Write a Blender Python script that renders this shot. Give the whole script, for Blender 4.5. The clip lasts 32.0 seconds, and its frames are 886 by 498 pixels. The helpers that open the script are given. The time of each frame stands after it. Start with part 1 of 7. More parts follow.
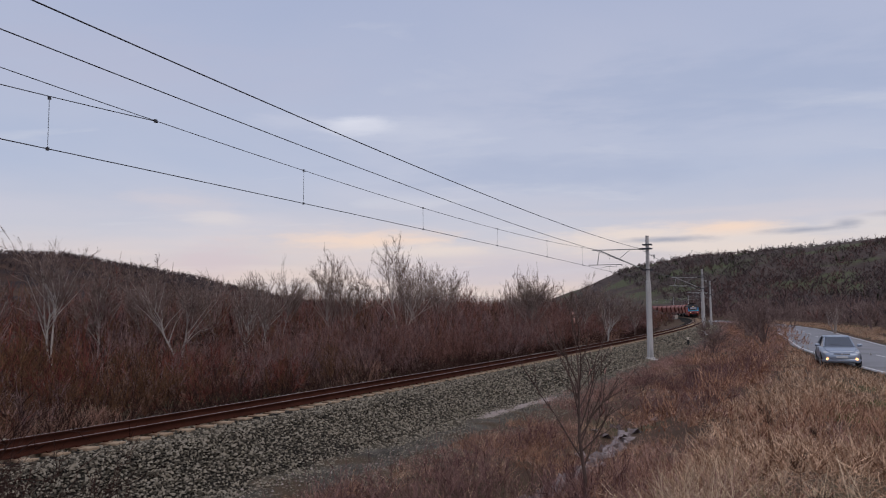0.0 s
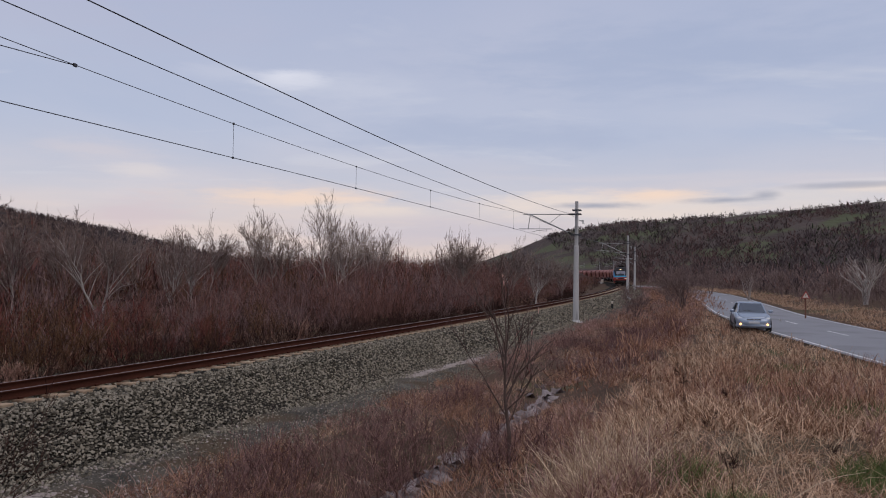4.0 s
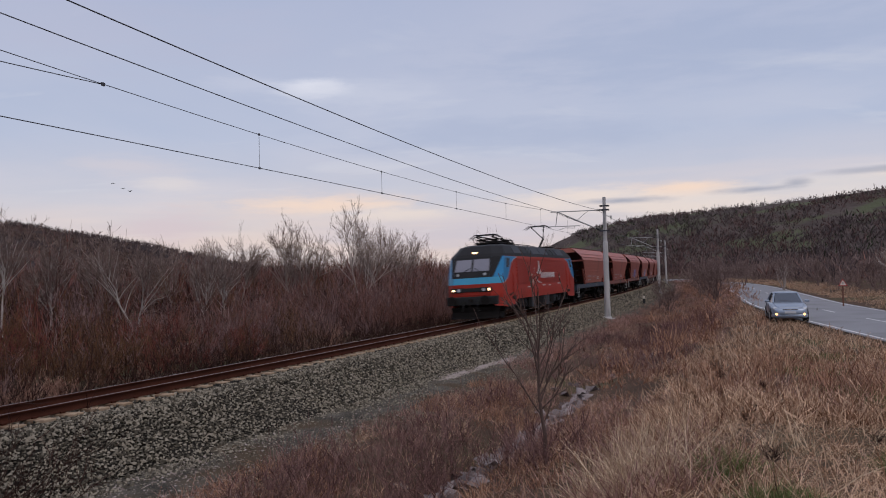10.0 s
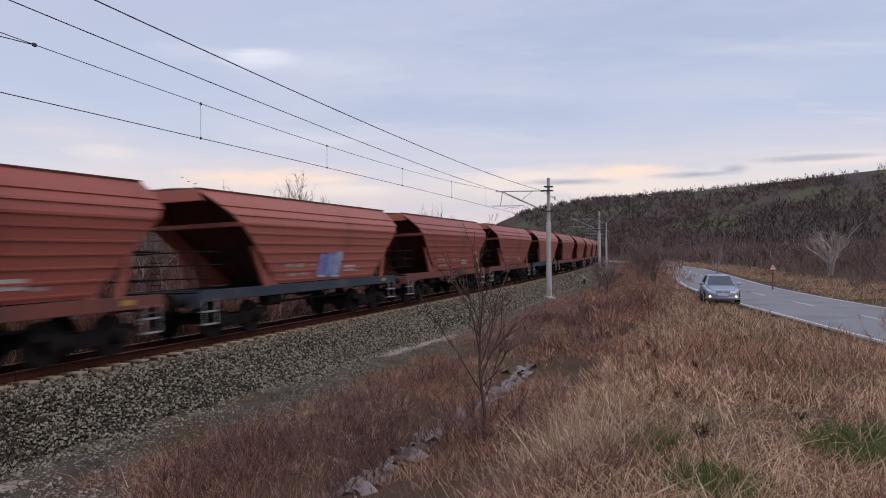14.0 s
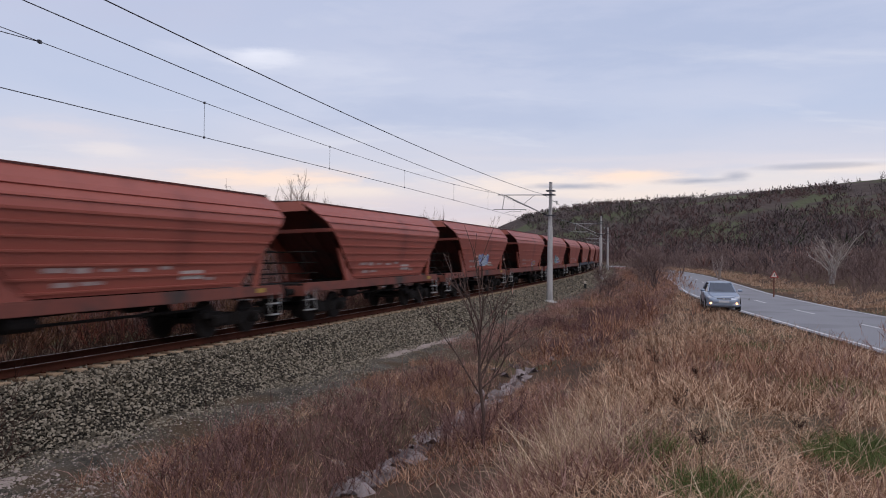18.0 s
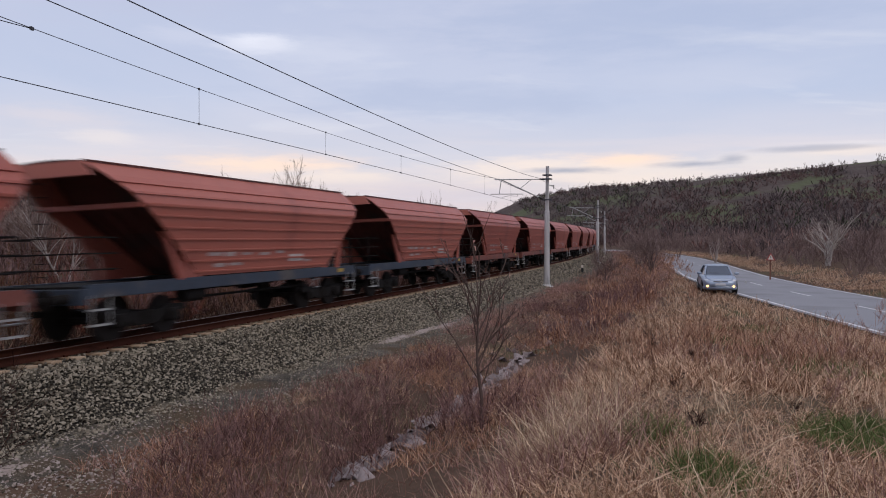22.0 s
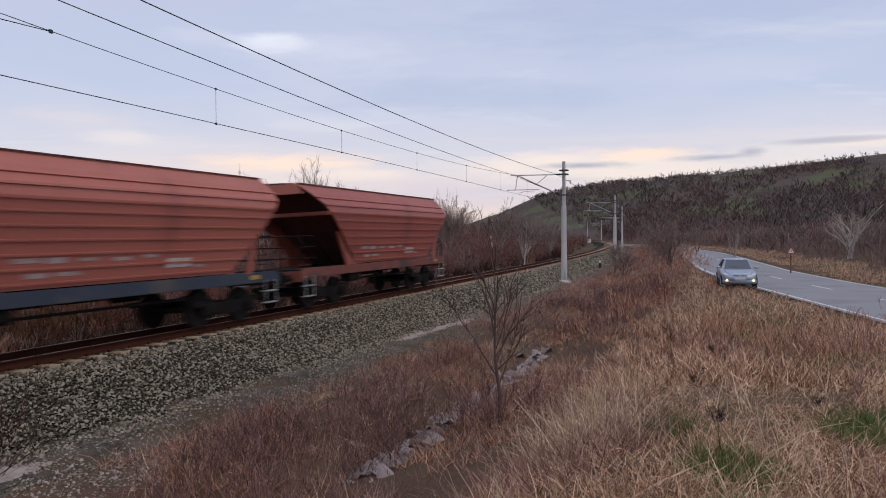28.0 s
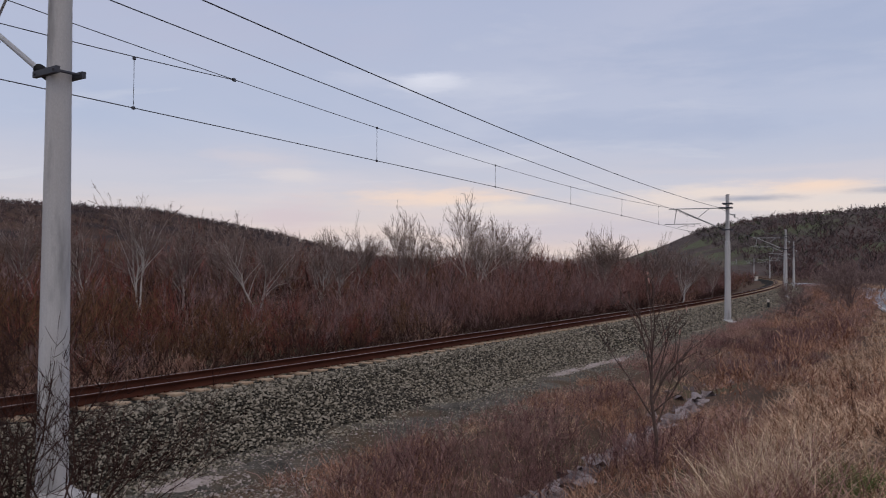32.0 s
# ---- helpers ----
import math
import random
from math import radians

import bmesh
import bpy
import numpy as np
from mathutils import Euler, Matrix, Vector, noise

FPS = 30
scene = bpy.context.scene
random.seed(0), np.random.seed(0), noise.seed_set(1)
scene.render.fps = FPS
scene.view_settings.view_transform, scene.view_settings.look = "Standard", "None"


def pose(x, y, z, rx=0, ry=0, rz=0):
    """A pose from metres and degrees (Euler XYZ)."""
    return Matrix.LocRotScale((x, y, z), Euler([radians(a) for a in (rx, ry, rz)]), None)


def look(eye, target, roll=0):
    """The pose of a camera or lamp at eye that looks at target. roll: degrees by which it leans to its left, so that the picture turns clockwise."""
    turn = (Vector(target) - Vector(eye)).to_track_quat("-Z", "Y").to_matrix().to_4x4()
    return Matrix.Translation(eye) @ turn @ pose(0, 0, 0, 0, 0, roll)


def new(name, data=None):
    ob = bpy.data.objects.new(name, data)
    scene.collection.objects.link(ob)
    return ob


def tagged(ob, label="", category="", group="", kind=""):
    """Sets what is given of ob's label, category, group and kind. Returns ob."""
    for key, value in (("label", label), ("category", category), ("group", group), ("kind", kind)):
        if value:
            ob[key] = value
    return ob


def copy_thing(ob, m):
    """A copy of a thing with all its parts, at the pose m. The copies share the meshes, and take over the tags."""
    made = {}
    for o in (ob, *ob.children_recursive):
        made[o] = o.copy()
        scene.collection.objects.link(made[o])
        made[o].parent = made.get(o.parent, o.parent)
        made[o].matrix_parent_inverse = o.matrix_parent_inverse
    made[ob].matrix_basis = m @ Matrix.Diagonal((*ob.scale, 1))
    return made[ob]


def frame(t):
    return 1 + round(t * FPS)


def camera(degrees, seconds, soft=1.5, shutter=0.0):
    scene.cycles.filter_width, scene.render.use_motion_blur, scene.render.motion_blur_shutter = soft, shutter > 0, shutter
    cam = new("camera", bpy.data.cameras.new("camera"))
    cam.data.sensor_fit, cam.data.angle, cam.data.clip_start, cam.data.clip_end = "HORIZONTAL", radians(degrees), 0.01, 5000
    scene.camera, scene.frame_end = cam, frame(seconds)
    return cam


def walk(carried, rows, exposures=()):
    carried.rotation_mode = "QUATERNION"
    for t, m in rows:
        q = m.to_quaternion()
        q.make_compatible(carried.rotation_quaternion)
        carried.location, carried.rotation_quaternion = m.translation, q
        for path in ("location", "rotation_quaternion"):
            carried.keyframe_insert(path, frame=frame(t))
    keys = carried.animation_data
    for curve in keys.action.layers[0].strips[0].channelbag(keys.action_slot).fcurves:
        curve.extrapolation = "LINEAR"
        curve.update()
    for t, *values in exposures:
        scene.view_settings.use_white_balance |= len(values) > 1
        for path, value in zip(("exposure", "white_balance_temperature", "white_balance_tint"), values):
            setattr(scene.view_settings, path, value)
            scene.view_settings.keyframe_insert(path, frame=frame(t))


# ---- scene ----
# ---- camera: held by hand on the bank, turning with the train ----
cam = camera(61.92, 32.0, 1.0, 0.5)
# seconds, place in metres, turn in degrees
CAM_ROWS = [
    (0, 0.000, 0.000, 2.500, 94.81, 0.39, 6.23),
    (0.5, 0.000, 0.000, 2.500, 95.08, 0.42, 5.25),
    (1, 0.000, 0.000, 2.500, 94.31, 0.16, 7.51),
    (1.5, 0.000, 0.000, 2.500, 93.63, 0.33, 5.29),
    (2, 0.000, 0.000, 2.500, 93.15, 0.19, 5.29),
    (2.5, 0.000, 0.000, 2.500, 91.14, -0.49, 0.61),
    (4.5, 0.000, 0.000, 2.500, 91.98, -0.86, 0.96),
    (5, 0.000, 0.000, 2.500, 92.03, -0.75, 0.52),
    (5.5, 0.000, 0.000, 2.500, 91.11, -0.24, 0.21),
    (6, 0.000, 0.000, 2.500, 91.80, 0.06, 0.99),
    (6.5, 0.000, 0.000, 2.500, 92.28, -0.99, 1.72),
    (7, 0.000, 0.000, 2.500, 91.92, -1.05, 0.58),
    (7.5, 0.000, 0.000, 2.500, 92.26, -0.97, 1.12),
    (8, 0.000, 0.000, 2.500, 92.15, -0.73, 2.02),
    (8.5, 0.000, 0.000, 2.500, 92.26, -0.73, 2.05),
    (9, 0.000, 0.000, 2.500, 92.12, -0.29, 2.04),
    (9.5, 0.000, 0.000, 2.500, 91.66, 0.37, 1.48),
    (10, 0.000, 0.000, 2.500, 91.93, 1.39, 3.15),
    (10.5, 0.000, 0.000, 2.500, 90.85, 1.27, 1.37),
    (11, 0.000, 0.000, 2.500, 91.09, 0.81, 3.25),
    (11.5, 0.000, 0.000, 2.500, 91.23, 0.61, 1.88),
    (12, 0.000, 0.000, 2.500, 91.00, 0.61, 0.10),
    (12.5, 0.000, 0.000, 2.500, 90.85, 0.49, 0.55),
    (13, 0.000, 0.000, 2.500, 90.59, 0.24, 0.81),
    (13.5, 0.000, 0.000, 2.500, 90.08, 0.45, -0.45),
    (14, 0.000, 0.000, 2.500, 90.11, 0.20, -1.17),
    (14.5, 0.000, 0.000, 2.500, 90.65, 0.40, -0.82),
    (15, 0.000, 0.000, 2.500, 90.51, 0.31, -0.72),
    (15.5, 0.000, 0.000, 2.500, 90.65, -0.10, -1.11),
    (17.5, 0.000, 0.000, 2.500, 90.50, -0.43, -0.88),
    (18, 0.000, 0.000, 2.500, 90.31, -0.66, -1.07),
    (18.5, 0.000, 0.000, 2.500, 90.38, -0.66, -1.08),
    (19, 0.000, 0.000, 2.500, 90.03, -0.62, -0.84),
    (19.5, 0.000, 0.000, 2.500, 89.89, -0.41, -0.90),
    (20, 0.000, 0.000, 2.500, 89.93, -0.45, -1.11),
    (20.5, 0.000, 0.000, 2.500, 89.62, -0.19, -1.63),
    (21, 0.000, 0.000, 2.500, 89.61, -0.33, -1.76),
    (21.5, 0.000, 0.000, 2.500, 89.38, -0.55, -1.80),
    (22, 0.000, 0.000, 2.500, 89.16, -0.21, -1.30),
    (22.5, 0.000, 0.000, 2.500, 88.84, -0.43, -2.01),
    (23, 0.000, 0.000, 2.500, 89.18, -0.05, -1.70),
    (23.5, 0.000, 0.000, 2.500, 89.52, 0.28, -1.30),
    (24, 0.000, 0.000, 2.500, 89.91, 0.26, -0.69),
    (24.5, 0.000, 0.000, 2.500, 89.81, 0.60, -0.26),
    (25, 0.000, 0.000, 2.500, 89.67, 0.60, -0.29),
    (25.5, 0.000, 0.000, 2.500, 89.28, 0.26, -0.01),
    (27.5, 0.000, 0.000, 2.500, 88.87, 0.00, -0.14),
    (28, 0.000, 0.000, 2.500, 88.90, 0.37, -0.01),
    (28.5, 0.000, 0.000, 2.500, 88.77, 0.73, -0.36),
    (29, 0.000, 0.000, 2.500, 89.59, -0.86, -0.66),
    (29.5, 0.000, 0.000, 2.500, 89.83, -0.95, -0.62),
    (30, 0.000, 0.000, 2.500, 89.82, -1.08, -2.15),
    (30.5, 0.000, 0.000, 2.500, 90.77, -1.68, -0.18),
    (31, 0.000, 0.000, 2.500, 91.32, -0.63, 6.57),
    (31.5, 0.000, 0.000, 2.500, 91.79, -0.71, 10.08),
    (32, 0.000, 0.000, 2.500, 91.53, -0.41, 11.76),
]
# the clip's camera opens up a little while the train fills its picture
walk(cam, [(r[0], pose(*r[1:])) for r in CAM_ROWS], [(0.0, 0.04), (9.0, 0.04), (12.5, 0.20), (18.0, 0.28), (28.5, 0.30), (30.0, 0.10), (32.0, 0.06)])

# ---- sky and sun: thin overcast at dusk, warm break low over the hills ----
SUN_ELEV, SUN_AZ = radians(62), radians(150)  # azimuth clockwise from +y
world = bpy.data.worlds.new("dusk_sky")
scene.world = world
world.use_nodes = True


def build_sky(nt):
    nt.nodes.clear()
    N, L = nt.nodes.new, nt.links.new
    out, bg = N("ShaderNodeOutputWorld"), N("ShaderNodeBackground")
    sky = N("ShaderNodeTexSky")
    sky.sky_type, sky.sun_disc = "NISHITA", False
    sky.sun_elevation, sky.sun_rotation = SUN_ELEV, SUN_AZ
    dim = N("ShaderNodeVectorMath")
    dim.operation = "SCALE"
    dim.inputs["Scale"].default_value = 0.10
    L(sky.outputs[0], dim.inputs[0])
    co = N("ShaderNodeTexCoord")
    sep = N("ShaderNodeSeparateXYZ")
    L(co.outputs["Generated"], sep.inputs[0])
    # cloud deck by height above the horizon
    ramp = N("ShaderNodeValToRGB")
    el = ramp.color_ramp.elements
    stops = [(0.0, (0.66, 0.55, 0.545)), (0.05, (0.70, 0.585, 0.575)), (0.10, (0.60, 0.575, 0.645)), (0.18, (0.50, 0.53, 0.665)), (0.4, (0.43, 0.47, 0.635)), (1.0, (0.44, 0.465, 0.60))]
    el[0].position, el[0].color = stops[0][0], (*stops[0][1], 1)
    el[1].position, el[1].color = stops[-1][0], (*stops[-1][1], 1)
    for p, c in stops[1:-1]:
        e = el.new(p)
        e.color = (*c, 1)
    L(sep.outputs["Z"], ramp.inputs[0])
    # cloud shapes on a flat deck seen in perspective
    zc = N("ShaderNodeMath")
    zc.operation = "MAXIMUM"
    zc.inputs[1].default_value = 0.0
    L(sep.outputs["Z"], zc.inputs[0])
    za = N("ShaderNodeMath")
    za.operation = "ADD"
    za.inputs[1].default_value = 0.10
    L(zc.outputs[0], za.inputs[0])
    cx, cy = N("ShaderNodeMath"), N("ShaderNodeMath")
    for m, o in ((cx, "X"), (cy, "Y")):
        m.operation = "DIVIDE"
        L(sep.outputs[o], m.inputs[0])
        L(za.outputs[0], m.inputs[1])
    comb = N("ShaderNodeCombineXYZ")
    L(cx.outputs[0], comb.inputs[0])
    L(cy.outputs[0], comb.inputs[1])
    big = N("ShaderNodeTexNoise")
    big.inputs["Scale"].default_value = 0.55
    big.inputs["Detail"].default_value = 6
    big.inputs["Roughness"].default_value = 0.5
    big.inputs["Distortion"].default_value = 0.4
    L(comb.outputs[0], big.inputs["Vector"])
    br = N("ShaderNodeMapRange")
    br.inputs[1].default_value, br.inputs[2].default_value = 0.3, 0.72
    br.inputs[3].default_value, br.inputs[4].default_value = 0.0, 1.0
    L(big.outputs[0], br.inputs[0])
    mul = N("ShaderNodeVectorMath")
    mul.operation = "MULTIPLY"
    tone = N("ShaderNodeMix")
    tone.data_type = "RGBA"
    tone.inputs[6].default_value, tone.inputs[7].default_value = (0.90, 0.95, 0.99, 1), (1.10, 1.07, 1.03, 1)
    L(br.outputs[0], tone.inputs[0])
    L(ramp.outputs[0], mul.inputs[0])
    L(tone.outputs[2], mul.inputs[1])
    # soft white wisps higher up
    wv = N("ShaderNodeMapping")
    wv.inputs["Scale"].default_value = (1.0, 2.4, 1.0)
    wv.inputs["Rotation"].default_value = (0, 0, radians(-25))
    L(comb.outputs[0], wv.inputs[0])
    wn = N("ShaderNodeTexNoise")
    wn.inputs["Scale"].default_value, wn.inputs["Detail"].default_value, wn.inputs["Distortion"].default_value = 0.9, 7, 0.6
    L(wv.outputs[0], wn.inputs["Vector"])
    wr = N("ShaderNodeMapRange")
    wr.inputs[1].default_value, wr.inputs[2].default_value = 0.58, 1.1
    L(wn.outputs[0], wr.inputs[0])
    wisp = N("ShaderNodeMix")
    wisp.data_type = "RGBA"
    wisp.inputs[7].default_value = (0.80, 0.78, 0.80, 1)
    L(wr.outputs[0], wisp.inputs[0])
    L(mul.outputs[0], wisp.inputs[6])
    # thin bright streaks low down, warm
    lowv = N("ShaderNodeMapping")
    lowv.inputs["Scale"].default_value = (2.2, 2.2, 26.0)
    L(co.outputs["Generated"], lowv.inputs[0])
    st = N("ShaderNodeTexNoise")
    st.inputs["Scale"].default_value = 1.6
    st.inputs["Detail"].default_value = 5
    L(lowv.outputs[0], st.inputs["Vector"])
    sr = N("ShaderNodeMapRange")
    sr.inputs[1].default_value, sr.inputs[2].default_value = 0.46, 0.62
    L(st.outputs[0], sr.inputs[0])
    band = N("ShaderNodeMapRange")
    band.inputs[1].default_value, band.inputs[2].default_value = 0.16, 0.06
    L(sep.outputs["Z"], band.inputs[0])
    both = N("ShaderNodeMath")
    both.operation = "MULTIPLY"
    L(sr.outputs[0], both.inputs[0])
    L(band.outputs[0], both.inputs[1])
    # the glow of the set sun behind the clouds, low over the right-hand hills
    dot = N("ShaderNodeVectorMath")
    dot.operation = "DOT_PRODUCT"
    dot.inputs[1].default_value = (math.sin(radians(19)), math.cos(radians(19)), 0.06)
    L(co.outputs["Generated"], dot.inputs[0])
    glow = N("ShaderNodeMapRange")
    glow.inputs[1].default_value, glow.inputs[2].default_value = 0.90, 1.0
    glow.inputs[3].default_value, glow.inputs[4].default_value = 0.6, 1.35
    L(dot.outputs["Value"], glow.inputs[0])
    warm = N("ShaderNodeMix")
    warm.data_type = "RGBA"
    warm.inputs[7].default_value = (1.0, 0.74, 0.60, 1)
    half = N("ShaderNodeMath")
    half.operation = "MULTIPLY"
    half.inputs[1].default_value = 0.22
    gl = N("ShaderNodeMath")
    gl.operation = "MULTIPLY"
    L(both.outputs[0], gl.inputs[0])
    L(glow.outputs[0], gl.inputs[1])
    L(gl.outputs[0], half.inputs[0])
    L(half.outputs[0], warm.inputs[0])
    L(wisp.outputs[2], warm.inputs[6])
    # single clouds: bearing, height, half width, half height (degrees), colour, density
    def math_node(op, a, b=None):
        m = N("ShaderNodeMath")
        m.operation = op
        for i, v in enumerate((a, b)):
            if v is None:
                continue
            if isinstance(v, (int, float)):
                m.inputs[i].default_value = v
            else:
                L(v, m.inputs[i])
        return m.outputs[0]
    bearing = math_node("MULTIPLY", math_node("ARCTAN2", sep.outputs["X"], sep.outputs["Y"]), 57.2958)
    height = math_node("MULTIPLY", math_node("ARCSINE", sep.outputs["Z"]), 57.2958)
    flat = N("ShaderNodeCombineXYZ")
    L(math_node("MULTIPLY", bearing, 0.16), flat.inputs[0])
    L(math_node("MULTIPLY", height, 0.75), flat.inputs[1])
    ragged = N("ShaderNodeTexNoise")
    ragged.inputs["Scale"].default_value, ragged.inputs["Detail"].default_value, ragged.inputs["Roughness"].default_value = 1.0, 6, 0.62
    L(flat.outputs[0], ragged.inputs["Vector"])
    warp = math_node("MULTIPLY", math_node("SUBTRACT", ragged.outputs[0], 0.5), 2.6)
    PEACH, CREAM, GREY = (0.93, 0.70, 0.56), (0.84, 0.71, 0.64), (0.33, 0.34, 0.43)
    clouds = [
        (16, 16.0, 16, 2.6, (0.37, 0.43, 0.60), 0.55), (-30, 17.5, 14, 2.5, (0.48, 0.49, 0.63), 0.4), (22, 11.5, 7, 1.1, (0.52, 0.55, 0.68), 0.6), (2, 10.5, 12, 1.4, (0.39, 0.44, 0.60), 0.5),
        (-12.9, 14.3, 2.6, 0.7, (0.80, 0.80, 0.88), 0.95), (-9.5, 13.8, 6, 1.2, (0.60, 0.62, 0.73), 0.6), (-17.5, 14.4, 3.5, 0.8, (0.58, 0.60, 0.72), 0.5),
        (-26.1, 8.3, 4, 0.7, (0.66, 0.60, 0.64), 0.6), (-23.2, 6.9, 2.4, 0.5, (0.74, 0.67, 0.67), 0.7), (-36, 7.4, 4, 0.6, (0.58, 0.57, 0.66), 0.5),
        (-13, 5.1, 8, 1.3, (0.74, 0.62, 0.60), 0.75), (-12.0, 5.45, 5.5, 0.6, PEACH, 0.8), (-7.0, 4.7, 5, 0.6, CREAM, 0.7), (-24, 3.8, 4, 1.2, (0.66, 0.53, 0.58), 0.6), (0, 3.0, 12, 1.2, (0.56, 0.52, 0.62), 0.6),
        (14, 5.0, 11, 1.1, CREAM, 0.8), (15.6, 5.95, 4.2, 0.5, PEACH, 0.95), (8.0, 5.7, 4.5, 0.5, CREAM, 0.8), (25, 5.6, 8, 0.8, (0.72, 0.66, 0.66), 0.75), (30, 6.0, 3, 0.35, CREAM, 0.6),
        (10.6, 5.2, 2.9, 0.26, GREY, 0.85), (20.2, 5.5, 2.6, 0.24, GREY, 0.85), (22.6, 5.75, 1.0, 0.42, GREY, 0.7), (27.5, 6.3, 3.5, 0.22, GREY, 0.6),
    ]
    deck = warm.outputs[2]
    for az, el_, wa, we, col, dense in clouds:
        dx = math_node("DIVIDE", math_node("SUBTRACT", bearing, az), wa)
        dy = math_node("DIVIDE", math_node("SUBTRACT", height, el_), we)
        far = math_node("SQRT", math_node("ADD", math_node("MULTIPLY", dx, dx), math_node("MULTIPLY", dy, dy)))
        shape = N("ShaderNodeMapRange")
        shape.interpolation_type = "SMOOTHSTEP"
        shape.inputs[1].default_value, shape.inputs[2].default_value = 1.5, 0.15
        shape.inputs[3].default_value, shape.inputs[4].default_value = 0.0, dense
        L(math_node("ADD", far, warp), shape.inputs[0])
        lay = N("ShaderNodeMix")
        lay.data_type = "RGBA"
        lay.inputs[7].default_value = (*col, 1)
        L(shape.outputs[0], lay.inputs[0])
        L(deck, lay.inputs[6])
        deck = lay.outputs[2]
    mix = N("ShaderNodeMix")
    mix.data_type = "RGBA"
    mix.inputs[0].default_value = 0.9
    L(dim.outputs[0], mix.inputs[6])
    L(deck, mix.inputs[7])
    L(mix.outputs[2], bg.inputs[0])
    bg.inputs[1].default_value = 1.0
    L(bg.outputs[0], out.inputs[0])


build_sky(world.node_tree)
sun = new("sun", bpy.data.lights.new("sun", "SUN"))
sun.data.energy, sun.data.angle, sun.data.color = 0.75, radians(40), (1.0, 0.88, 0.78)
sun.matrix_world = look((0, 0, 50), (-math.sin(SUN_AZ) * math.cos(SUN_ELEV) * 50, -math.cos(SUN_AZ) * math.cos(SUN_ELEV) * 50, 50 - 50 * math.sin(SUN_ELEV)))


# ---- materials ----
def material(name, col, col2=None, rough=0.8, metal=0.0, scale=3.0, fine=40.0, bump=0.2, bump_dist=0.01, stains=None, stain_scale=0.7, stain_at=(0.52, 0.68), island=0.0, per_object=0.0, stretch=(1, 1, 1), spec=None, big=0.55, span=(0.3, 0.7)):
    """A surface with variation at two sizes, stains of its own, and fine relief."""
    m = bpy.data.materials.new(name)
    m.use_nodes = True
    nt = m.node_tree
    N, L = nt.nodes.new, nt.links.new
    b = nt.nodes["Principled BSDF"]
    b.inputs["Roughness"].default_value, b.inputs["Metallic"].default_value = rough, metal
    b.inputs["Specular IOR Level"].default_value = (0.4 if rough < 0.75 else 0.06) if spec is None else spec
    co = N("ShaderNodeTexCoord")
    mp = N("ShaderNodeMapping")
    mp.inputs["Scale"].default_value = stretch
    L(co.outputs["Object"], mp.inputs[0])
    n1, n2 = N("ShaderNodeTexNoise"), N("ShaderNodeTexNoise")
    for n, s, d in ((n1, scale, 5), (n2, fine, 3)):
        n.inputs["Scale"].default_value, n.inputs["Detail"].default_value = s, d
        L(mp.outputs[0], n.inputs["Vector"])
    add = N("ShaderNodeMath")
    add.operation = "MULTIPLY_ADD"
    add.inputs[1].default_value = 1 - big
    L(n2.outputs[0], add.inputs[0])
    sc = N("ShaderNodeMath")
    sc.operation = "MULTIPLY"
    sc.inputs[1].default_value = big
    L(n1.outputs[0], sc.inputs[0])
    L(sc.outputs[0], add.inputs[2])
    fac = add
    if island or per_object:
        src = N("ShaderNodeNewGeometry") if island else N("ShaderNodeObjectInfo")
        r = N("ShaderNodeMath")
        r.operation = "MULTIPLY_ADD"
        r.inputs[1].default_value = island or per_object
        L(src.outputs["Random Per Island" if island else "Random"], r.inputs[0])
        sub = N("ShaderNodeMath")
        sub.operation = "SUBTRACT"
        sub.inputs[1].default_value = (island or per_object) / 2
        L(add.outputs[0], sub.inputs[0])
        L(sub.outputs[0], r.inputs[2])
        fac = r
    mr = N("ShaderNodeMapRange")
    mr.inputs[1].default_value, mr.inputs[2].default_value = span
    L(fac.outputs[0], mr.inputs[0])
    mix = N("ShaderNodeMix")
    mix.data_type = "RGBA"
    mix.inputs[6].default_value = (*col, 1)
    mix.inputs[7].default_value = (*(col2 or [c * 0.7 for c in col]), 1)
    L(mr.outputs[0], mix.inputs[0])
    last = mix.outputs[2]
    if stains:
        n3 = N("ShaderNodeTexNoise")
        n3.inputs["Scale"].default_value, n3.inputs["Detail"].default_value = stain_scale, 6
        L(mp.outputs[0], n3.inputs["Vector"])
        m3 = N("ShaderNodeMapRange")
        m3.inputs[1].default_value, m3.inputs[2].default_value = stain_at
        L(n3.outputs[0], m3.inputs[0])
        mix3 = N("ShaderNodeMix")
        mix3.data_type = "RGBA"
        L(m3.outputs[0], mix3.inputs[0])
        L(last, mix3.inputs[6])
        mix3.inputs[7].default_value = (*stains, 1)
        last = mix3.outputs[2]
    L(last, b.inputs["Base Color"])
    if bump:
        bp = N("ShaderNodeBump")
        bp.inputs["Strength"].default_value, bp.inputs["Distance"].default_value = bump, bump_dist
        L(n2.outputs[0], bp.inputs["Height"])
        L(bp.outputs[0], b.inputs["Normal"])
    return m


def glowing(name, col, strength):
    m = bpy.data.materials.new(name)
    m.use_nodes = True
    b = m.node_tree.nodes["Principled BSDF"]
    b.inputs["Base Color"].default_value = (*col, 1)
    b.inputs["Emission Color"].default_value = (*col, 1)
    b.inputs["Emission Strength"].default_value = strength
    return m


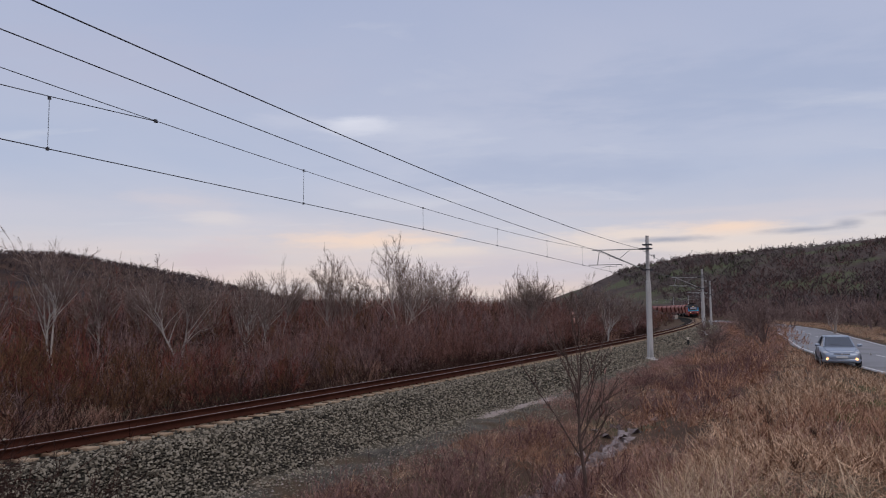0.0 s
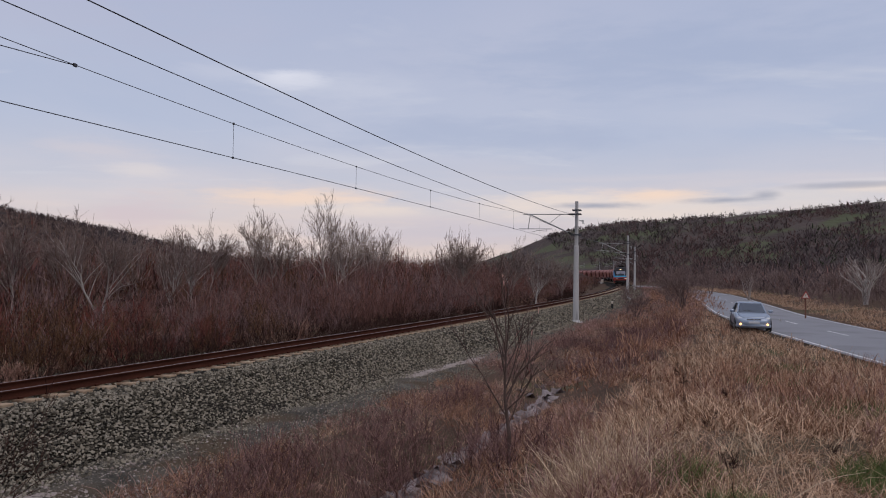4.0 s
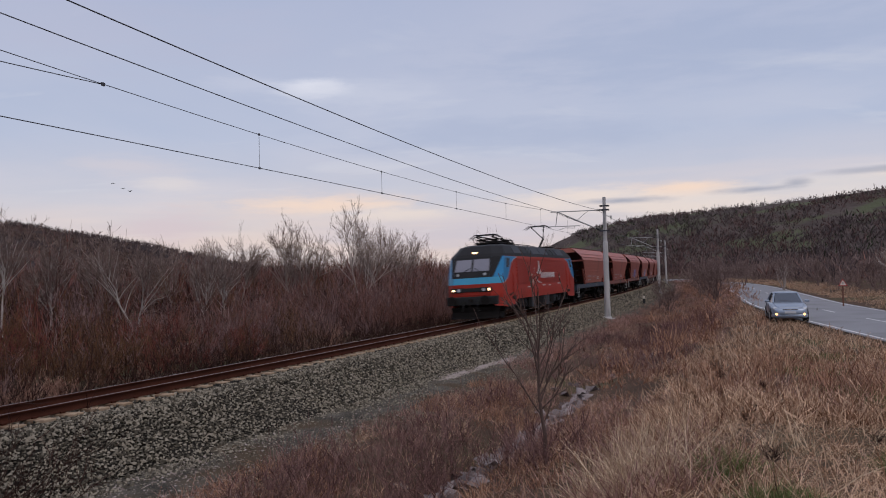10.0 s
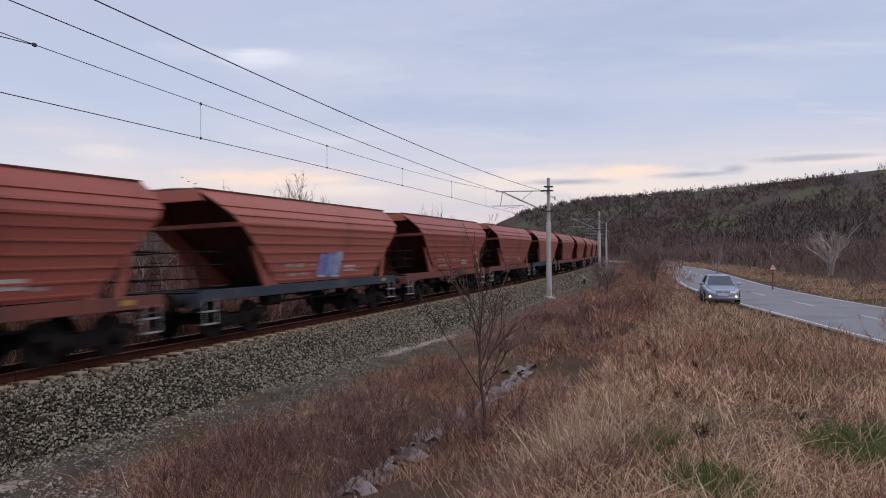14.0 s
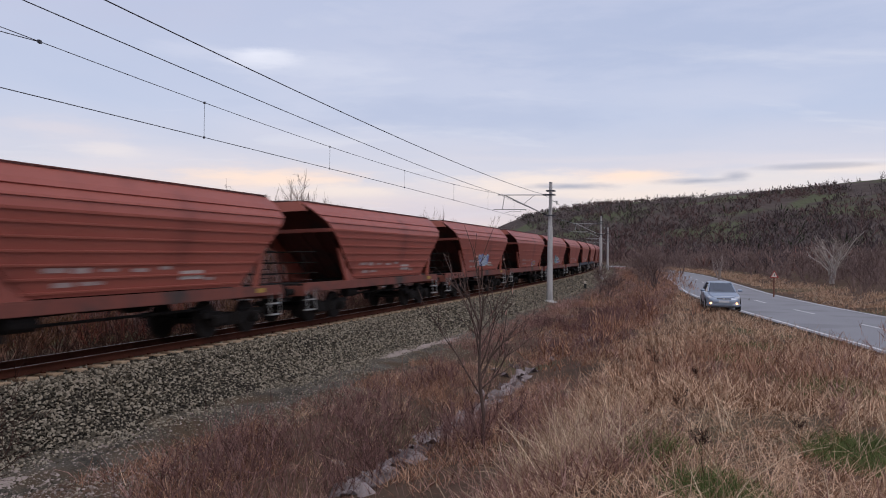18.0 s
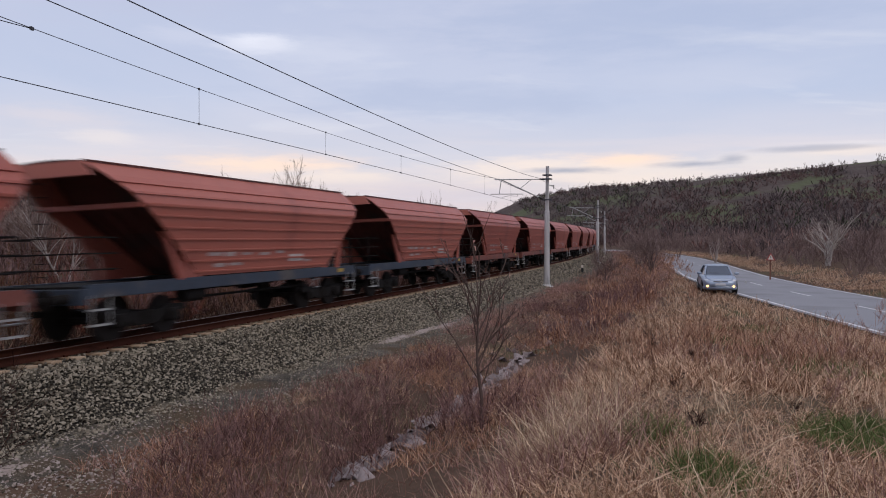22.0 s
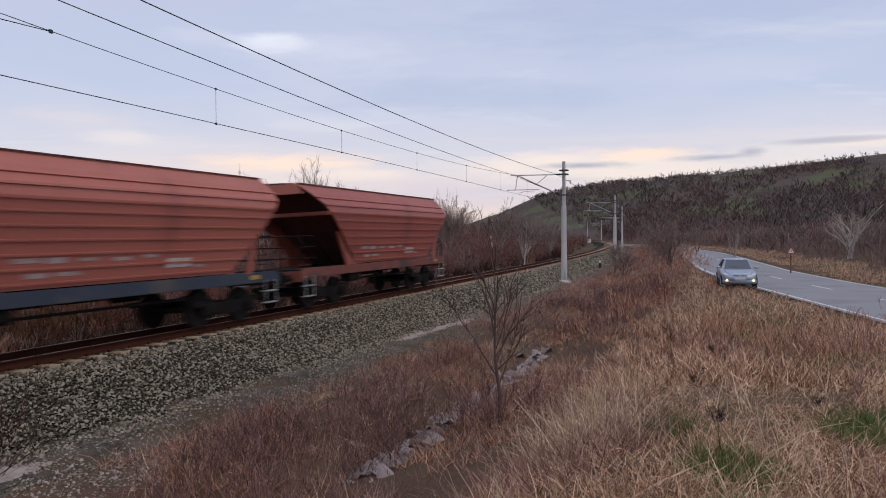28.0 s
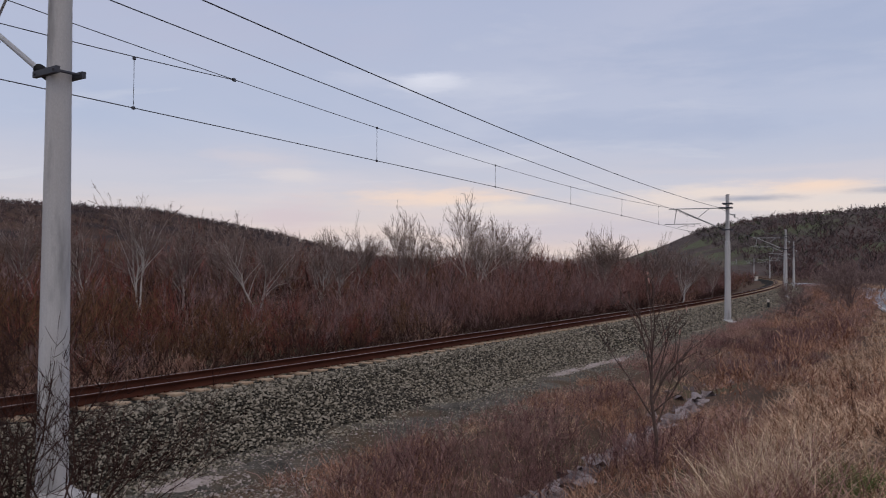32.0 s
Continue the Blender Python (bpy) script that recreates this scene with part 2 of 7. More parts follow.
M_EARTH = material("dry_earth", (0.065, 0.042, 0.03), (0.135, 0.087, 0.06), 0.95, scale=0.35, fine=9, bump=0.6, bump_dist=0.05, stains=(0.10, 0.10, 0.045), stain_scale=0.12, stain_at=(0.55, 0.7))
# near black: the shade in the gaps between stones is put into this colour
M_BED_SHADED = material("shaded_ballast_bed", (0.010, 0.009, 0.007), (0.035, 0.03, 0.024), 0.95, scale=2.0, fine=22, bump=1.0, bump_dist=0.05)
M_STONE = material("ballast_stone", (0.085, 0.073, 0.055), (0.31, 0.268, 0.205), 0.9, scale=6, fine=60, bump=0.3, island=0.8, spec=0.05)
M_GRAVEL = material("grey_gravel", (0.05, 0.045, 0.037), (0.17, 0.15, 0.122), 0.95, scale=1.6, fine=30, bump=0.9, bump_dist=0.04, stains=(0.10, 0.072, 0.048), stain_scale=0.8, stain_at=(0.5, 0.62), span=(0.38, 0.62))
M_PALE = material("pale_stone", (0.20, 0.155, 0.13), (0.40, 0.335, 0.30), 0.85, scale=4, fine=30, bump=0.5, island=0.6)
M_DITCH_STONE = material("dull_ditch_stone", (0.13, 0.10, 0.095), (0.35, 0.295, 0.285), 0.9, scale=2.5, fine=22, bump=0.6, bump_dist=0.03, island=0.4)
M_RAIL = material("rusty_rail", (0.040, 0.014, 0.009), (0.078, 0.027, 0.016), 0.9, 0.0, scale=1.5, fine=60, bump=0.2)
M_RAILHEAD = material("worn_rail_head", (0.24, 0.17, 0.14), (0.34, 0.27, 0.24), 0.38, 0.7, scale=1.0, fine=50, bump=0.05)
M_SLEEPER = material("pale_concrete_sleeper", (0.32, 0.22, 0.14), (0.42, 0.31, 0.21), 0.9, scale=2, fine=50, bump=0.3, per_object=0.4, stains=(0.17, 0.10, 0.065), stain_scale=2.5)
M_CONCRETE = material("mast_concrete", (0.62, 0.595, 0.57), (0.43, 0.41, 0.39), 0.85, scale=0.9, fine=45, bump=0.25, stretch=(3, 3, 0.6), stains=(0.30, 0.29, 0.28), stain_scale=1.2)
M_STEEL = material("galvanised_steel", (0.40, 0.39, 0.38), (0.48, 0.47, 0.45), 0.6, 0.5, scale=3, fine=60, bump=0.1)
M_WIRE = material("weathered_wire", (0.06, 0.06, 0.07), (0.08, 0.08, 0.09), 0.6, 0.3, bump=0)
M_BLACK = material("black_rubber", (0.012, 0.012, 0.013), (0.02, 0.02, 0.02), 0.7, scale=4, bump=0.1)
M_ASPHALT = material("worn_asphalt", (0.27, 0.265, 0.275), (0.22, 0.215, 0.225), 0.8, scale=0.5, fine=60, bump=0.25, stains=(0.19, 0.185, 0.19), stain_scale=0.25, spec=0.3)
M_LINE = material("road_paint", (0.72, 0.71, 0.70), (0.58, 0.57, 0.56), 0.7, scale=2, fine=30, bump=0.1)
M_BARK = material("pale_bark", (0.62, 0.56, 0.50), (0.40, 0.35, 0.31), 0.9, scale=1.2, fine=12, bump=0.3, stretch=(1, 1, 0.4))
M_TWIG = material("grey_twig", (0.28, 0.225, 0.195), (0.46, 0.385, 0.335), 0.9, scale=0.4, fine=8, bump=0, island=0.5)
M_CROWN = material("brown_grey_crown_twig", (0.16, 0.112, 0.094), (0.33, 0.25, 0.215), 0.9, scale=0.4, fine=8, bump=0, island=0.5)
M_BROWN_TWIG = material("red_brown_twig", (0.115, 0.052, 0.042), (0.31, 0.162, 0.128), 0.9, scale=0.33, fine=3, bump=0, island=0.45, big=0.75)
# dark bark; also paints the shade on thicket stems and low edge brush
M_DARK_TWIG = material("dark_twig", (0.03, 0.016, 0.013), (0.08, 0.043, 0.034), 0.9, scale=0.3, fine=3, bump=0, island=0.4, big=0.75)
M_WEED = material("mauve_brown_weed", (0.19, 0.092, 0.076), (0.54, 0.335, 0.275), 0.9, scale=0.9, fine=6, bump=0, island=0.8, big=0.75)
M_RUST = material("rust_brown_weed", (0.19, 0.085, 0.055), (0.54, 0.315, 0.205), 0.9, scale=0.9, fine=6, bump=0, island=0.8, big=0.75)
M_PALE_STRAW = material("bleached_straw", (0.36, 0.24, 0.15), (0.80, 0.62, 0.43), 0.9, scale=0.9, fine=6, bump=0, island=0.7)
M_STRAW = material("dry_straw", (0.25, 0.134, 0.080), (0.77, 0.53, 0.36), 0.9, scale=0.8, fine=6, bump=0, island=0.85, big=0.7)
M_GREEN = material("green_grass", (0.075, 0.105, 0.032), (0.20, 0.225, 0.088), 0.85, scale=0.5, fine=8, bump=0, island=0.8)
M_HILLWOOD = material("far_bare_wood", (0.055, 0.041, 0.042), (0.15, 0.113, 0.11), 0.95, scale=0.04, fine=0.3, bump=0, island=0.5)
M_HILL_RUSSET = material("far_russet_wood", (0.088, 0.053, 0.05), (0.21, 0.135, 0.122), 0.95, scale=0.05, fine=0.3, bump=0, island=0.5)
M_HILL_GREEN = material("far_dark_evergreen", (0.018, 0.026, 0.014), (0.05, 0.062, 0.03), 0.95, scale=0.05, fine=0.3, bump=0, island=0.5)
M_HILL_GREY = material("far_grey_wood", (0.105, 0.084, 0.081), (0.225, 0.182, 0.172), 0.95, scale=0.05, fine=0.3, bump=0, island=0.5)
M_SCRUB = material("grey_brown_scrub", (0.125, 0.082, 0.073), (0.30, 0.215, 0.19), 0.9, scale=0.12, fine=2, bump=0, island=0.4, big=0.75)
M_HILL = material("wooded_hill_floor", (0.062, 0.047, 0.043), (0.118, 0.092, 0.08), 0.95, scale=0.05, fine=0.35, bump=0.8, bump_dist=1.0, stains=(0.102, 0.108, 0.062), stain_scale=0.03, stain_at=(0.5, 0.6), big=0.6, span=(0.36, 0.64))
M_HEATH = material("brown_hill_floor", (0.05, 0.031, 0.025), (0.105, 0.064, 0.045), 0.95, scale=0.03, fine=0.3, bump=0.8, bump_dist=1.0, stains=(0.045, 0.033, 0.031), stain_scale=0.02, stain_at=(0.5, 0.6), big=0.6, span=(0.36, 0.64))


# ---- mesh helpers ----
def mesh_from(name, verts, faces, mat, smooth=False):
    """A mesh from arrays: verts (n, 3) and faces (m, 3 or 4)."""
    verts, faces = np.asarray(verts, np.float32), np.asarray(faces, np.int32)
    me = bpy.data.meshes.new(name)
    k = faces.shape[1]
    me.vertices.add(len(verts))
    me.vertices.foreach_set("co", verts.ravel())
    me.loops.add(faces.size)
    me.loops.foreach_set("vertex_index", faces.ravel())
    me.polygons.add(len(faces))
    me.polygons.foreach_set("loop_start", np.arange(0, faces.size, k, dtype=np.int32))
    if smooth:
        me.polygons.foreach_set("use_smooth", np.ones(len(faces), bool))
    me.update(calc_edges=True)
    if mat:
        me.materials.append(mat)
    return me


def stuff(name, verts, faces, mat, label, category, kind="stuff", parent=None, smooth=False):
    ob = new(name, mesh_from(name, verts, faces, mat, smooth))
    if parent:
        ob.parent = parent
        if label:
            tagged(ob, label)
        if kind == "stuff":
            tagged(ob, kind=kind)
        return ob
    return tagged(ob, label, category, kind=kind)


def part(name, bm, mat, parent, label="", smooth=False):
    """Links a bmesh as one mesh object under a thing or a part."""
    me = bpy.data.meshes.new(name)
    if smooth:
        for f in bm.faces:
            f.smooth = True
    bm.to_mesh(me)
    bm.free()
    me.materials.append(mat)
    ob = new(name, me)
    ob.parent = parent
    if label:
        tagged(ob, label)
    return ob


def empty(name, m, label, category, group=""):
    ob = new(name)
    ob.matrix_world = m
    return tagged(ob, label, category, group)


def box(bm, c, size, bevel=0.0, rot=None):
    r = bmesh.ops.create_cube(bm, size=1.0)
    vs = r["verts"]
    m = Matrix.Translation(c) @ (rot or Matrix.Identity(4)) @ Matrix.Diagonal((*size, 1))
    bmesh.ops.transform(bm, matrix=m, verts=vs)
    if bevel:
        es = list({e for v in vs for e in v.link_edges})
        bmesh.ops.bevel(bm, geom=es, offset=bevel, segments=2, affect="EDGES", profile=0.5)
    return bm


def boxes(*items):
    bm = bmesh.new()
    for it in items:
        box(bm, *it)
    return bm


def rod(bm, a, b, r, r2=None, sides=8):
    a, b = Vector(a), Vector(b)
    d = b - a
    m = Matrix.Translation((a + b) / 2) @ d.to_track_quat("Z", "Y").to_matrix().to_4x4()
    bmesh.ops.create_cone(bm, cap_ends=True, segments=sides, radius1=r, radius2=r if r2 is None else r2, depth=d.length, matrix=m)
    return bm


def rods(r, *pairs, sides=8):
    bm = bmesh.new()
    for a, b in pairs:
        rod(bm, a, b, r, None, sides)
    return bm


def prism(bm, outline, axis, a, b):
    """A solid drawn from an outline of 2D points along axis 'x' or 'y' from a to b."""
    def at(p, w):
        return (w, p[0], p[1]) if axis == "x" else (p[0], w, p[1])
    va = [bm.verts.new(at(p, a)) for p in outline]
    vb = [bm.verts.new(at(p, b)) for p in outline]
    n = len(outline)
    fs = [bm.faces.new(va), bm.faces.new(vb[::-1])]
    for i in range(n):
        fs.append(bm.faces.new((va[i], vb[i], vb[(i + 1) % n], va[(i + 1) % n])))
    bmesh.ops.recalc_face_normals(bm, faces=fs)
    return bm


def tubes(P, R, sides=3):
    """Many tapered tubes at once: P (n, k, 3) centre lines, R (n, k) radii. sides 2 gives flat blades."""
    P, R = np.asarray(P, float), np.asarray(R, float)
    n, k, _ = P.shape
    d = P[:, -1] - P[:, 0]
    d /= np.linalg.norm(d, axis=1, keepdims=True) + 1e-9
    ref = np.where(np.abs(d[:, 2:]) > 0.9, np.array([[1.0, 0, 0]]), np.array([[0, 0, 1.0]]))
    u = np.cross(d, ref)
    u /= np.linalg.norm(u, axis=1, keepdims=True) + 1e-9
    v = np.cross(d, u)
    turn = RNG.uniform(0, 6.28, n)[:, None]
    u, v = u * np.cos(turn) + v * np.sin(turn), v * np.cos(turn) - u * np.sin(turn)
    ring = []
    for i in range(sides):
        a = 2 * math.pi * i / sides
        ring.append(P + R[..., None] * (u[:, None] * math.cos(a) + v[:, None] * math.sin(a)))
    V = np.stack(ring, 2).reshape(-1, 3)
    idx = np.arange(n * k * sides).reshape(n, k, sides)
    F = []
    for i in range(sides if sides > 2 else 1):
        j = (i + 1) % sides
        F.append(np.stack([idx[:, :-1, i], idx[:, :-1, j], idx[:, 1:, j], idx[:, 1:, i]], -1).reshape(-1, 4))
    return V, np.concatenate(F)


def join(*vf):
    V, F, o = [], [], 0
    for v, f in vf:
        V.append(v)
        F.append(f + o)
        o += len(v)
    return np.concatenate(V), np.concatenate(F)


RNG = np.random.default_rng(7)


def fbm(x, y, scale, octaves=4, seed=0):
    """Soft value noise on arrays, about -1 to 1."""
    out, amp, tot = np.zeros_like(x, dtype=float), 1.0, 0.0
    for o in range(octaves):
        X, Y = x / scale + 17.3 * seed + 5.1 * o, y / scale - 9.7 * seed + 3.3 * o
        xi, yi = np.floor(X), np.floor(Y)
        fx, fy = X - xi, Y - yi
        fx, fy = fx * fx * (3 - 2 * fx), fy * fy * (3 - 2 * fy)

        def hsh(a, b):
            return np.modf(np.abs(np.sin(a * 127.1 + b * 311.7) * 43758.5453))[0]
        v = (hsh(xi, yi) * (1 - fx) + hsh(xi + 1, yi) * fx) * (1 - fy) + (hsh(xi, yi + 1) * (1 - fx) + hsh(xi + 1, yi + 1) * fx) * fy
        out += amp * (2 * v - 1)
        tot += amp
        amp *= 0.5
        scale = scale / 2
    return out / tot


# ---- the line of the railway: heading by distance along it ----
S = np.arange(-460.0, 700.01, 0.5)
HD = np.radians(np.where(S < 190, 21.55 - 0.0579 * S + 4.55e-5 * np.maximum(S, 0) ** 2, 12.19 - 0.07 * (S - 190)))
TX = np.concatenate([[0], np.cumsum((np.sin(HD)[1:] + np.sin(HD)[:-1]) / 4)])
TY = np.concatenate([[0], np.cumsum((np.cos(HD)[1:] + np.cos(HD)[:-1]) / 4)])
I0 = int(np.argmin(np.abs(S)))
TX += -10.87 - TX[I0]
TY += 9.69 - TY[I0]
CANT = radians(3.8)
BED = -0.087  # sleeper tops at the track's middle


def track(s, d=0.0, z=0.0):
    """The world place s along the line and d to its far side (negative: the camera's side)."""
    h = np.interp(s, S, HD)
    return np.array([np.interp(s, S, TX) - d * np.cos(h), np.interp(s, S, TY) + d * np.sin(h), z + 0 * np.asarray(s)]).T


def heading(s):
    return float(np.interp(s, S, HD))


def nearest(x, y):
    """(s, d) of places; arrays."""
    shape = np.shape(x)
    x, y = np.ravel(x).astype(float), np.ravel(y).astype(float)
    si = slice(None, None, 4)
    s_out, d_out = np.empty(len(x)), np.empty(len(x))
    for a in range(0, len(x), 4000):
        b = slice(a, a + 4000)
        k = np.argmin((x[b, None] - TX[None, si]) ** 2 + (y[b, None] - TY[None, si]) ** 2, axis=1) * 4
        h = HD[k]
        dx, dy = x[b] - TX[k], y[b] - TY[k]
        s_out[b] = S[k] + dx * np.sin(h) + dy * np.cos(h)
        d_out[b] = -dx * np.cos(h) + dy * np.sin(h)
    return s_out.reshape(shape), d_out.reshape(shape)


# ---- the road: middle line and width ----
ROAD = np.array([(2, -60), (8, -30), (12.6, -5), (15.2, 10), (17.2, 23), (18.7, 33), (20.4, 44), (23.2, 57), (27.2, 71), (33.2, 92), (38.5, 112), (43, 135), (46, 160), (47, 195)], float)
ROAD_Z, ROAD_HALF = -0.37, 3.3


def smooth_line(pts, step=0.5):
    t = np.concatenate([[0], np.cumsum(np.hypot(*np.diff(pts, axis=0).T))])
    q = np.arange(0, t[-1], step)
    ker = np.hanning(31)
    ker /= ker.sum()
    out = []
    for j in (0, 1):
        v = np.interp(q, t, pts[:, j])
        v = np.convolve(np.pad(v, 15, mode="reflect", reflect_type="odd"), ker, "valid")
        out.append(v)
    return np.stack(out, 1)


RL = smooth_line(ROAD)
RT = np.gradient(RL, axis=0)
RT /= np.linalg.norm(RT, axis=1, keepdims=True)
RN = np.stack([RT[:, 1], -RT[:, 0]], 1)  # to the road's right side


def road_offset(x, y):
    shape = np.shape(x)
    x, y = np.ravel(x).astype(float), np.ravel(y).astype(float)
    out = np.empty(len(x))
    for a in range(0, len(x), 4000):
        b = slice(a, a + 4000)
        k = np.argmin((x[b, None] - RL[None, ::3, 0]) ** 2 + (y[b, None] - RL[None, ::3, 1]) ** 2, axis=1) * 3
        k = np.minimum(k, len(RL) - 1)
        out[b] = (x[b] - RL[k, 0]) * RN[k, 0] + (y[b] - RL[k, 1]) * RN[k, 1]
    return out.reshape(shape)


def step01(a, b, v):
    t = np.clip((v - a) / (b - a), 0, 1)
    return t * t * (3 - 2 * t)


def ground_z(x, y, rough=True):
    """The height of the ground."""
    x, y = np.asarray(x, float), np.asarray(y, float)
    s, d = nearest(x, y)
    u = -d
    r = np.hypot(x, y)
    az = np.degrees(np.arctan2(x, y))
    # camera's side of the line: shoulder, gravel strip, ditch, bank
    right = np.interp(u, [0, 1.6, 2.0, 3.5, 5.6, 7.2, 8.2, 9.3, 10.6], [-0.45, -0.45, -0.35, -0.97, -0.975, -0.98, -1.2, -0.85, -0.4])
    verge = np.interp(r, [0, 3.5, 7, 12, 18, 26, 40, 80], [0.92, 0.88, 0.62, 0.28, 0.06, -0.12, -0.28, -0.5])
    right = np.where(u > 10.6, right + (verge - right) * step01(10.2, 13.4, u), right)
    ro = road_offset(x, y)
    k = 1 - step01(ROAD_HALF + 0.4, ROAD_HALF + 3.0, np.abs(ro))
    right = right * (1 - k) + (ROAD_Z - 0.06) * k
    right = np.where(ro > 4.5, right + 0.5 * step01(4.5, 12, ro) + 0.012 * np.maximum(ro - 12, 0), right)
    left = np.interp(d, [0, 1.6, 2.0, 3.6, 6, 30], [-0.45, -0.45, -0.42, -1.05, -1.15, -1.3])
    z = np.where(d < 0, right, left)
    if rough:
        z = z + 0.10 * fbm(x, y, 2.2, 4, 1) * step01(4.2, 6.5, np.abs(d)) * (1 - k) + 0.5 * fbm(x, y, 25, 3, 2) * step01(14, 60, np.abs(d)) * (1 - k)
    # hills: height of the skyline by bearing
    E = np.interp(az, [-180, -75, -55, -43, -33, -29, -25, -21, -17, -12, -4, 2, 4.5, 7.5, 11.5, 15, 20, 26, 32, 45, 80, 130, 180],
                  [1.5, 3.0, 4.0, 4.05, 3.85, 3.2, 2.5, 1.5, 0.8, 0.3, 0.2, 0.8, 1.6, 2.9, 3.65, 3.9, 4.15, 4.6, 5.1, 5.6, 5, 2.5, 1.5])
    near_r = np.interp(az, [-180, -10, 3, 12, 40, 180], [320, 420, 330, 300, 190, 160])
    far_r = np.interp(az, [-180, -20, -5, 5, 14, 40, 180], [900, 900, 1300, 620, 560, 560, 560])
    top = np.tan(np.radians(E)) * far_r + 2.5
    rise = step01(near_r, far_r, r)
    bumpy = 1 + 0.06 * fbm(x, y, 120, 4, 3) + 0.02 * fbm(x, y, 20, 3, 4)
    return z * (1 - rise) + top * rise * np.where(r > far_r, 1, bumpy)


# ---- ground: one sheet from the camera's feet to the horizon ----
def build_ground():
    rad = np.concatenate([[0.0], np.geomspace(0.8, 60, 180), np.geomspace(62, 3500, 120)])
    ang = np.radians(np.concatenate([np.arange(-58, 58.01, 0.58), np.arange(61, 300, 4.0)]))
    A, Rr = np.meshgrid(ang, rad)
    x, y = Rr * np.sin(A), Rr * np.cos(A)
    z = ground_z(x, y)
    V = np.stack([x, y, z], -1).reshape(-1, 3)
    n, m = x.shape
    idx = np.arange(n * m).reshape(n, m)
    nxt = np.roll(idx, -1, axis=1)
    F = np.stack([idx[:-1], nxt[:-1], nxt[1:], idx[1:]], -1).reshape(-1, 4)[:, ::-1]
    g = stuff("ground", V, F, M_EARTH, "brown winter ground with bank, ditch and wooded hills", "ground", "structure", smooth=True)
    g.data.materials.append(M_HILL)
    far = (V[F].mean(1)[:, 2] > 2.0) | (np.hypot(*V[F].mean(1)[:, :2].T) > 330)
    g.data.materials.append(M_HEATH)
    west = V[F].mean(1)[:, 0] < -0.1 * V[F].mean(1)[:, 1]
    g.data.polygons.foreach_set("material_index", (far.astype(np.int32) * (1 + west)).astype(np.int32))


build_ground()


# ---- railway bed, rails ----
def sweep(outline, s0, s1, step, mat, name, label="", parent=None, kind="", smooth=False, jitter=0.0, category=""):
    """A strip along the line: outline of (d, z) points, open."""
    ss = np.arange(s0, s1 + step / 2, step)
    h = np.interp(ss, S, HD)
    x, y = np.interp(ss, S, TX), np.interp(ss, S, TY)
    V = []
    for d, z in outline:
        V.append(np.stack([x - d * np.cos(h), y + d * np.sin(h), np.full(len(ss), z) + (RNG.normal(0, jitter, len(ss)) if jitter else 0)], -1))
    V = np.stack(V, 1)
    n, k, _ = V.shape
    idx = np.arange(n * k).reshape(n, k)
    F = np.stack([idx[:-1, :-1], idx[1:, :-1], idx[1:, 1:], idx[:-1, 1:]], -1).reshape(-1, 4)
    return stuff(name, V.reshape(-1, 3), F, mat, label, category, kind, parent, smooth)


def canted(d, z):
    """A point of the track's own cross-section, leaned with the cant."""
    return (d * math.cos(CANT) + z * math.sin(CANT), BED - d * math.sin(CANT) + z * math.cos(CANT))


# the bed's near-black colour paints the shade between the loose stones
bed = sweep([(4.1, -1.12), (3.5, -0.98), (2.1, -0.24), (1.75, -0.19)] + [canted(d, -0.05) for d in (1.3, 0.4, -0.4, -1.3)] + [(-1.75, -0.075), (-2.0, -0.12), (-3.3, -0.86), (-4.0, -0.985)], -460, 690, 1.0, M_BED_SHADED, "ballast", "grey crushed-stone ballast shouldered under the track", kind="structure", jitter=0.012, category="ballast")
gravel_strip = sweep([(-3.2, -0.84), (-3.7, -0.91), (-4.3, -0.935), (-4.75, -0.99)], -100, 300, 0.8, M_GRAVEL, "gravel_path", "grey gravel strip at the foot of the ballast", kind="structure", jitter=0.012, category="path")

railway = empty("railway_track", pose(0, 0, 0), "single canted railway track with rusty rails on concrete sleepers", "railway track")
for side in (-1, 1):
    c = side * 0.7535
    prof = [(-0.075, 0.0), (-0.075, 0.012), (-0.012, 0.035), (-0.009, 0.125), (-0.035, 0.14), (-0.036, 0.168), (0.036, 0.168), (0.035, 0.14), (0.009, 0.125), (0.012, 0.035), (0.075, 0.012), (0.075, 0.0)]
    rail = sweep([canted(c + a, b + 0.012) for a, b in prof], -455, 685, 1.5, M_RAIL, "rail", "rust-brown steel rail", railway)
    head = sweep([canted(c + a, b + 0.012) for a, b in [(-0.031, 0.166), (-0.030, 0.1715), (0.030, 0.1715), (0.031, 0.166)]], -455, 685, 1.5, M_RAILHEAD, "rail_head", "polished running surface", rail)


# ---- the train ----
M_WAGON = material("faded_oxide_red", (0.42, 0.122, 0.086), (0.34, 0.09, 0.063), 0.5, scale=0.5, fine=14, bump=0.06, stains=(0.25, 0.072, 0.053), stain_scale=0.9, stain_at=(0.55, 0.8), per_object=0.25, stretch=(1, 1, 0.35), spec=0.4)
M_WAGON_CLEAN = material("cleaner_oxide_red", (0.47, 0.15, 0.105), (0.40, 0.12, 0.083), 0.5, scale=0.5, fine=14, bump=0.06, stains=(0.31, 0.095, 0.07), stain_scale=0.9, stain_at=(0.58, 0.8), per_object=0.2, stretch=(1, 1, 0.35), spec=0.45)
# dark stained red; on the recessed hopper ends it also stands in for shade
M_WAGON_DARK = material("dark_dirty_oxide_red", (0.15, 0.045, 0.034), (0.085, 0.03, 0.025), 0.7, scale=0.8, fine=12, bump=0.1, stains=(0.06, 0.04, 0.035), stain_scale=0.8)
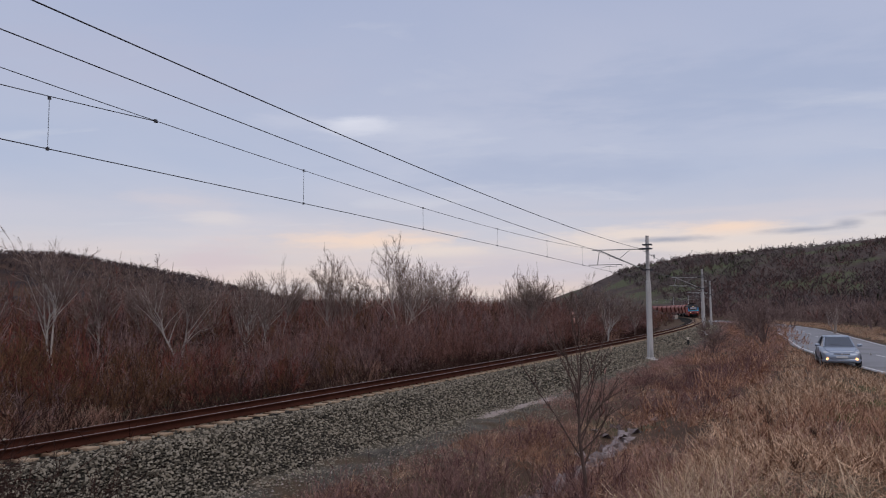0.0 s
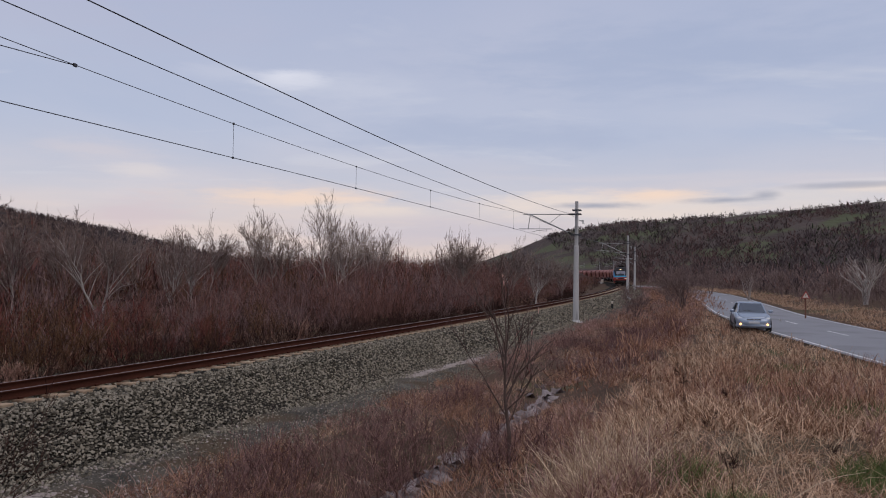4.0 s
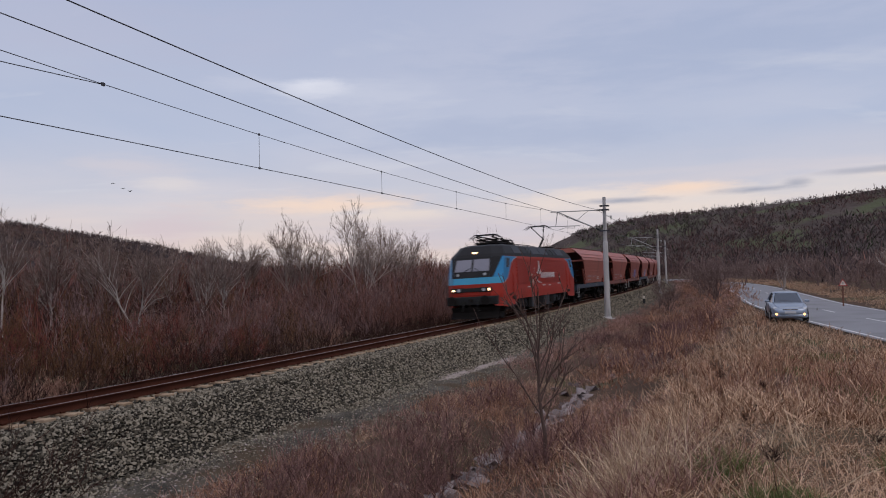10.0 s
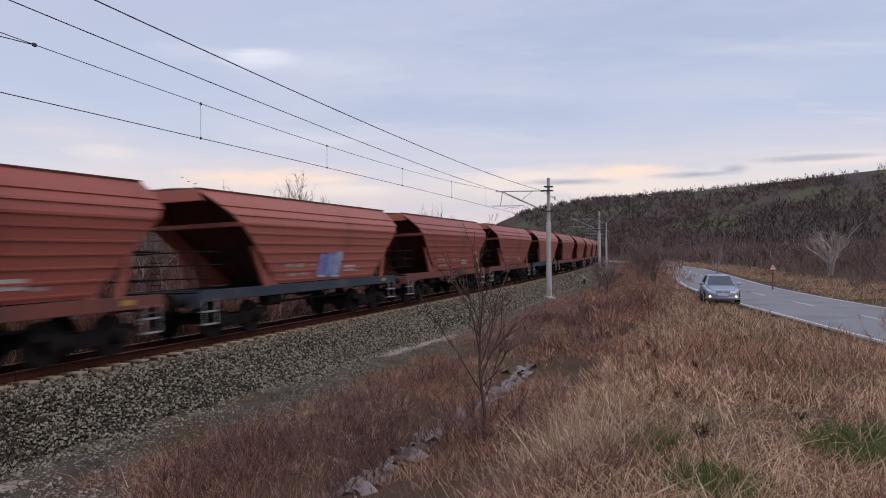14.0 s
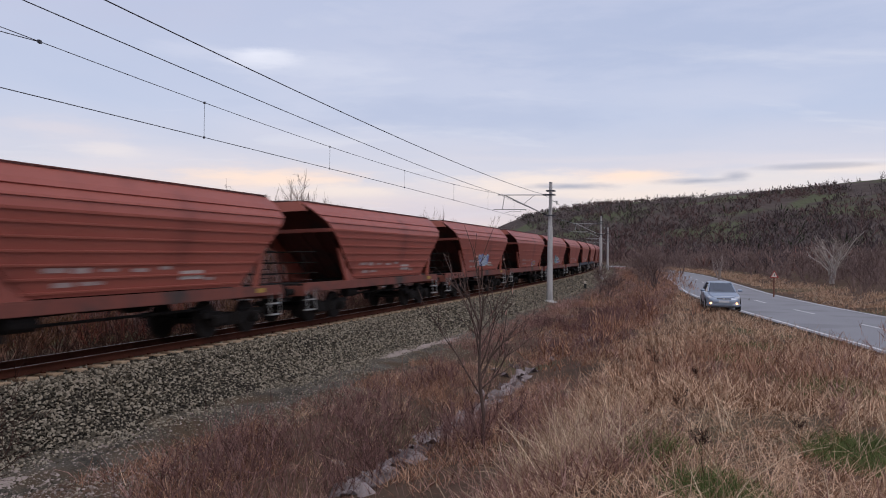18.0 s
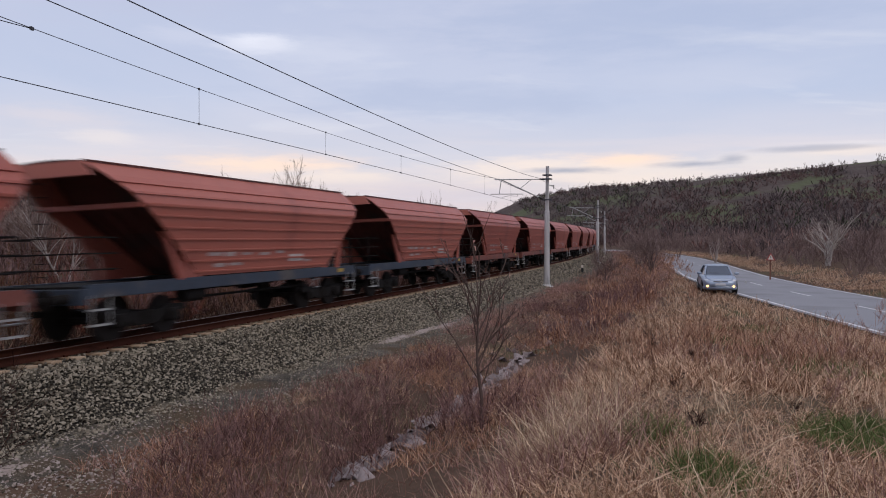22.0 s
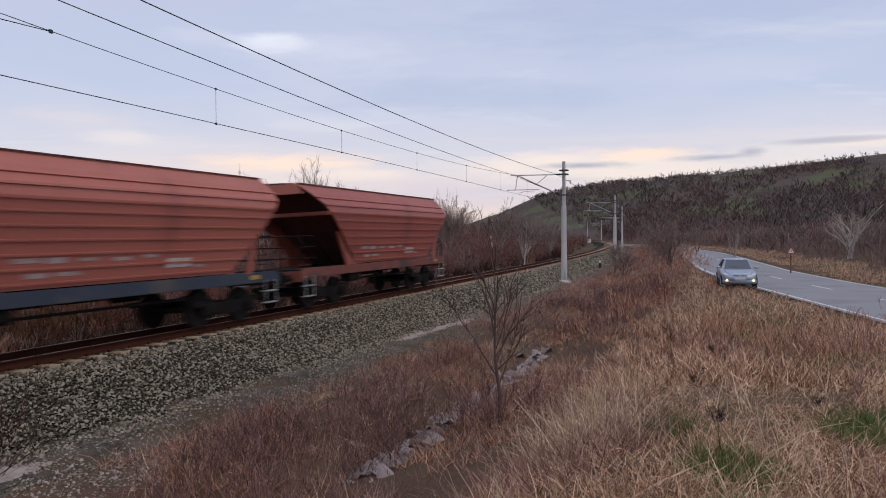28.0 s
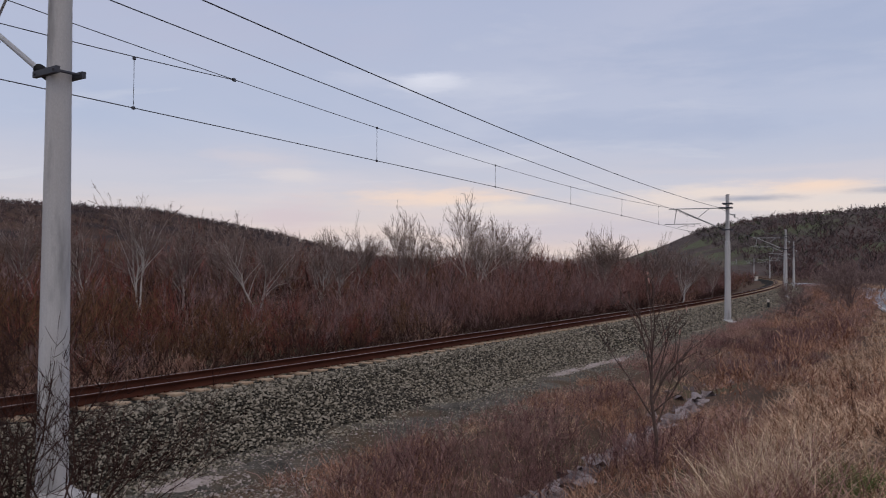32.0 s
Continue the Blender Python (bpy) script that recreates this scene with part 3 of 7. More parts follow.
M_FRAME_RED = material("grimy_red_frame", (0.24, 0.07, 0.048), (0.16, 0.055, 0.042), 0.7, scale=0.9, fine=15, bump=0.1, stains=(0.06, 0.045, 0.04), stain_scale=1.1, stain_at=(0.5, 0.7))
M_FRAME_BLUE = material("grimy_dark_blue_frame", (0.045, 0.06, 0.085), (0.03, 0.036, 0.05), 0.65, scale=0.9, fine=15, bump=0.1, stains=(0.09, 0.08, 0.075), stain_scale=1.1)
M_GRIME = material("oily_running_gear", (0.010, 0.009, 0.0085), (0.022, 0.018, 0.016), 0.9, scale=2.5, fine=30, bump=0.2, spec=0.15)
M_WHEEL = material("grimy_steel_wheel", (0.018, 0.015, 0.014), (0.035, 0.029, 0.026), 0.8, 0.0, scale=4, fine=30, bump=0.05, spec=0.15)
M_WHITE_MARK = material("worn_white_lettering", (0.55, 0.45, 0.42), (0.36, 0.23, 0.2), 0.6, scale=5, fine=30, bump=0)
M_YELLOW = material("faded_yellow_paint", (0.50, 0.33, 0.06), (0.36, 0.22, 0.05), 0.6, bump=0)
M_TAG_BLUE = material("blue_spray_paint", (0.12, 0.15, 0.42), (0.22, 0.28, 0.55), 0.5, scale=2, fine=9, bump=0, stains=(0.50, 0.48, 0.60), stain_scale=2.2)
M_TAG_PALE = material("pale_blue_spray_paint", (0.38, 0.50, 0.62), (0.55, 0.62, 0.68), 0.5, scale=2, fine=9, bump=0, stains=(0.15, 0.25, 0.5), stain_scale=2.2)
M_SPRAY_WHITE = material("white_spray_paint", (0.62, 0.66, 0.70), (0.45, 0.55, 0.66), 0.5, scale=2, fine=9, bump=0)
M_DATA = material("worn_white_panel", (0.66, 0.61, 0.57), (0.45, 0.36, 0.32), 0.6, scale=3, fine=14, bump=0)
M_LOCO_RED = material("loco_red_paint", (0.45, 0.044, 0.026), (0.38, 0.036, 0.024), 0.42, scale=0.5, fine=10, bump=0.03, stains=(0.28, 0.036, 0.025), stain_scale=0.6, stain_at=(0.55, 0.8), spec=0.25)
M_LOCO_BLUE = material("loco_bright_blue", (0.028, 0.245, 0.48), (0.022, 0.20, 0.42), 0.35, scale=0.8, fine=10, bump=0.02)
M_LOCO_GREY = material("loco_dark_grey", (0.026, 0.025, 0.026), (0.019, 0.018, 0.019), 0.65, scale=0.8, fine=14, bump=0.04, spec=0.2)
M_LOCO_BAND = material("loco_light_blue", (0.06, 0.36, 0.55), (0.05, 0.30, 0.48), 0.35, scale=0.8, fine=10, bump=0.02)
M_GLASS = material("dusky_glass", (0.10, 0.11, 0.13), (0.13, 0.135, 0.155), 0.06, 0.0, scale=0.6, bump=0, spec=1.0)
M_SCREEN = material("pale_reflecting_windscreen", (0.20, 0.195, 0.23), (0.25, 0.24, 0.28), 0.08, 0.0, scale=0.6, bump=0, spec=1.0)
M_LAMP = glowing("warm_lamp", (1.0, 0.60, 0.30), 3.5)
M_LAMP_OFF = material("clear_lamp_glass", (0.45, 0.47, 0.5), (0.55, 0.57, 0.6), 0.1, bump=0, spec=0.9)
M_LETTER = material("white_letter_paint", (0.66, 0.56, 0.54), (0.55, 0.42, 0.40), 0.5, scale=3, bump=0)
M_UNDER = material("dusty_grey_running_gear", (0.045, 0.047, 0.054), (0.075, 0.073, 0.076), 0.75, scale=2.0, fine=20, bump=0.1, spec=0.2)
M_ROOF_PANEL = material("loco_roof_panel_grey", (0.05, 0.052, 0.06), (0.04, 0.041, 0.047), 0.6, scale=0.8, fine=14, bump=0.04, spec=0.2)
M_TAG_TEAL = material("teal_spray_paint", (0.16, 0.36, 0.36), (0.27, 0.46, 0.40), 0.5, scale=2, fine=9, bump=0, stains=(0.12, 0.22, 0.45), stain_scale=1.8)
M_TAG_LILAC = material("lilac_spray_paint", (0.27, 0.22, 0.50), (0.36, 0.30, 0.58), 0.5, scale=2, fine=9, bump=0)


def poly_part(name, pts, mat, parent, label="", thick=0.008, normal=(1, 0, 0)):
    """A thin plate from an outline of 3D points, thickened along normal."""
    bm = bmesh.new()
    n = Vector(normal).normalized() * thick
    a = [bm.verts.new(p) for p in pts]
    b = [bm.verts.new(Vector(p) + n) for p in pts]
    k = len(pts)
    fs = [bm.faces.new(a), bm.faces.new(b)]
    for i in range(k):
        fs.append(bm.faces.new((a[i], a[(i + 1) % k], b[(i + 1) % k], b[i])))
    bmesh.ops.recalc_face_normals(bm, faces=fs)
    return part(name, bm, mat, parent, label)


def disc(bm, x, y, z, r, w, sides=20):
    return rod(bm, (x - w / 2, y, z), (x + w / 2, y, z), r, None, sides)


def bogie(parent, y, wheelbase, r, half=1.0, heavy=False):
    f = bmesh.new()
    w2 = wheelbase / 2
    for sx in (-1, 1):
        side = [(y - w2 - 0.5, r + 0.10), (y - w2 - 0.5, r + 0.24), (y - w2 + 0.25, r + 0.26), (y - 0.45, r + 0.16), (y + 0.45, r + 0.16), (y + w2 - 0.25, r + 0.26), (y + w2 + 0.5, r + 0.24), (y + w2 + 0.5, r + 0.10), (y + w2 - 0.2, r + 0.06), (y + 0.4, r - 0.16), (y - 0.4, r - 0.16), (y - w2 + 0.2, r + 0.06)]
        prism(f, side, "x", sx * (half - 0.07), sx * (half + 0.07))
        for k in (-1, 0, 1):
            rod(f, (sx * (half + 0.08), y + k * 0.15, r - 0.14), (sx * (half + 0.08), y + k * 0.15, r + 0.2), 0.065, None, 8)
    box(f, (0, y, r + 0.05), (2 * half, 0.36, 0.26), 0.03)
    b = part("bogie", f, M_GRIME, parent, "oily black bogie frame with coil springs")
    for k in (-1, 1):
        w = bmesh.new()
        yy = y + k * w2
        for sx in (-1, 1):
            disc(w, sx * 0.75, yy, r, r, 0.13, 24)
            disc(w, sx * 0.685, yy, r, r + 0.028, 0.03, 24)
            disc(w, sx * 0.80, yy, r, r * 0.45, 0.06, 16)
        rod(w, (-0.9, yy, r), (0.9, yy, r), 0.08, None, 10)
        part("wheelset", w, M_WHEEL, b)
        for sx in (-1, 1):
            a = bmesh.new()
            box(a, (sx * (half + 0.08), yy, r), (0.2, 0.34, 0.32), 0.05)
            rod(a, (sx * (half + 0.17), yy, r), (sx * (half + 0.22), yy, r), 0.11, None, 12)
            part("axle_box", a, M_GRIME, b)
            part("brake_shoe", boxes(((sx * 0.76, yy - k * (r + 0.07), r), (0.12, 0.09, 0.36), 0.02)), M_GRIME, b)
            if heavy:
                for e in (-0.3, 0.3):
                    zz = np.array([r - 0.12 + 0.022 * j for j in range(20)])
                    wide = np.array([0.10 if j % 4 < 2 else 0.075 for j in range(20)])
                    coil = np.stack([np.full(20, sx * (half + 0.1)), np.full(20, yy + e), zz], 1)
                    sp = new("axle_spring", mesh_from("axle_spring", *tubes(coil[None], wide[None], 10), M_UNDER))
                    sp.parent = b
                part("damper", rods(0.045, ((sx * (half + 0.2), yy - k * 0.5, r - 0.1), (sx * (half + 0.2), yy - k * 0.95, r + 0.35))), M_UNDER, b)
                sand = boxes(((sx * (half + 0.05), yy + k * 0.85, r + 0.05), (0.25, 0.24, 0.5), 0.03))
                rod(sand, (sx * 0.85, yy + k * 0.8, r - 0.2), (sx * 0.75, yy + k * 0.68, 0.12), 0.025, None, 6)
                part("sand_box", sand, M_GRIME, b)
    return b


def buffer_pair(parent, y, sgn, z=1.05):
    for sx in (-1, 1):
        b = bmesh.new()
        rod(b, (sx * 0.875, y, z), (sx * 0.875, y + sgn * 0.38, z), 0.11, 0.09, 12)
        rod(b, (sx * 0.875, y + sgn * 0.36, z), (sx * 0.875, y + sgn * 0.58, z), 0.075, None, 10)
        rod(b, (sx * 0.875, y + sgn * 0.56, z), (sx * 0.875, y + sgn * 0.60, z), 0.23, None, 16)
        part("buffer", b, M_GRIME, parent)
    h = bmesh.new()
    box(h, (0, y + sgn * 0.2, z), (0.09, 0.5, 0.14), 0.02)
    rod(h, (0, y + sgn * 0.42, z + 0.03), (0, y + sgn * 0.46, z - 0.35), 0.03, None, 8)
    part("coupling_hook", h, M_GRIME, parent)


# hopper body levels: height, half width, reach to the front and to the rear (the rear end is steeper)
HOP = [(1.36, 1.22, 2.60, 4.20), (1.75, 1.30, 3.06, 4.65), (2.25, 1.40, 3.66, 5.15), (2.75, 1.50, 4.30, 5.65), (3.14, 1.56, 4.85, 6.00), (3.40, 1.50, 5.20, 6.20), (3.74, 1.26, 5.65, 6.18), (4.03, 1.00, 6.05, 6.05)]


def hop_at(z):
    zz = [h[0] for h in HOP]
    return tuple(float(np.interp(z, zz, [h[i] for h in HOP])) for i in (1, 2, 3))


def build_wagon(frame_mat, label):
    w = empty("hopper_wagon", pose(0, 0, 0), label, "hopper wagon", "grain hopper wagons of the train")
    # side plates, roof, sloping ends set back under the side plates
    for sx in (-1, 1):
        bm = bmesh.new()
        rows = []
        for z, hw, fr, re in HOP:
            rows.append([bm.verts.new((sx * hw, -re, z)), bm.verts.new((sx * hw, fr, z)), bm.verts.new((sx * (hw - 0.035), fr, z)), bm.verts.new((sx * (hw - 0.035), -re, z))])
        for a, b in zip(rows[:-1], rows[1:]):
            for i in range(4):
                j = (i + 1) % 4
                bm.faces.new((a[i], a[j], b[j], b[i]))
        bm.faces.new(rows[0])
        bm.faces.new(rows[-1])
        bmesh.ops.recalc_face_normals(bm, faces=bm.faces)
        paint = M_WAGON if frame_mat is M_FRAME_RED else M_WAGON_CLEAN
        side = part("hopper_side", bm, paint, w, "faded oxide-red ribbed side plate")
        for z in (1.46, 1.74, 2.02, 2.30, 2.58, 2.86, 3.10, 3.36, 3.60):
            hw, fr, re = hop_at(z)
            lean = math.atan2(hop_at(z + 0.05)[0] - hop_at(z - 0.05)[0], 0.1)
            rib = boxes(((sx * (hw + 0.012), (fr - re) / 2, z), (0.05, fr + re - 0.04, 0.045), 0, Matrix.Rotation(sx * lean, 4, "Y")))
            part("rib", rib, paint, side)
        # stencilled marks low on the side
        for y0, y1, z0, z1 in ((1.7, 2.3, 1.86, 1.96), (1.1, 1.55, 1.84, 1.96), (0.3, 0.8, 1.86, 1.93), (1.5, 2.0, 1.56, 1.66), (0.7, 1.3, 1.58, 1.66), (-0.6, -0.1, 1.84, 1.92), (-1.4, -1.0, 1.88, 1.96), (-3.1, -2.7, 1.58, 1.66)):
            y0, y1 = -sx * y0, -sx * y1
            pts = [(sx * (hop_at(z)[0] + 0.004), y, z) for y, z in ((y0, z0), (y1, z0), (y1, z1), (y0, z1))]
            poly_part("marking", pts, M_WHITE_MARK, side, thick=0.006, normal=(sx, 0, 0))
        y0, y1 = -sx * -2.6, -sx * -1.75
        poly_part("data_panel", [(sx * (hop_at(z)[0] + 0.006), y, z) for y, z in ((y0, 1.62), (y1, 1.62), (y1, 1.84), (y0, 1.84))], M_DATA, side, "worn white data panel", 0.008, (sx, 0, 0))
    roof = prism(bmesh.new(), [(-1.015, 4.005), (-0.98, 4.035), (-0.5, 4.07), (0.0, 4.085), (0.5, 4.07), (0.98, 4.035), (1.015, 4.005)], "y", -6.04, 6.04)
    roof_ob = part("roof", roof, M_WAGON_DARK, w, "dark red roof with folding loading flaps")
    rf = boxes(((-1.03, 0, 4.04), (0.04, 12.1, 0.03)), ((1.03, 0, 4.04), (0.04, 12.1, 0.03)), ((0, 0, 4.10), (0.42, 11.2, 0.03)))
    for i in range(12):
        box(rf, (0, -5.2 + i * 0.95, 4.075), (1.7, 0.05, 0.025))
    part("roof_flap_rail", rf, M_WAGON_DARK, roof_ob)
    for sy in (-1, 1):
        bm = bmesh.new()
        y0, y1, y2 = (1.6, 3.8, 5.1) if sy == 1 else (-3.2, -4.9, -5.5)
        lower = [(-1.16, y0, 1.42), (1.16, y0, 1.42), (1.50, y1, 3.08), (0.96, y2, 3.99), (-0.96, y2, 3.99), (-1.50, y1, 3.08)]
        a = [bm.verts.new(p) for p in lower]
        b = [bm.verts.new((p[0], p[1] - sy * 0.05, p[2] - 0.02)) for p in lower]
        bm.faces.new(a)
        bm.faces.new(b[::-1])
        for i in range(6):
            bm.faces.new((a[i], b[i], b[(i + 1) % 6], a[(i + 1) % 6]))
        bmesh.ops.recalc_face_normals(bm, faces=bm.faces)
        # shade under the overhanging side plates is painted in with the darker red
        e = part("end_slope", bm, M_WAGON_DARK, w, "grimy sloping hopper end, darkened for its shade")
        cap = prism(bmesh.new(), [(-1.24, 3.70), (1.24, 3.70), (1.01, 4.02), (-1.01, 4.02)], "y", sy * 6.06, sy * 6.01)
        part("end_cap", cap, M_WAGON_CLEAN, e, "red cap plate closing the roof end")
        for x in (-0.85, -0.3, 0.3, 0.85):
            lean = Vector((0, y1 - y0, 3.08 - 1.42))
            mid = Vector((x, (y0 + y1) / 2 + sy * 0.05, 2.25))
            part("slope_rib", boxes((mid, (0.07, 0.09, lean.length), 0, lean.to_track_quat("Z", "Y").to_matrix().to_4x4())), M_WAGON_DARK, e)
        part("cross_beam", boxes(((0, 4.84 if sy == 1 else -5.95, 3.10), (3.04, 0.12, 0.13), 0.02)), M_WAGON, e)
        for sx in (-1, 1):
            low = hop_at(1.4)[1 if sy == 1 else 2]
            foot = low + (0.55 if sy == 1 else 0.1)
            gus = prism(bmesh.new(), [(sy * (low - 0.15), 1.32), (sy * foot, 1.32), (sy * (foot + 0.12), 2.1), (sy * (hop_at(2.1)[1 if sy == 1 else 2] - 0.1), 2.1)], "x", sx * 1.20, sx * 1.24)
            part("gusset", gus, M_WAGON, e, "red gusset under the side plate")
            high = hop_at(2.5)[1 if sy == 1 else 2]
            st = prism(bmesh.new(), [(sy * (low + 0.62), 1.3), (sy * (low + 0.76), 1.3), (sy * (high + 0.02), 2.5), (sy * (high - 0.12), 2.5)], "x", sx * 1.24, sx * 1.34)
            part("end_post", st, M_WAGON, e, "red post under the side plate")
        for z in (1.65, 2.0, 2.35):
            bar = np.array([[(-1.25, sy * 5.35, z), (-1.2, sy * 6.25, z), (1.2, sy * 6.25, z), (1.25, sy * 5.35, z)]])
            new("railing_bar", mesh_from("railing_bar", *tubes(bar, np.full((1, 4), 0.018), 5), M_GRIME)).parent = w
        for x in (-1.2, -0.4, 0.4, 1.2):
            part("railing_post", rod(bmesh.new(), (x, sy * 6.25, 1.25), (x, sy * 6.25, 2.35), 0.02, None, 6), M_GRIME, w)
        lad = bmesh.new()
        for x in (0.25, 0.65):
            rod(lad, (x, sy * 5.9, 1.25), (x, sy * 5.8, 3.9), 0.018, None, 6)
        for i in range(8):
            rod(lad, (0.25, sy * 5.88, 1.5 + i * 0.3), (0.65, sy * 5.88, 1.5 + i * 0.3), 0.012, None, 5)
        part("ladder", lad, M_GRIME, w)
        for sx in (-1, 1):
            stp = bmesh.new()
            for z in (0.45, 0.78):
                box(stp, (sx * 1.25, sy * 5.95, z), (0.16, 0.55, 0.035))
            for k in (-1, 1):
                rod(stp, (sx * 1.3, sy * 5.95 + k * 0.26, 0.43), (sx * 1.3, sy * 5.95 + k * 0.26, 1.1), 0.016, None, 5)
            part("step", stp, M_STEEL, w)
        buffer_pair(w, sy * 6.42, sy)
        part("headstock", boxes(((0, sy * 6.36, 1.08), (2.6, 0.12, 0.34), 0.02)), frame_mat, w)
        bogie(w, sy * 4.3, 1.8, 0.46)
    for sx in (-1, 1):
        part("sole_bar", boxes(((sx * 1.24, 0, 1.17), (0.12, 12.7, 0.27), 0.015), ((sx * 1.2, 0, 1.315), (0.2, 12.6, 0.04))), frame_mat, w, "grimy sole bar")
        part("hazard_patch", boxes(((sx * 1.305, sx * 5.2, 1.2), (0.012, 0.42, 0.12))), M_YELLOW, w)
    part("deck", boxes(((0, 4.9, 1.27), (2.5, 2.9, 0.06)), ((0, -4.9, 1.27), (2.5, 2.9, 0.06)), ((0, 0, 1.15), (0.5, 12.6, 0.26))), M_GRIME, w)
    for y in (-1.5, 0.0, 1.5):
        ch = bmesh.new()
        prism(ch, [(-0.95, 1.38), (0.95, 1.38), (0.55, 0.95), (-0.55, 0.95)], "y", y - 0.55, y + 0.55)
        part("discharge_chute", ch, M_GRIME, w)
    br = bmesh.new()
    rod(br, (-0.9, 3.2, 0.80), (-0.9, -3.2, 0.80), 0.035, None, 8)
    rod(br, (0.9, -3.0, 0.95), (0.9, -2.2, 0.95), 0.2, None, 12)
    rod(br, (-1.0, 2.2, 0.9), (-1.0, 3.0, 0.9), 0.19, None, 12)
    part("brake_gear", br, M_GRIME, w)
    return w


def ribbon(w, pts, width, mat, lift, name="graffiti_stroke"):
    """A sprayed stroke along (y, z) points on the near side plate."""
    for (y0, z0), (y1, z1) in zip(pts[:-1], pts[1:]):
        n = Vector((-(z1 - z0), y1 - y0)).normalized() * width / 2
        ext = Vector((y1 - y0, z1 - z0)).normalized() * width * 0.35
        q = [(y0 + n.x - ext.x, z0 + n.y - ext.y), (y1 + n.x + ext.x, z1 + n.y + ext.y), (y1 - n.x + ext.x, z1 - n.y + ext.y), (y0 - n.x - ext.x, z0 - n.y - ext.y)]
        poly_part(name, [(-(hop_at(b)[0] + lift), a, b) for a, b in q], mat, w, "", 0.006, (-1, 0, 0))


def graffiti(w, y, z, wid, hgt, mats, seed):
    """A tag of rounded block shapes side by side with darker strokes over them; reaches from y + wid/2 to y - wid/2."""
    r = random.Random(seed)
    n = max(2, round(wid / 0.55))
    step = wid / n
    for i in range(n):
        cy = y + wid / 2 - (i + 0.5) * step
        hh = hgt * r.uniform(0.75, 1.0)
        cz = z + r.uniform(-0.06, 0.06) * hgt
        a, b = step * r.uniform(0.5, 0.62), hh / 2
        lean = r.uniform(-0.12, 0.12)
        out = [(-a, -b), (a * 0.7, -b * 0.95), (a, -b * 0.6), (a * r.uniform(0.7, 1.0), 0.1 * b), (a * 1.0, b * 0.6), (a * 0.6, b), (-a * 0.8, b * r.uniform(0.8, 1.0)), (-a, b * 0.5), (-a * r.uniform(0.7, 0.95), 0)]
        pp = [(-(hop_at(cz + v)[0] + 0.036 + 0.003 * (i % 2)), cy + u + lean * v, cz + v) for u, v in out]
        poly_part("graffiti", pp, mats[i % len(mats)], w, "sprayed graffiti block", 0.006, (-1, 0, 0))
        ink = mats[(i + 1) % len(mats)]
        form = r.choice(([(-0.5, -0.8), (-0.5, 0.8), (0.4, 0.5), (-0.4, 0.0), (0.5, -0.8)], [(0.5, 0.7), (-0.5, 0.6), (-0.5, -0.6), (0.5, -0.7)], [(-0.5, -0.8), (0.0, 0.8), (0.5, -0.8)], [(-0.5, 0.7), (0.5, 0.7), (-0.5, -0.7), (0.5, -0.7)]))
        ribbon(w, [(cy + u * a, cz + v * b * 0.85) for u, v in form], 0.07 + 0.03 * r.random(), ink, 0.048)
        if i % 2 == 0:
            ribbon(w, [(cy - a * 0.6, cz - b * 0.9), (cy + a * 0.9, cz - b * 0.85)], 0.06, M_SPRAY_WHITE if mats[0] is not M_TAG_TEAL else M_YELLOW, 0.052)


# locomotive levels: height, half width, half length, corner cut
LOC = [(0.95, 1.43, 8.50, 0.42), (1.30, 1.46, 8.61, 0.46), (1.84, 1.47, 8.65, 0.50), (2.16, 1.47, 8.57, 0.50), (3.20, 1.46, 8.05, 0.46), (3.34, 1.42, 7.93, 0.46), (3.76, 1.16, 7.40, 0.45), (3.86, 0.98, 6.90, 0.4)]


def loc_ring(i):
    z, hw, hl, c = LOC[i]
    return [(-hw, -hl + c * 1.3, z), (-hw, hl - c * 1.3, z), (-hw + c, hl, z), (hw - c, hl, z), (hw, hl - c * 1.3, z), (hw, -hl + c * 1.3, z), (hw - c, -hl, z), (-hw + c, -hl, z)]


def loc_shell(bands, segs, close=()):
    bm = bmesh.new()
    for i in bands:
        a = [bm.verts.new(p) for p in loc_ring(i)]
        b = [bm.verts.new(p) for p in loc_ring(i + 1)]
        for j in segs:
            k = (j + 1) % 8
            bm.faces.new((a[j], a[k], b[k], b[j]))
    for i in close:
        bm.faces.new([bm.verts.new(p) for p in loc_ring(i)])
    bmesh.ops.remove_doubles(bm, verts=bm.verts, dist=1e-4)
    bmesh.ops.delete(bm, geom=[v for v in bm.verts if not v.link_faces], context="VERTS")
    bmesh.ops.recalc_face_normals(bm, faces=bm.faces)
    return bm


def on_front(x, z, sy, off=0.0):
    zz = [l[0] for l in LOC]
    return (x, sy * (float(np.interp(z, zz, [l[2] for l in LOC])) + off), z)


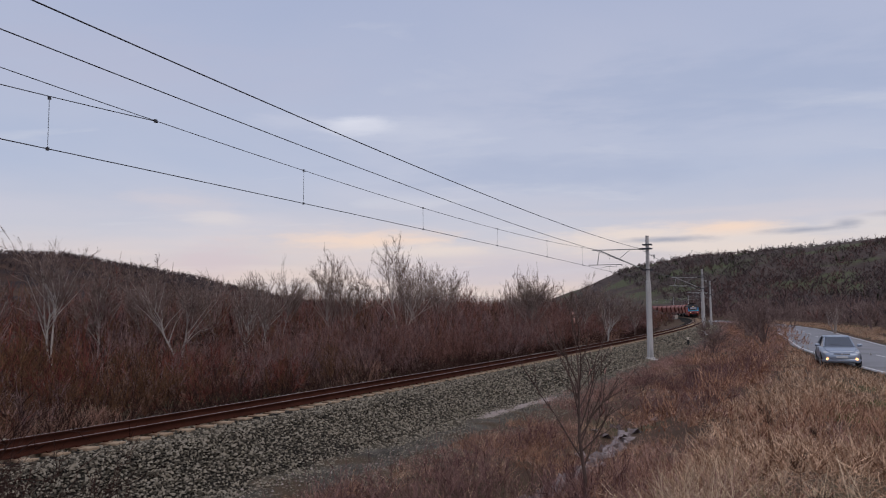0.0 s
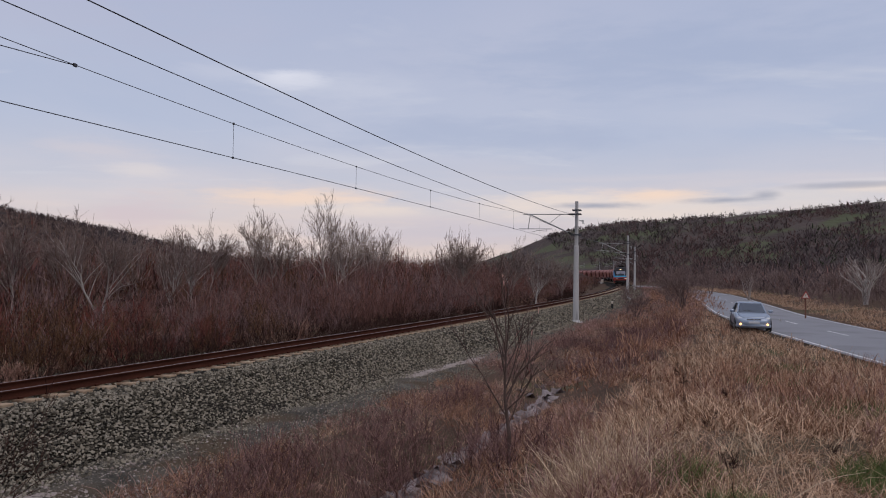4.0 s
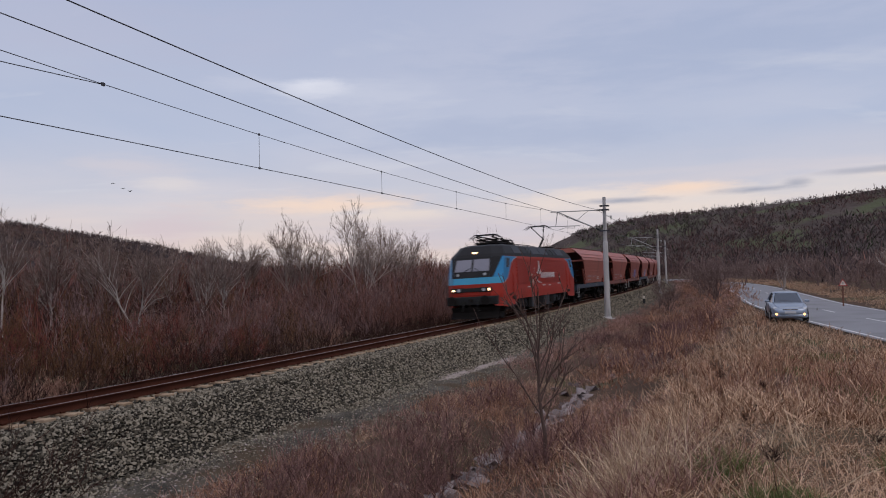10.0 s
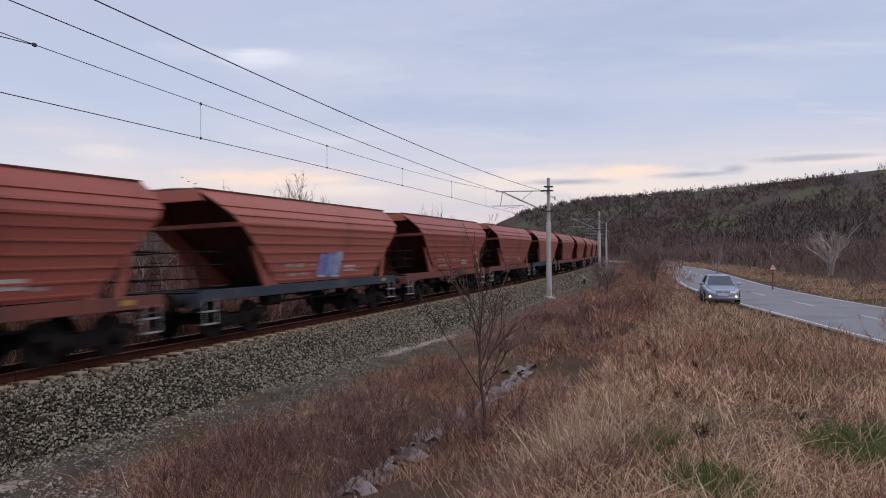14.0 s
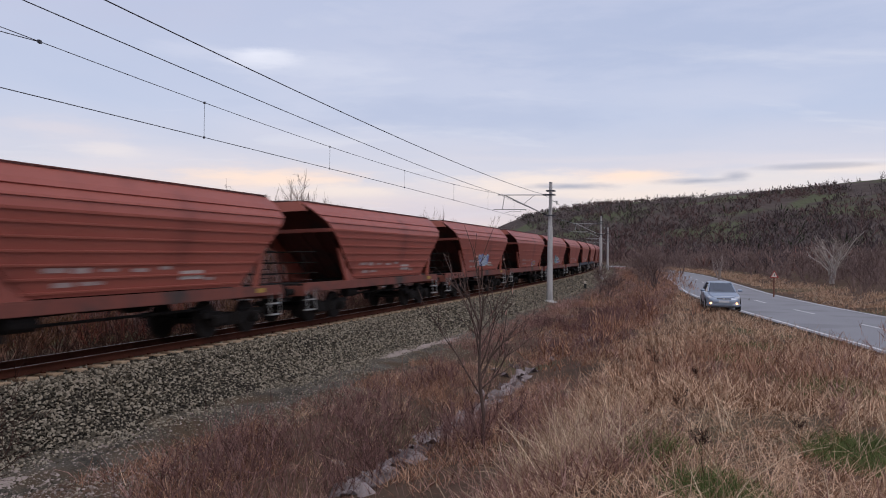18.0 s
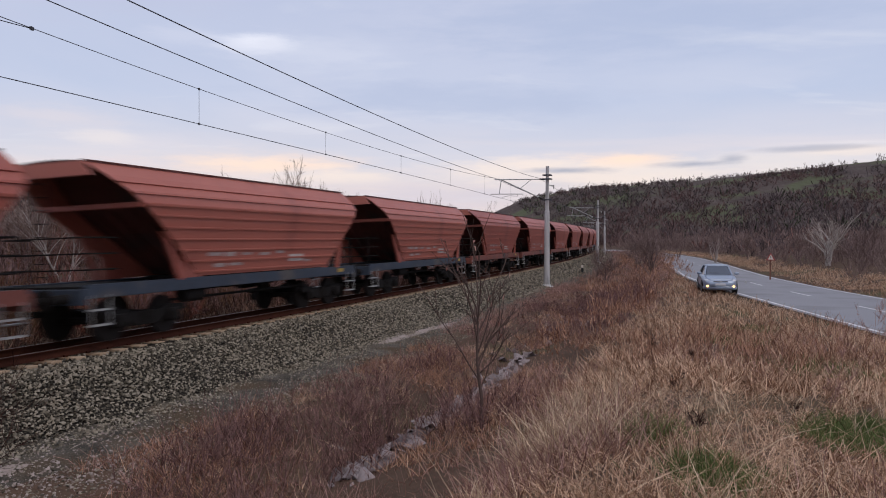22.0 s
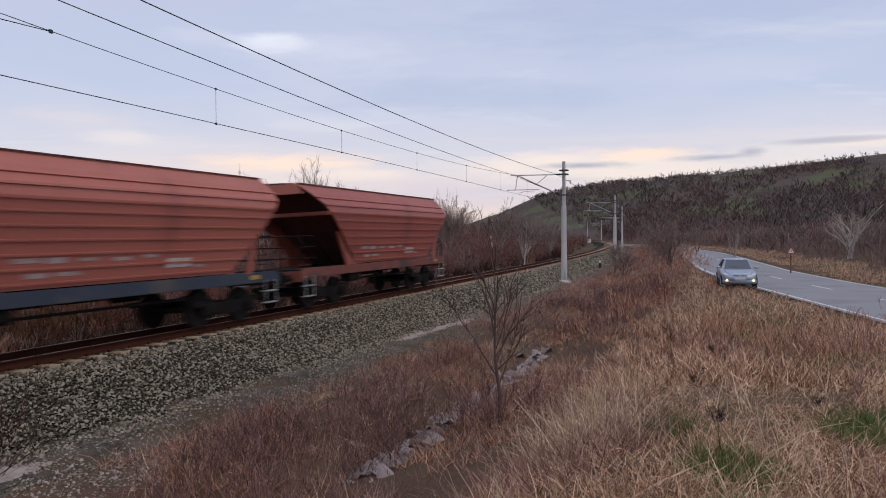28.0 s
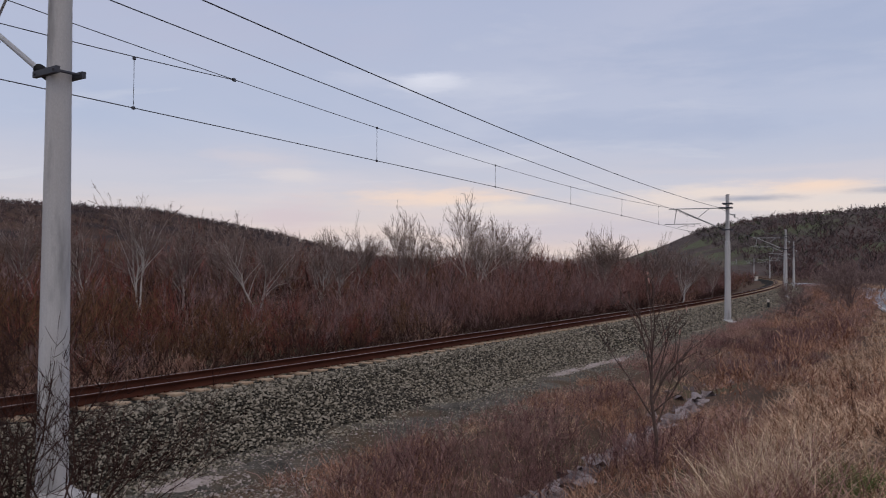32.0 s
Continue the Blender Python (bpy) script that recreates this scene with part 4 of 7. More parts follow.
def build_loco():
    L = empty("locomotive", pose(0, 0, 0), "red and blue electric locomotive, headlamps lit, rear pantograph raised", "locomotive")
    SIDES, FRONTS, CORNERS = (0, 4), (2, 6), (1, 3, 5, 7)
    ALL = range(8)
    shell = loc_shell((0, 1), ALL, (0,))
    body = part("body_shell", shell, M_LOCO_RED, L, "bright red ribbed body side")
    for c in SIDES:
        part("side_panel", loc_shell((2, 3), (c,)), M_LOCO_RED, L)
    for segs in ((1, 2, 3), (5, 6, 7)):
        part("cab_band", loc_shell((2,), segs), M_LOCO_BAND, L, "light blue band round the cab front")
        part("cab_mask", loc_shell((3,), segs[1:2]), M_LOCO_GREY, L, "dark grey windscreen surround")
        for c in segs[::2]:
            part("cab_corner", loc_shell((3,), (c,)), M_LOCO_BLUE, L, "bright blue cab corner")
            lo_ring, hi_ring = loc_ring(3), loc_ring(4)
            ends = (c, (c + 1) % 8)
            fr = max(ends, key=lambda e: abs(lo_ring[e][1]))
            bk = min(ends, key=lambda e: abs(lo_ring[e][1]))
            out = Vector((math.copysign(1, lo_ring[bk][0]), math.copysign(0.8, lo_ring[bk][1]), 0.3)).normalized()
            quad4 = [Vector(lo_ring[fr]), Vector(lo_ring[fr]).lerp(Vector(lo_ring[bk]), 0.25), Vector(hi_ring[fr]).lerp(Vector(hi_ring[bk]), 0.8), Vector(hi_ring[fr])]
            poly_part("mask_edge", [q + out * 0.004 for q in quad4], M_LOCO_GREY, L, "", 0.006, out)
    roof = part("roof", loc_shell((4, 5, 6), ALL, (7,)), M_LOCO_GREY, L, "dark grey roof with louvres")
    for sx in (-1, 1):
        X = sx * 1.474
        for k in range(9):
            z = 1.82 + k * 0.155
            part("side_rib", boxes(((X, 0.2, z), (0.07, 10.7, 0.06), 0.0)), M_LOCO_RED, body)
        for sy in (-1, 1):
            # blue cab side with its curved edge
            crv = [(7.97, 1.86), (7.65, 1.93), (7.3, 2.06), (7.0, 2.28), (6.72, 2.58), (6.45, 2.86), (6.05, 3.05), (5.4, 3.17)]
            pts = [(X, sy * y, z) for y, z in crv] + [(sx * 1.464, sy * 7.47, 3.19), (X, sy * 7.91, 2.18)]
            poly_part("cab_side", pts, M_LOCO_BLUE, L, "bright blue cab side panel", 0.008, (sx, 0, 0))
            for (y0, z0), (y1, z1) in zip(crv[:-1], crv[1:]):
                pp = [(X, sy * y0, z0), (X, sy * y1, z1), (X, sy * y1, z1 - 0.026), (X, sy * y0, z0 - 0.026)]
                poly_part("white_edge_line", pp, M_LETTER, L, "", 0.011, (sx, 0, 0))
            win = [(X + sx * 0.008, sy * 7.36, 2.60), (X + sx * 0.008, sy * 6.90, 2.64), (X + sx * 0.004, sy * 6.74, 3.10), (X, sy * 7.2, 3.10)]
            poly_part("cab_side_window", win, M_GLASS, L, "", 0.012, (sx, 0, 0))
            door = part("cab_door", boxes(((X, sy * 6.05, 1.98), (0.03, 0.62, 1.72), 0.01)), M_LOCO_RED, L)
            for yy in (5.68, 6.42):
                part("door_handrail", rods(0.016, ((X + sx * 0.06, sy * yy, 1.2), (X + sx * 0.06, sy * yy, 2.3)), sides=6), M_LOCO_RED, door)
            skirt = [(X, sy * 5.75, 0.97), (X, sy * 6.05, 0.70), (X, sy * 7.4, 0.62), (X - sx * 0.02, sy * 7.93, 0.68), (X - sx * 0.02, sy * 7.93, 0.97)]
            poly_part("cab_skirt", skirt, M_LOCO_RED, L, "deep red skirt below the cab", 0.03, (-sx, 0, 0))
            poly_part("cab_skirt_corner", [(X - sx * 0.02, sy * 7.93, 0.68), (sx * 1.1, sy * 8.45, 0.74), (sx * 1.06, sy * 8.47, 0.97), (X - sx * 0.02, sy * 7.93, 0.97)], M_LOCO_RED, L, "", 0.03, (-sx, -sy, 0))
            part("foothold", boxes(((X, sy * 6.2, 1.04), (0.06, 0.5, 0.18), 0.02)), M_BLACK, L)
        # painted device and lettering as plain bars and a ring
        dev = [[(1.95, 2.30), (1.55, 2.36), (1.35, 2.62), (1.40, 2.92), (1.24, 3.0), (1.10, 2.92), (1.10, 2.5), (0.80, 2.34), (0.85, 2.24), (1.5, 2.2)]]
        for outline in dev:
            pts = [(X + sx * 0.042, sx * -y, z) for y, z in outline]
            poly_part("painted_figure", pts, M_LETTER, L, "plain white painted figure", 0.006, (sx, 0, 0))
        for k in range(9):
            ww = 0.28
            y = 0.9 - k * 0.37
            pts = [(X + sx * 0.042, sx * -(y), 1.98), (X + sx * 0.042, sx * -(y - ww), 1.98), (X + sx * 0.042, sx * -(y - ww), 2.30), (X + sx * 0.042, sx * -(y), 2.30)]
            poly_part("lettering_bar", pts, M_LETTER, L, "", 0.006, (sx, 0, 0))
        arc = [(2.2 + 0.0, 2.55), (2.35, 2.4), (2.25, 2.15), (1.9, 1.9), (1.45, 1.72), (1.0, 1.68)]
        for (y0, z0), (y1, z1) in zip(arc[:-1], arc[1:]):
            pts = [(X + sx * 0.044, sx * -y0, z0), (X + sx * 0.044, sx * -y1, z1), (X + sx * 0.044, sx * -y1, z1 + 0.06), (X + sx * 0.044, sx * -y0, z0 + 0.06)]
            poly_part("painted_arc", pts, M_LETTER, L, "", 0.006, (sx, 0, 0))
        for y, z, ww in ((-3.6, 1.55, 0.8), (3.4, 1.5, 0.5), (0.2, 1.52, 0.7), (-1.2, 1.5, 0.5)):
            poly_part("small_marking", [(X, y - ww / 2, z), (X, y + ww / 2, z), (X, y + ww / 2, z + 0.07), (X, y - ww / 2, z + 0.07)], M_LETTER, L, "", 0.006, (sx, 0, 0))
        # roof side louvres
        for y, ww, mt in ((4.9, 1.4, M_ROOF_PANEL), (3.5, 1.2, M_LOCO_GREY), (2.5, 0.7, M_BLACK), (1.2, 1.7, M_ROOF_PANEL), (-0.65, 1.8, M_ROOF_PANEL), (-2.15, 1.0, M_LOCO_GREY), (-3.1, 0.7, M_BLACK), (-4.6, 1.8, M_ROOF_PANEL)):
            lean = math.atan2(0.26, 0.42)
            lv = part("roof_panel", boxes(((sx * 1.296, y, 3.55), (0.03, ww, 0.44), 0.0, Matrix.Rotation(-sx * lean, 4, "Y"))), mt, roof)
            if mt is M_LOCO_GREY:
                sl = bmesh.new()
                for j in range(4):
                    box(sl, (sx * (1.37 - 0.055 * j), y, 3.44 + 0.088 * j), (0.02, ww * 0.86, 0.025))
                part("louvre", sl, M_BLACK, lv)
        for y, ww, hh, mt in ((-2.0, 0.9, 0.5, M_GRIME), (-0.8, 1.1, 0.6, M_UNDER), (0.7, 1.3, 0.55, M_GRIME), (2.1, 0.8, 0.6, M_UNDER)):
            eb = boxes(((sx * 1.12, y, 0.66), (0.5, ww, hh), 0.03))
            for j in range(5):
                box(eb, (sx * 1.375, y, 0.46 + j * 0.1), (0.02, ww * 0.8, 0.03))
            part("equipment_box", eb, mt, L, "grimy ribbed equipment box")
        part("air_pipe", rods(0.03, ((sx * 1.3, -2.6, 0.95), (sx * 1.3, 2.6, 0.95)), ((sx * 1.28, -2.5, 0.38), (sx * 1.28, 2.5, 0.38)), sides=6), M_UNDER, L)
    for sy in (-1, 1):
        for sx in (-1, 1):
            pts = [on_front(sx * 0.05, 2.48, sy, 0.004), on_front(sx * 0.92, 2.48, sy, 0.004), on_front(sx * 0.88, 3.08, sy, 0.004), on_front(sx * 0.05, 3.08, sy, 0.004)]
            scr = poly_part("windscreen", pts, M_SCREEN, L, "pale reflecting windscreen", 0.014, (0, sy, 0.6))
            wp = bmesh.new()
            rod(wp, on_front(sx * 0.55, 2.40, sy, 0.05), on_front(sx * 0.12, 2.66, sy, 0.05), 0.014, None, 6)
            part("wiper", wp, M_BLACK, scr)
            part("mirror_lamp", rod(bmesh.new(), on_front(sx * 0.72, 2.33, sy, -0.02), on_front(sx * 0.72, 2.33, sy, 0.05), 0.07, None, 12), M_LAMP_OFF, L)
            hl = part("headlamp_panel", boxes((on_front(sx * 0.74, 1.56, sy, 0.0), (0.68, 0.08, 0.24), 0.03)), M_BLACK, L)
            part("headlamp", rod(bmesh.new(), on_front(sx * 0.95, 1.56, sy, 0.0), on_front(sx * 0.95, 1.56, sy, 0.065), 0.062, None, 14), M_LAMP if sy == 1 else M_LAMP_OFF, hl, "lit round headlamp")
            part("tail_lamp", rod(bmesh.new(), on_front(sx * 0.66, 1.56, sy, 0.0), on_front(sx * 0.66, 1.56, sy, 0.06), 0.085, None, 14), M_LAMP_OFF, hl)
        part("grille", boxes((on_front(0, 1.56, sy, 0.0), (0.84, 0.07, 0.2), 0.02)), M_BLACK, L)
        part("top_lamp", boxes(((0, sy * 7.81, 3.42), (0.24, 0.16, 0.09), 0.03)), M_LAMP if sy == 1 else M_LAMP_OFF, L, "lit top lamp")
        part("buffer_beam", boxes(((0, sy * 8.55, 1.02), (2.7, 0.3, 0.42), 0.04)), M_BLACK, L)
        buffer_pair(L, sy * 8.58, sy)
        pl = bmesh.new()
        cols = []
        for j in range(9):
            x = -1.28 + 2.56 * j / 8
            bow = 1 - (x / 1.28) ** 2
            cols.append([pl.verts.new((x, sy * (8.25 + 0.42 * bow + o), z)) for z, o in ((0.70, 0.0), (0.45, -0.06), (0.22, 0.06), (0.13, 0.16))])
        for c0, c1 in zip(cols[:-1], cols[1:]):
            for j in range(3):
                pl.faces.new((c0[j], c1[j], c1[j + 1], c0[j + 1]))
        bmesh.ops.solidify(pl, geom=pl.faces[:], thickness=0.03)
        part("snow_plough", pl, M_GRIME, L, "curved dark snow plough")
        hose = np.array([[(0.35, sy * 8.75, 1.0), (0.38, sy * 8.95, 0.7), (0.42, sy * 8.91, 0.5), (0.48, sy * 8.75, 0.55)], [(-0.35, sy * 8.75, 1.0), (-0.38, sy * 8.95, 0.7), (-0.42, sy * 8.91, 0.5), (-0.48, sy * 8.75, 0.55)]])
        for one in hose:
            new("brake_hose", mesh_from("brake_hose", *tubes(one[None], np.full((1, 4), 0.03), 6), M_BLACK)).parent = L
        b = bogie(L, sy * 5.0, 2.8, 0.6, 1.08, True)
        # pantographs: the leading one folded, the trailing one raised
        base = sy * 5.2
        p = part("pantograph_base", boxes(((0, base, 3.99), (1.3, 1.5, 0.08), 0.02)), M_GRIME, L)
        for sx in (-1, 1):
            for k in (-1, 1):
                part("insulator", rod(bmesh.new(), (sx * 0.5, base + k * 0.6, 3.84), (sx * 0.5, base + k * 0.6, 4.0), 0.07, 0.05, 10), M_WAGON_DARK, p)
        arm = bmesh.new()
        if sy == 1:
            knee, top = (0, base - 1.1, 4.22), (0, base + 0.75, 4.36)
        else:
            knee, top = (0, base - 0.75, 4.62), (0, base + 0.55, 5.36)
        rod(arm, (0, base + 0.3, 4.05), knee, 0.07, None, 8)
        rod(arm, (0, base + 0.5, 4.03), (knee[0], knee[1] + 0.15, knee[2] - 0.08), 0.022, None, 6)
        for sx in (-1, 1):
            rod(arm, knee, (sx * 0.42, top[1], top[2]), 0.035, None, 6)
        if sy == 1:
            for sx in (-1, 1):
                part("pantograph_rod", rods(0.04, ((sx * 0.55, base - 1.2, 4.12), (sx * 0.42, base + 1.0, 4.30)), sides=6), M_GRIME, p)
                part("pantograph_rod", rods(0.035, ((sx * 0.3, base - 1.5, 4.2), (sx * 0.75, base - 0.4, 4.14)), sides=6), M_GRIME, p)
                part("roof_insulator", rod(bmesh.new(), (sx * 0.45, base - 2.5, 3.86), (sx * 0.45, base - 2.5, 4.22), 0.07, 0.05, 8), M_GRIME, p)
                part("roof_lead", rods(0.025, ((sx * 0.45, base - 2.5, 4.2), (sx * 0.27, base - 1.4, 4.24)), sides=6), M_GRIME, p)
            for y, z in ((-1.3, 4.16), (0.1, 4.2)):
                part("cross_rod", rods(0.04, ((-0.75, base + y, z), (0.75, base + y, z)), sides=6), M_GRIME, p)
            part("breaker_box", boxes(((0, base - 1.9, 4.02), (0.9, 0.5, 0.26), 0.04)), M_GRIME, p)
        part("pantograph_arm", arm, M_GRIME, p, "raised pantograph arm" if sy == -1 else "folded pantograph arm")
        for k in (-0.22, 0.22):
            strip = np.array([[(x, top[1] + k, top[2] + z) for x, z in ((-0.88, -0.14), (-0.55, 0.06), (0.55, 0.06), (0.88, -0.14))]])
            new("contact_strip", mesh_from("contact_strip", *tubes(strip, np.array([[0.022, 0.03, 0.03, 0.022]]), 8), M_BLACK)).parent = p
        for sx in (-1, 1):
            part("head_bar", rod(bmesh.new(), (sx * 0.42, top[1] - 0.24, top[2] + 0.02), (sx * 0.42, top[1] + 0.24, top[2] + 0.02), 0.025, None, 6), M_BLACK, p)
    bar = bmesh.new()
    rod(bar, (0.3, -3.6, 4.12), (0.3, 3.4, 4.12), 0.025, None, 6)
    for y in (-3, -1, 1, 3):
        rod(bar, (0.3, y, 3.84), (0.3, y, 4.12), 0.05, 0.03, 8)
    part("roof_busbar", bar, M_GRIME, L)
    part("roof_equipment", boxes(((-0.3, 2.9, 3.95), (0.5, 0.6, 0.25), 0.03), ((0.1, -2.6, 3.93), (0.7, 0.4, 0.2), 0.03), ((0, 0, 3.88), (1.2, 5.0, 0.08), 0.02)), M_GRIME, L)
    return L


BODY_ROLL = radians(1.6)  # how far the springs let the bodies stand up against the cant


def train_pose(s, half):
    """The pose of a vehicle whose middle is s along the line, on the canted rails."""
    a, b = track(s - half), track(s + half)
    c = (a + b) / 2
    yaw = math.atan2(b[0] - a[0], b[1] - a[1])
    return Matrix.Translation((c[0], c[1], BED + 0.183)) @ Matrix.Rotation(math.pi - yaw, 4, "Z") @ Matrix.Rotation(CANT - BODY_ROLL, 4, "Y")


def loco_at(t):
    return -2.3 + 19.76 * (12.0 - t)


TRAIN = [(build_loco(), 0.45, 5.0)]
wagon_red = build_wagon(M_FRAME_RED, "faded red grain hopper wagon on a grimy red frame")
wagon_blue = build_wagon(M_FRAME_BLUE, "faded red grain hopper wagon on a dark blue frame")
used = set()
for k in range(1, 25):
    src = wagon_blue if k in (1, 4, 7, 15, 16, 23) else wagon_red
    if src.name in used:
        w = copy_thing(src, pose(0, 0, 0))
    else:
        w = src
        used.add(src.name)
    TRAIN.append((w, 16.62 + 14.04 * (k - 1), 4.3))
for k, y, z, wd, hg, mats, lab in (
        (3, -0.4, 1.86, 1.6, 1.02, (M_TAG_BLUE, M_TAG_LILAC), "blue"), (4, -0.6, 1.86, 1.6, 0.95, (M_TAG_LILAC, M_TAG_BLUE, M_TAG_PALE), "blue and lilac"),
        (11, -0.5, 1.95, 2.3, 0.85, (M_TAG_PALE, M_TAG_BLUE, M_SPRAY_WHITE), "pale blue"), (13, 0.2, 1.85, 1.9, 0.85, (M_TAG_TEAL, M_TAG_TEAL, M_TAG_PALE), "teal and yellow"), (12, -2.0, 1.62, 1.2, 0.4, (M_TAG_BLUE, M_YELLOW), "small blue")):
    w = TRAIN[k][0]
    w["label"] = "faded red grain hopper wagon with %s graffiti" % lab
    graffiti(w, y, z, wd, hg, mats, 40 + k)
for y, z, wd, hg in ((-1.0, 1.93, 0.7, 0.2), (-1.2, 1.62, 0.9, 0.2)):
    pp = [(-(hop_at(z + b)[0] + 0.04), y + a, z + b) for a, b in ((-wd / 2, -hg / 2), (wd / 2, -hg / 2), (wd / 2, hg / 2), (-wd / 2, hg / 2))]
    poly_part("graffiti_panel", pp, M_SPRAY_WHITE if z > 1.8 else M_TAG_BLUE, TRAIN[13][0], "sprayed patch", 0.006, (-1, 0, 0))


# ---- masts and overhead line ----
MAST_XY = [(-7.55, 9.2), (8.58, 52.3), (23.4, 100.3), (34.9, 143.8)]
MAST_S = [float(nearest(np.array([p[0]]), np.array([p[1]]))[0][0]) for p in MAST_XY] + [193.0, 240.0, 285.0, 328.0, 372.0, 418.0]
MAST_XY += [tuple(track(s, -3.2)[:2]) for s in MAST_S[4:]]
MAST_S = [-45.0] + MAST_S
MAST_XY = [tuple(track(-45.0, -3.2)[:2])] + MAST_XY
LIVE = 5.48  # contact wire over the sleepers


def contact_z(s):
    return float(np.interp(s, [-50, 0, 48, 100], [5.85, 5.80, 5.44, 5.44]))


def build_mast(i, x, y, s):
    zb = float(ground_z(np.array([x]), np.array([y]), False)[0]) + 0.02
    zb = min(max(zb, -0.95), -0.68)
    stepped = i != 1
    h = heading(s)
    m = Matrix.Translation((x, y, zb)) @ Matrix.Rotation(-h, 4, "Z")  # local y along the line, -x towards the track
    lean = Matrix.Rotation(radians(-0.35), 4, "Y") if i == 1 else Matrix.Identity(4)
    ob = empty("catenary_mast", m @ lean, "pale grey round concrete catenary mast with bracket beside the track" if stepped else "weathered concrete catenary mast with steel clamp above a twiggy bush", "mast", "catenary masts")
    H = 8.55
    bm = bmesh.new()
    if stepped:
        rod(bm, (0, 0, 0), (0, 0, 5.35), 0.215, 0.175, 18)
        rod(bm, (0, 0, 5.35), (0, 0, 5.47), 0.175, 0.135, 18)
        rod(bm, (0, 0, 5.47), (0, 0, H), 0.135, 0.115, 16)
    else:
        rod(bm, (0, 0, 0), (0, 0, H), 0.215, 0.145, 24)
    part("pole", bm, M_CONCRETE, ob)
    pl = bmesh.new()
    box(pl, (0, 0, -0.12), (0.95, 0.95, 0.4), 0.05)
    rod(pl, (0, 0, 0.06), (0, 0, 0.2), 0.36, 0.27, 16)
    part("foundation", pl, M_CONCRETE, ob, "pale concrete foundation block")
    part("top_cap", boxes(((0, 0, H), (0.2, 0.2, 0.05))), M_STEEL, ob)
    zt, zs, zc = 6.72 - zb, 5.25 - zb, contact_z(s) - zb
    lift = 0.35 if i <= 1 else 0.0
    zt += lift
    for z in (zt, zs, 7.0 - zb):
        cl = bmesh.new()
        box(cl, (0, 0.19, z), (0.62, 0.06, 0.09))
        box(cl, (0, -0.19, z), (0.62, 0.06, 0.09))
        for sx in (-1, 1):
            rod(cl, (sx * 0.24, -0.24, z), (sx * 0.24, 0.24, z), 0.022, None, 6)
        part("clamp", cl, M_WIRE, ob, "dark steel clamp")
    arm = part("cantilever_tube", rods(0.035, ((-0.55, 0, zt), (-3.85, 0, zt + 0.04))), M_STEEL, ob)
    br = bmesh.new()
    rod(br, (-0.62, 0, zs + 0.2), (-3.3, 0, zt), 0.042, None, 10)
    rod(br, (-1.15, 0, zt), (-1.95, 0, zs + 0.2 + (zt - zs - 0.2) * 0.5), 0.02, None, 6)
    part("diagonal_strut", br, M_STEEL, ob)
    part("steady_tube", rods(0.028, ((-1.75, 0, zc + 0.24), (-4.15, 0, zc + 0.26)), ((-3.35, 0, zt), (-3.5, 0, zc + 0.26))), M_STEEL, ob)
    part("steady_arm", rods(0.016, ((-2.15, 0, zc + 0.24), (-2.15, 0, zc + 0.06)), ((-2.15, 0, zc + 0.08), (-2.8, 0, zc + 0.14)), ((-2.8, 0, zc + 0.14), (-3.25, 0, zc + 0.01)), sides=6), M_STEEL, ob)
    for a, b in (((-0.2, 0, zt), (-0.6, 0, zt)), ((-0.22, 0, zs), (-0.66, 0, zs + 0.22))):
        share = np.array([0, 0.12] + [0.15 + 0.12 * k + e for k in range(6) for e in (0.0, 0.01, 0.05, 0.09)] + [0.88, 1.0])
        thick = np.array([0.035, 0.035] + [0.035, 0.085, 0.06, 0.035] * 6 + [0.035, 0.035])
        line_pts = np.array(a)[None] * (1 - share[:, None]) + np.array(b)[None] * share[:, None]
        ins = new("insulator", mesh_from("insulator", *tubes(line_pts[None], thick[None], 10), M_BLACK))
        ins.parent = ob
        tagged(ins, "dark ribbed insulator")
    side = bmesh.new()
    rod(side, (0.15, 0, zt - 0.45), (0.5, 0, zt - 0.45), 0.025, None, 6)
    rod(side, (0.45, 0, zt - 0.45), (0.45, 0, zt - 0.7), 0.05, 0.04, 8)
    part("side_bracket", side, M_STEEL, ob)
    return ob


for i, ((x, y), s) in enumerate(zip(MAST_XY, MAST_S)):
    build_mast(i, x, y, s)

line = empty("overhead_line", pose(0, 0, 0), "dark overhead contact, messenger and feeder wires strung between masts", "overhead line")


def wire_part(name, fn, s0, s1, n, r, parent=line, label=""):
    ss = np.linspace(s0, s1, n)
    P = np.array([track(s, *fn(s)) for s in ss])[None]
    v, f = tubes(P, np.full((1, n), r), 5)
    ob = new(name, mesh_from(name, v, f, M_WIRE, True))
    ob.parent = parent
    if label:
        tagged(ob, label)
    return ob


def hang(z0, z1, sag, s0, s1):
    def fn(s):
        q = (s - s0) / (s1 - s0)
        return z0 + (z1 - z0) * q - 4 * sag * q * (1 - q)
    return fn


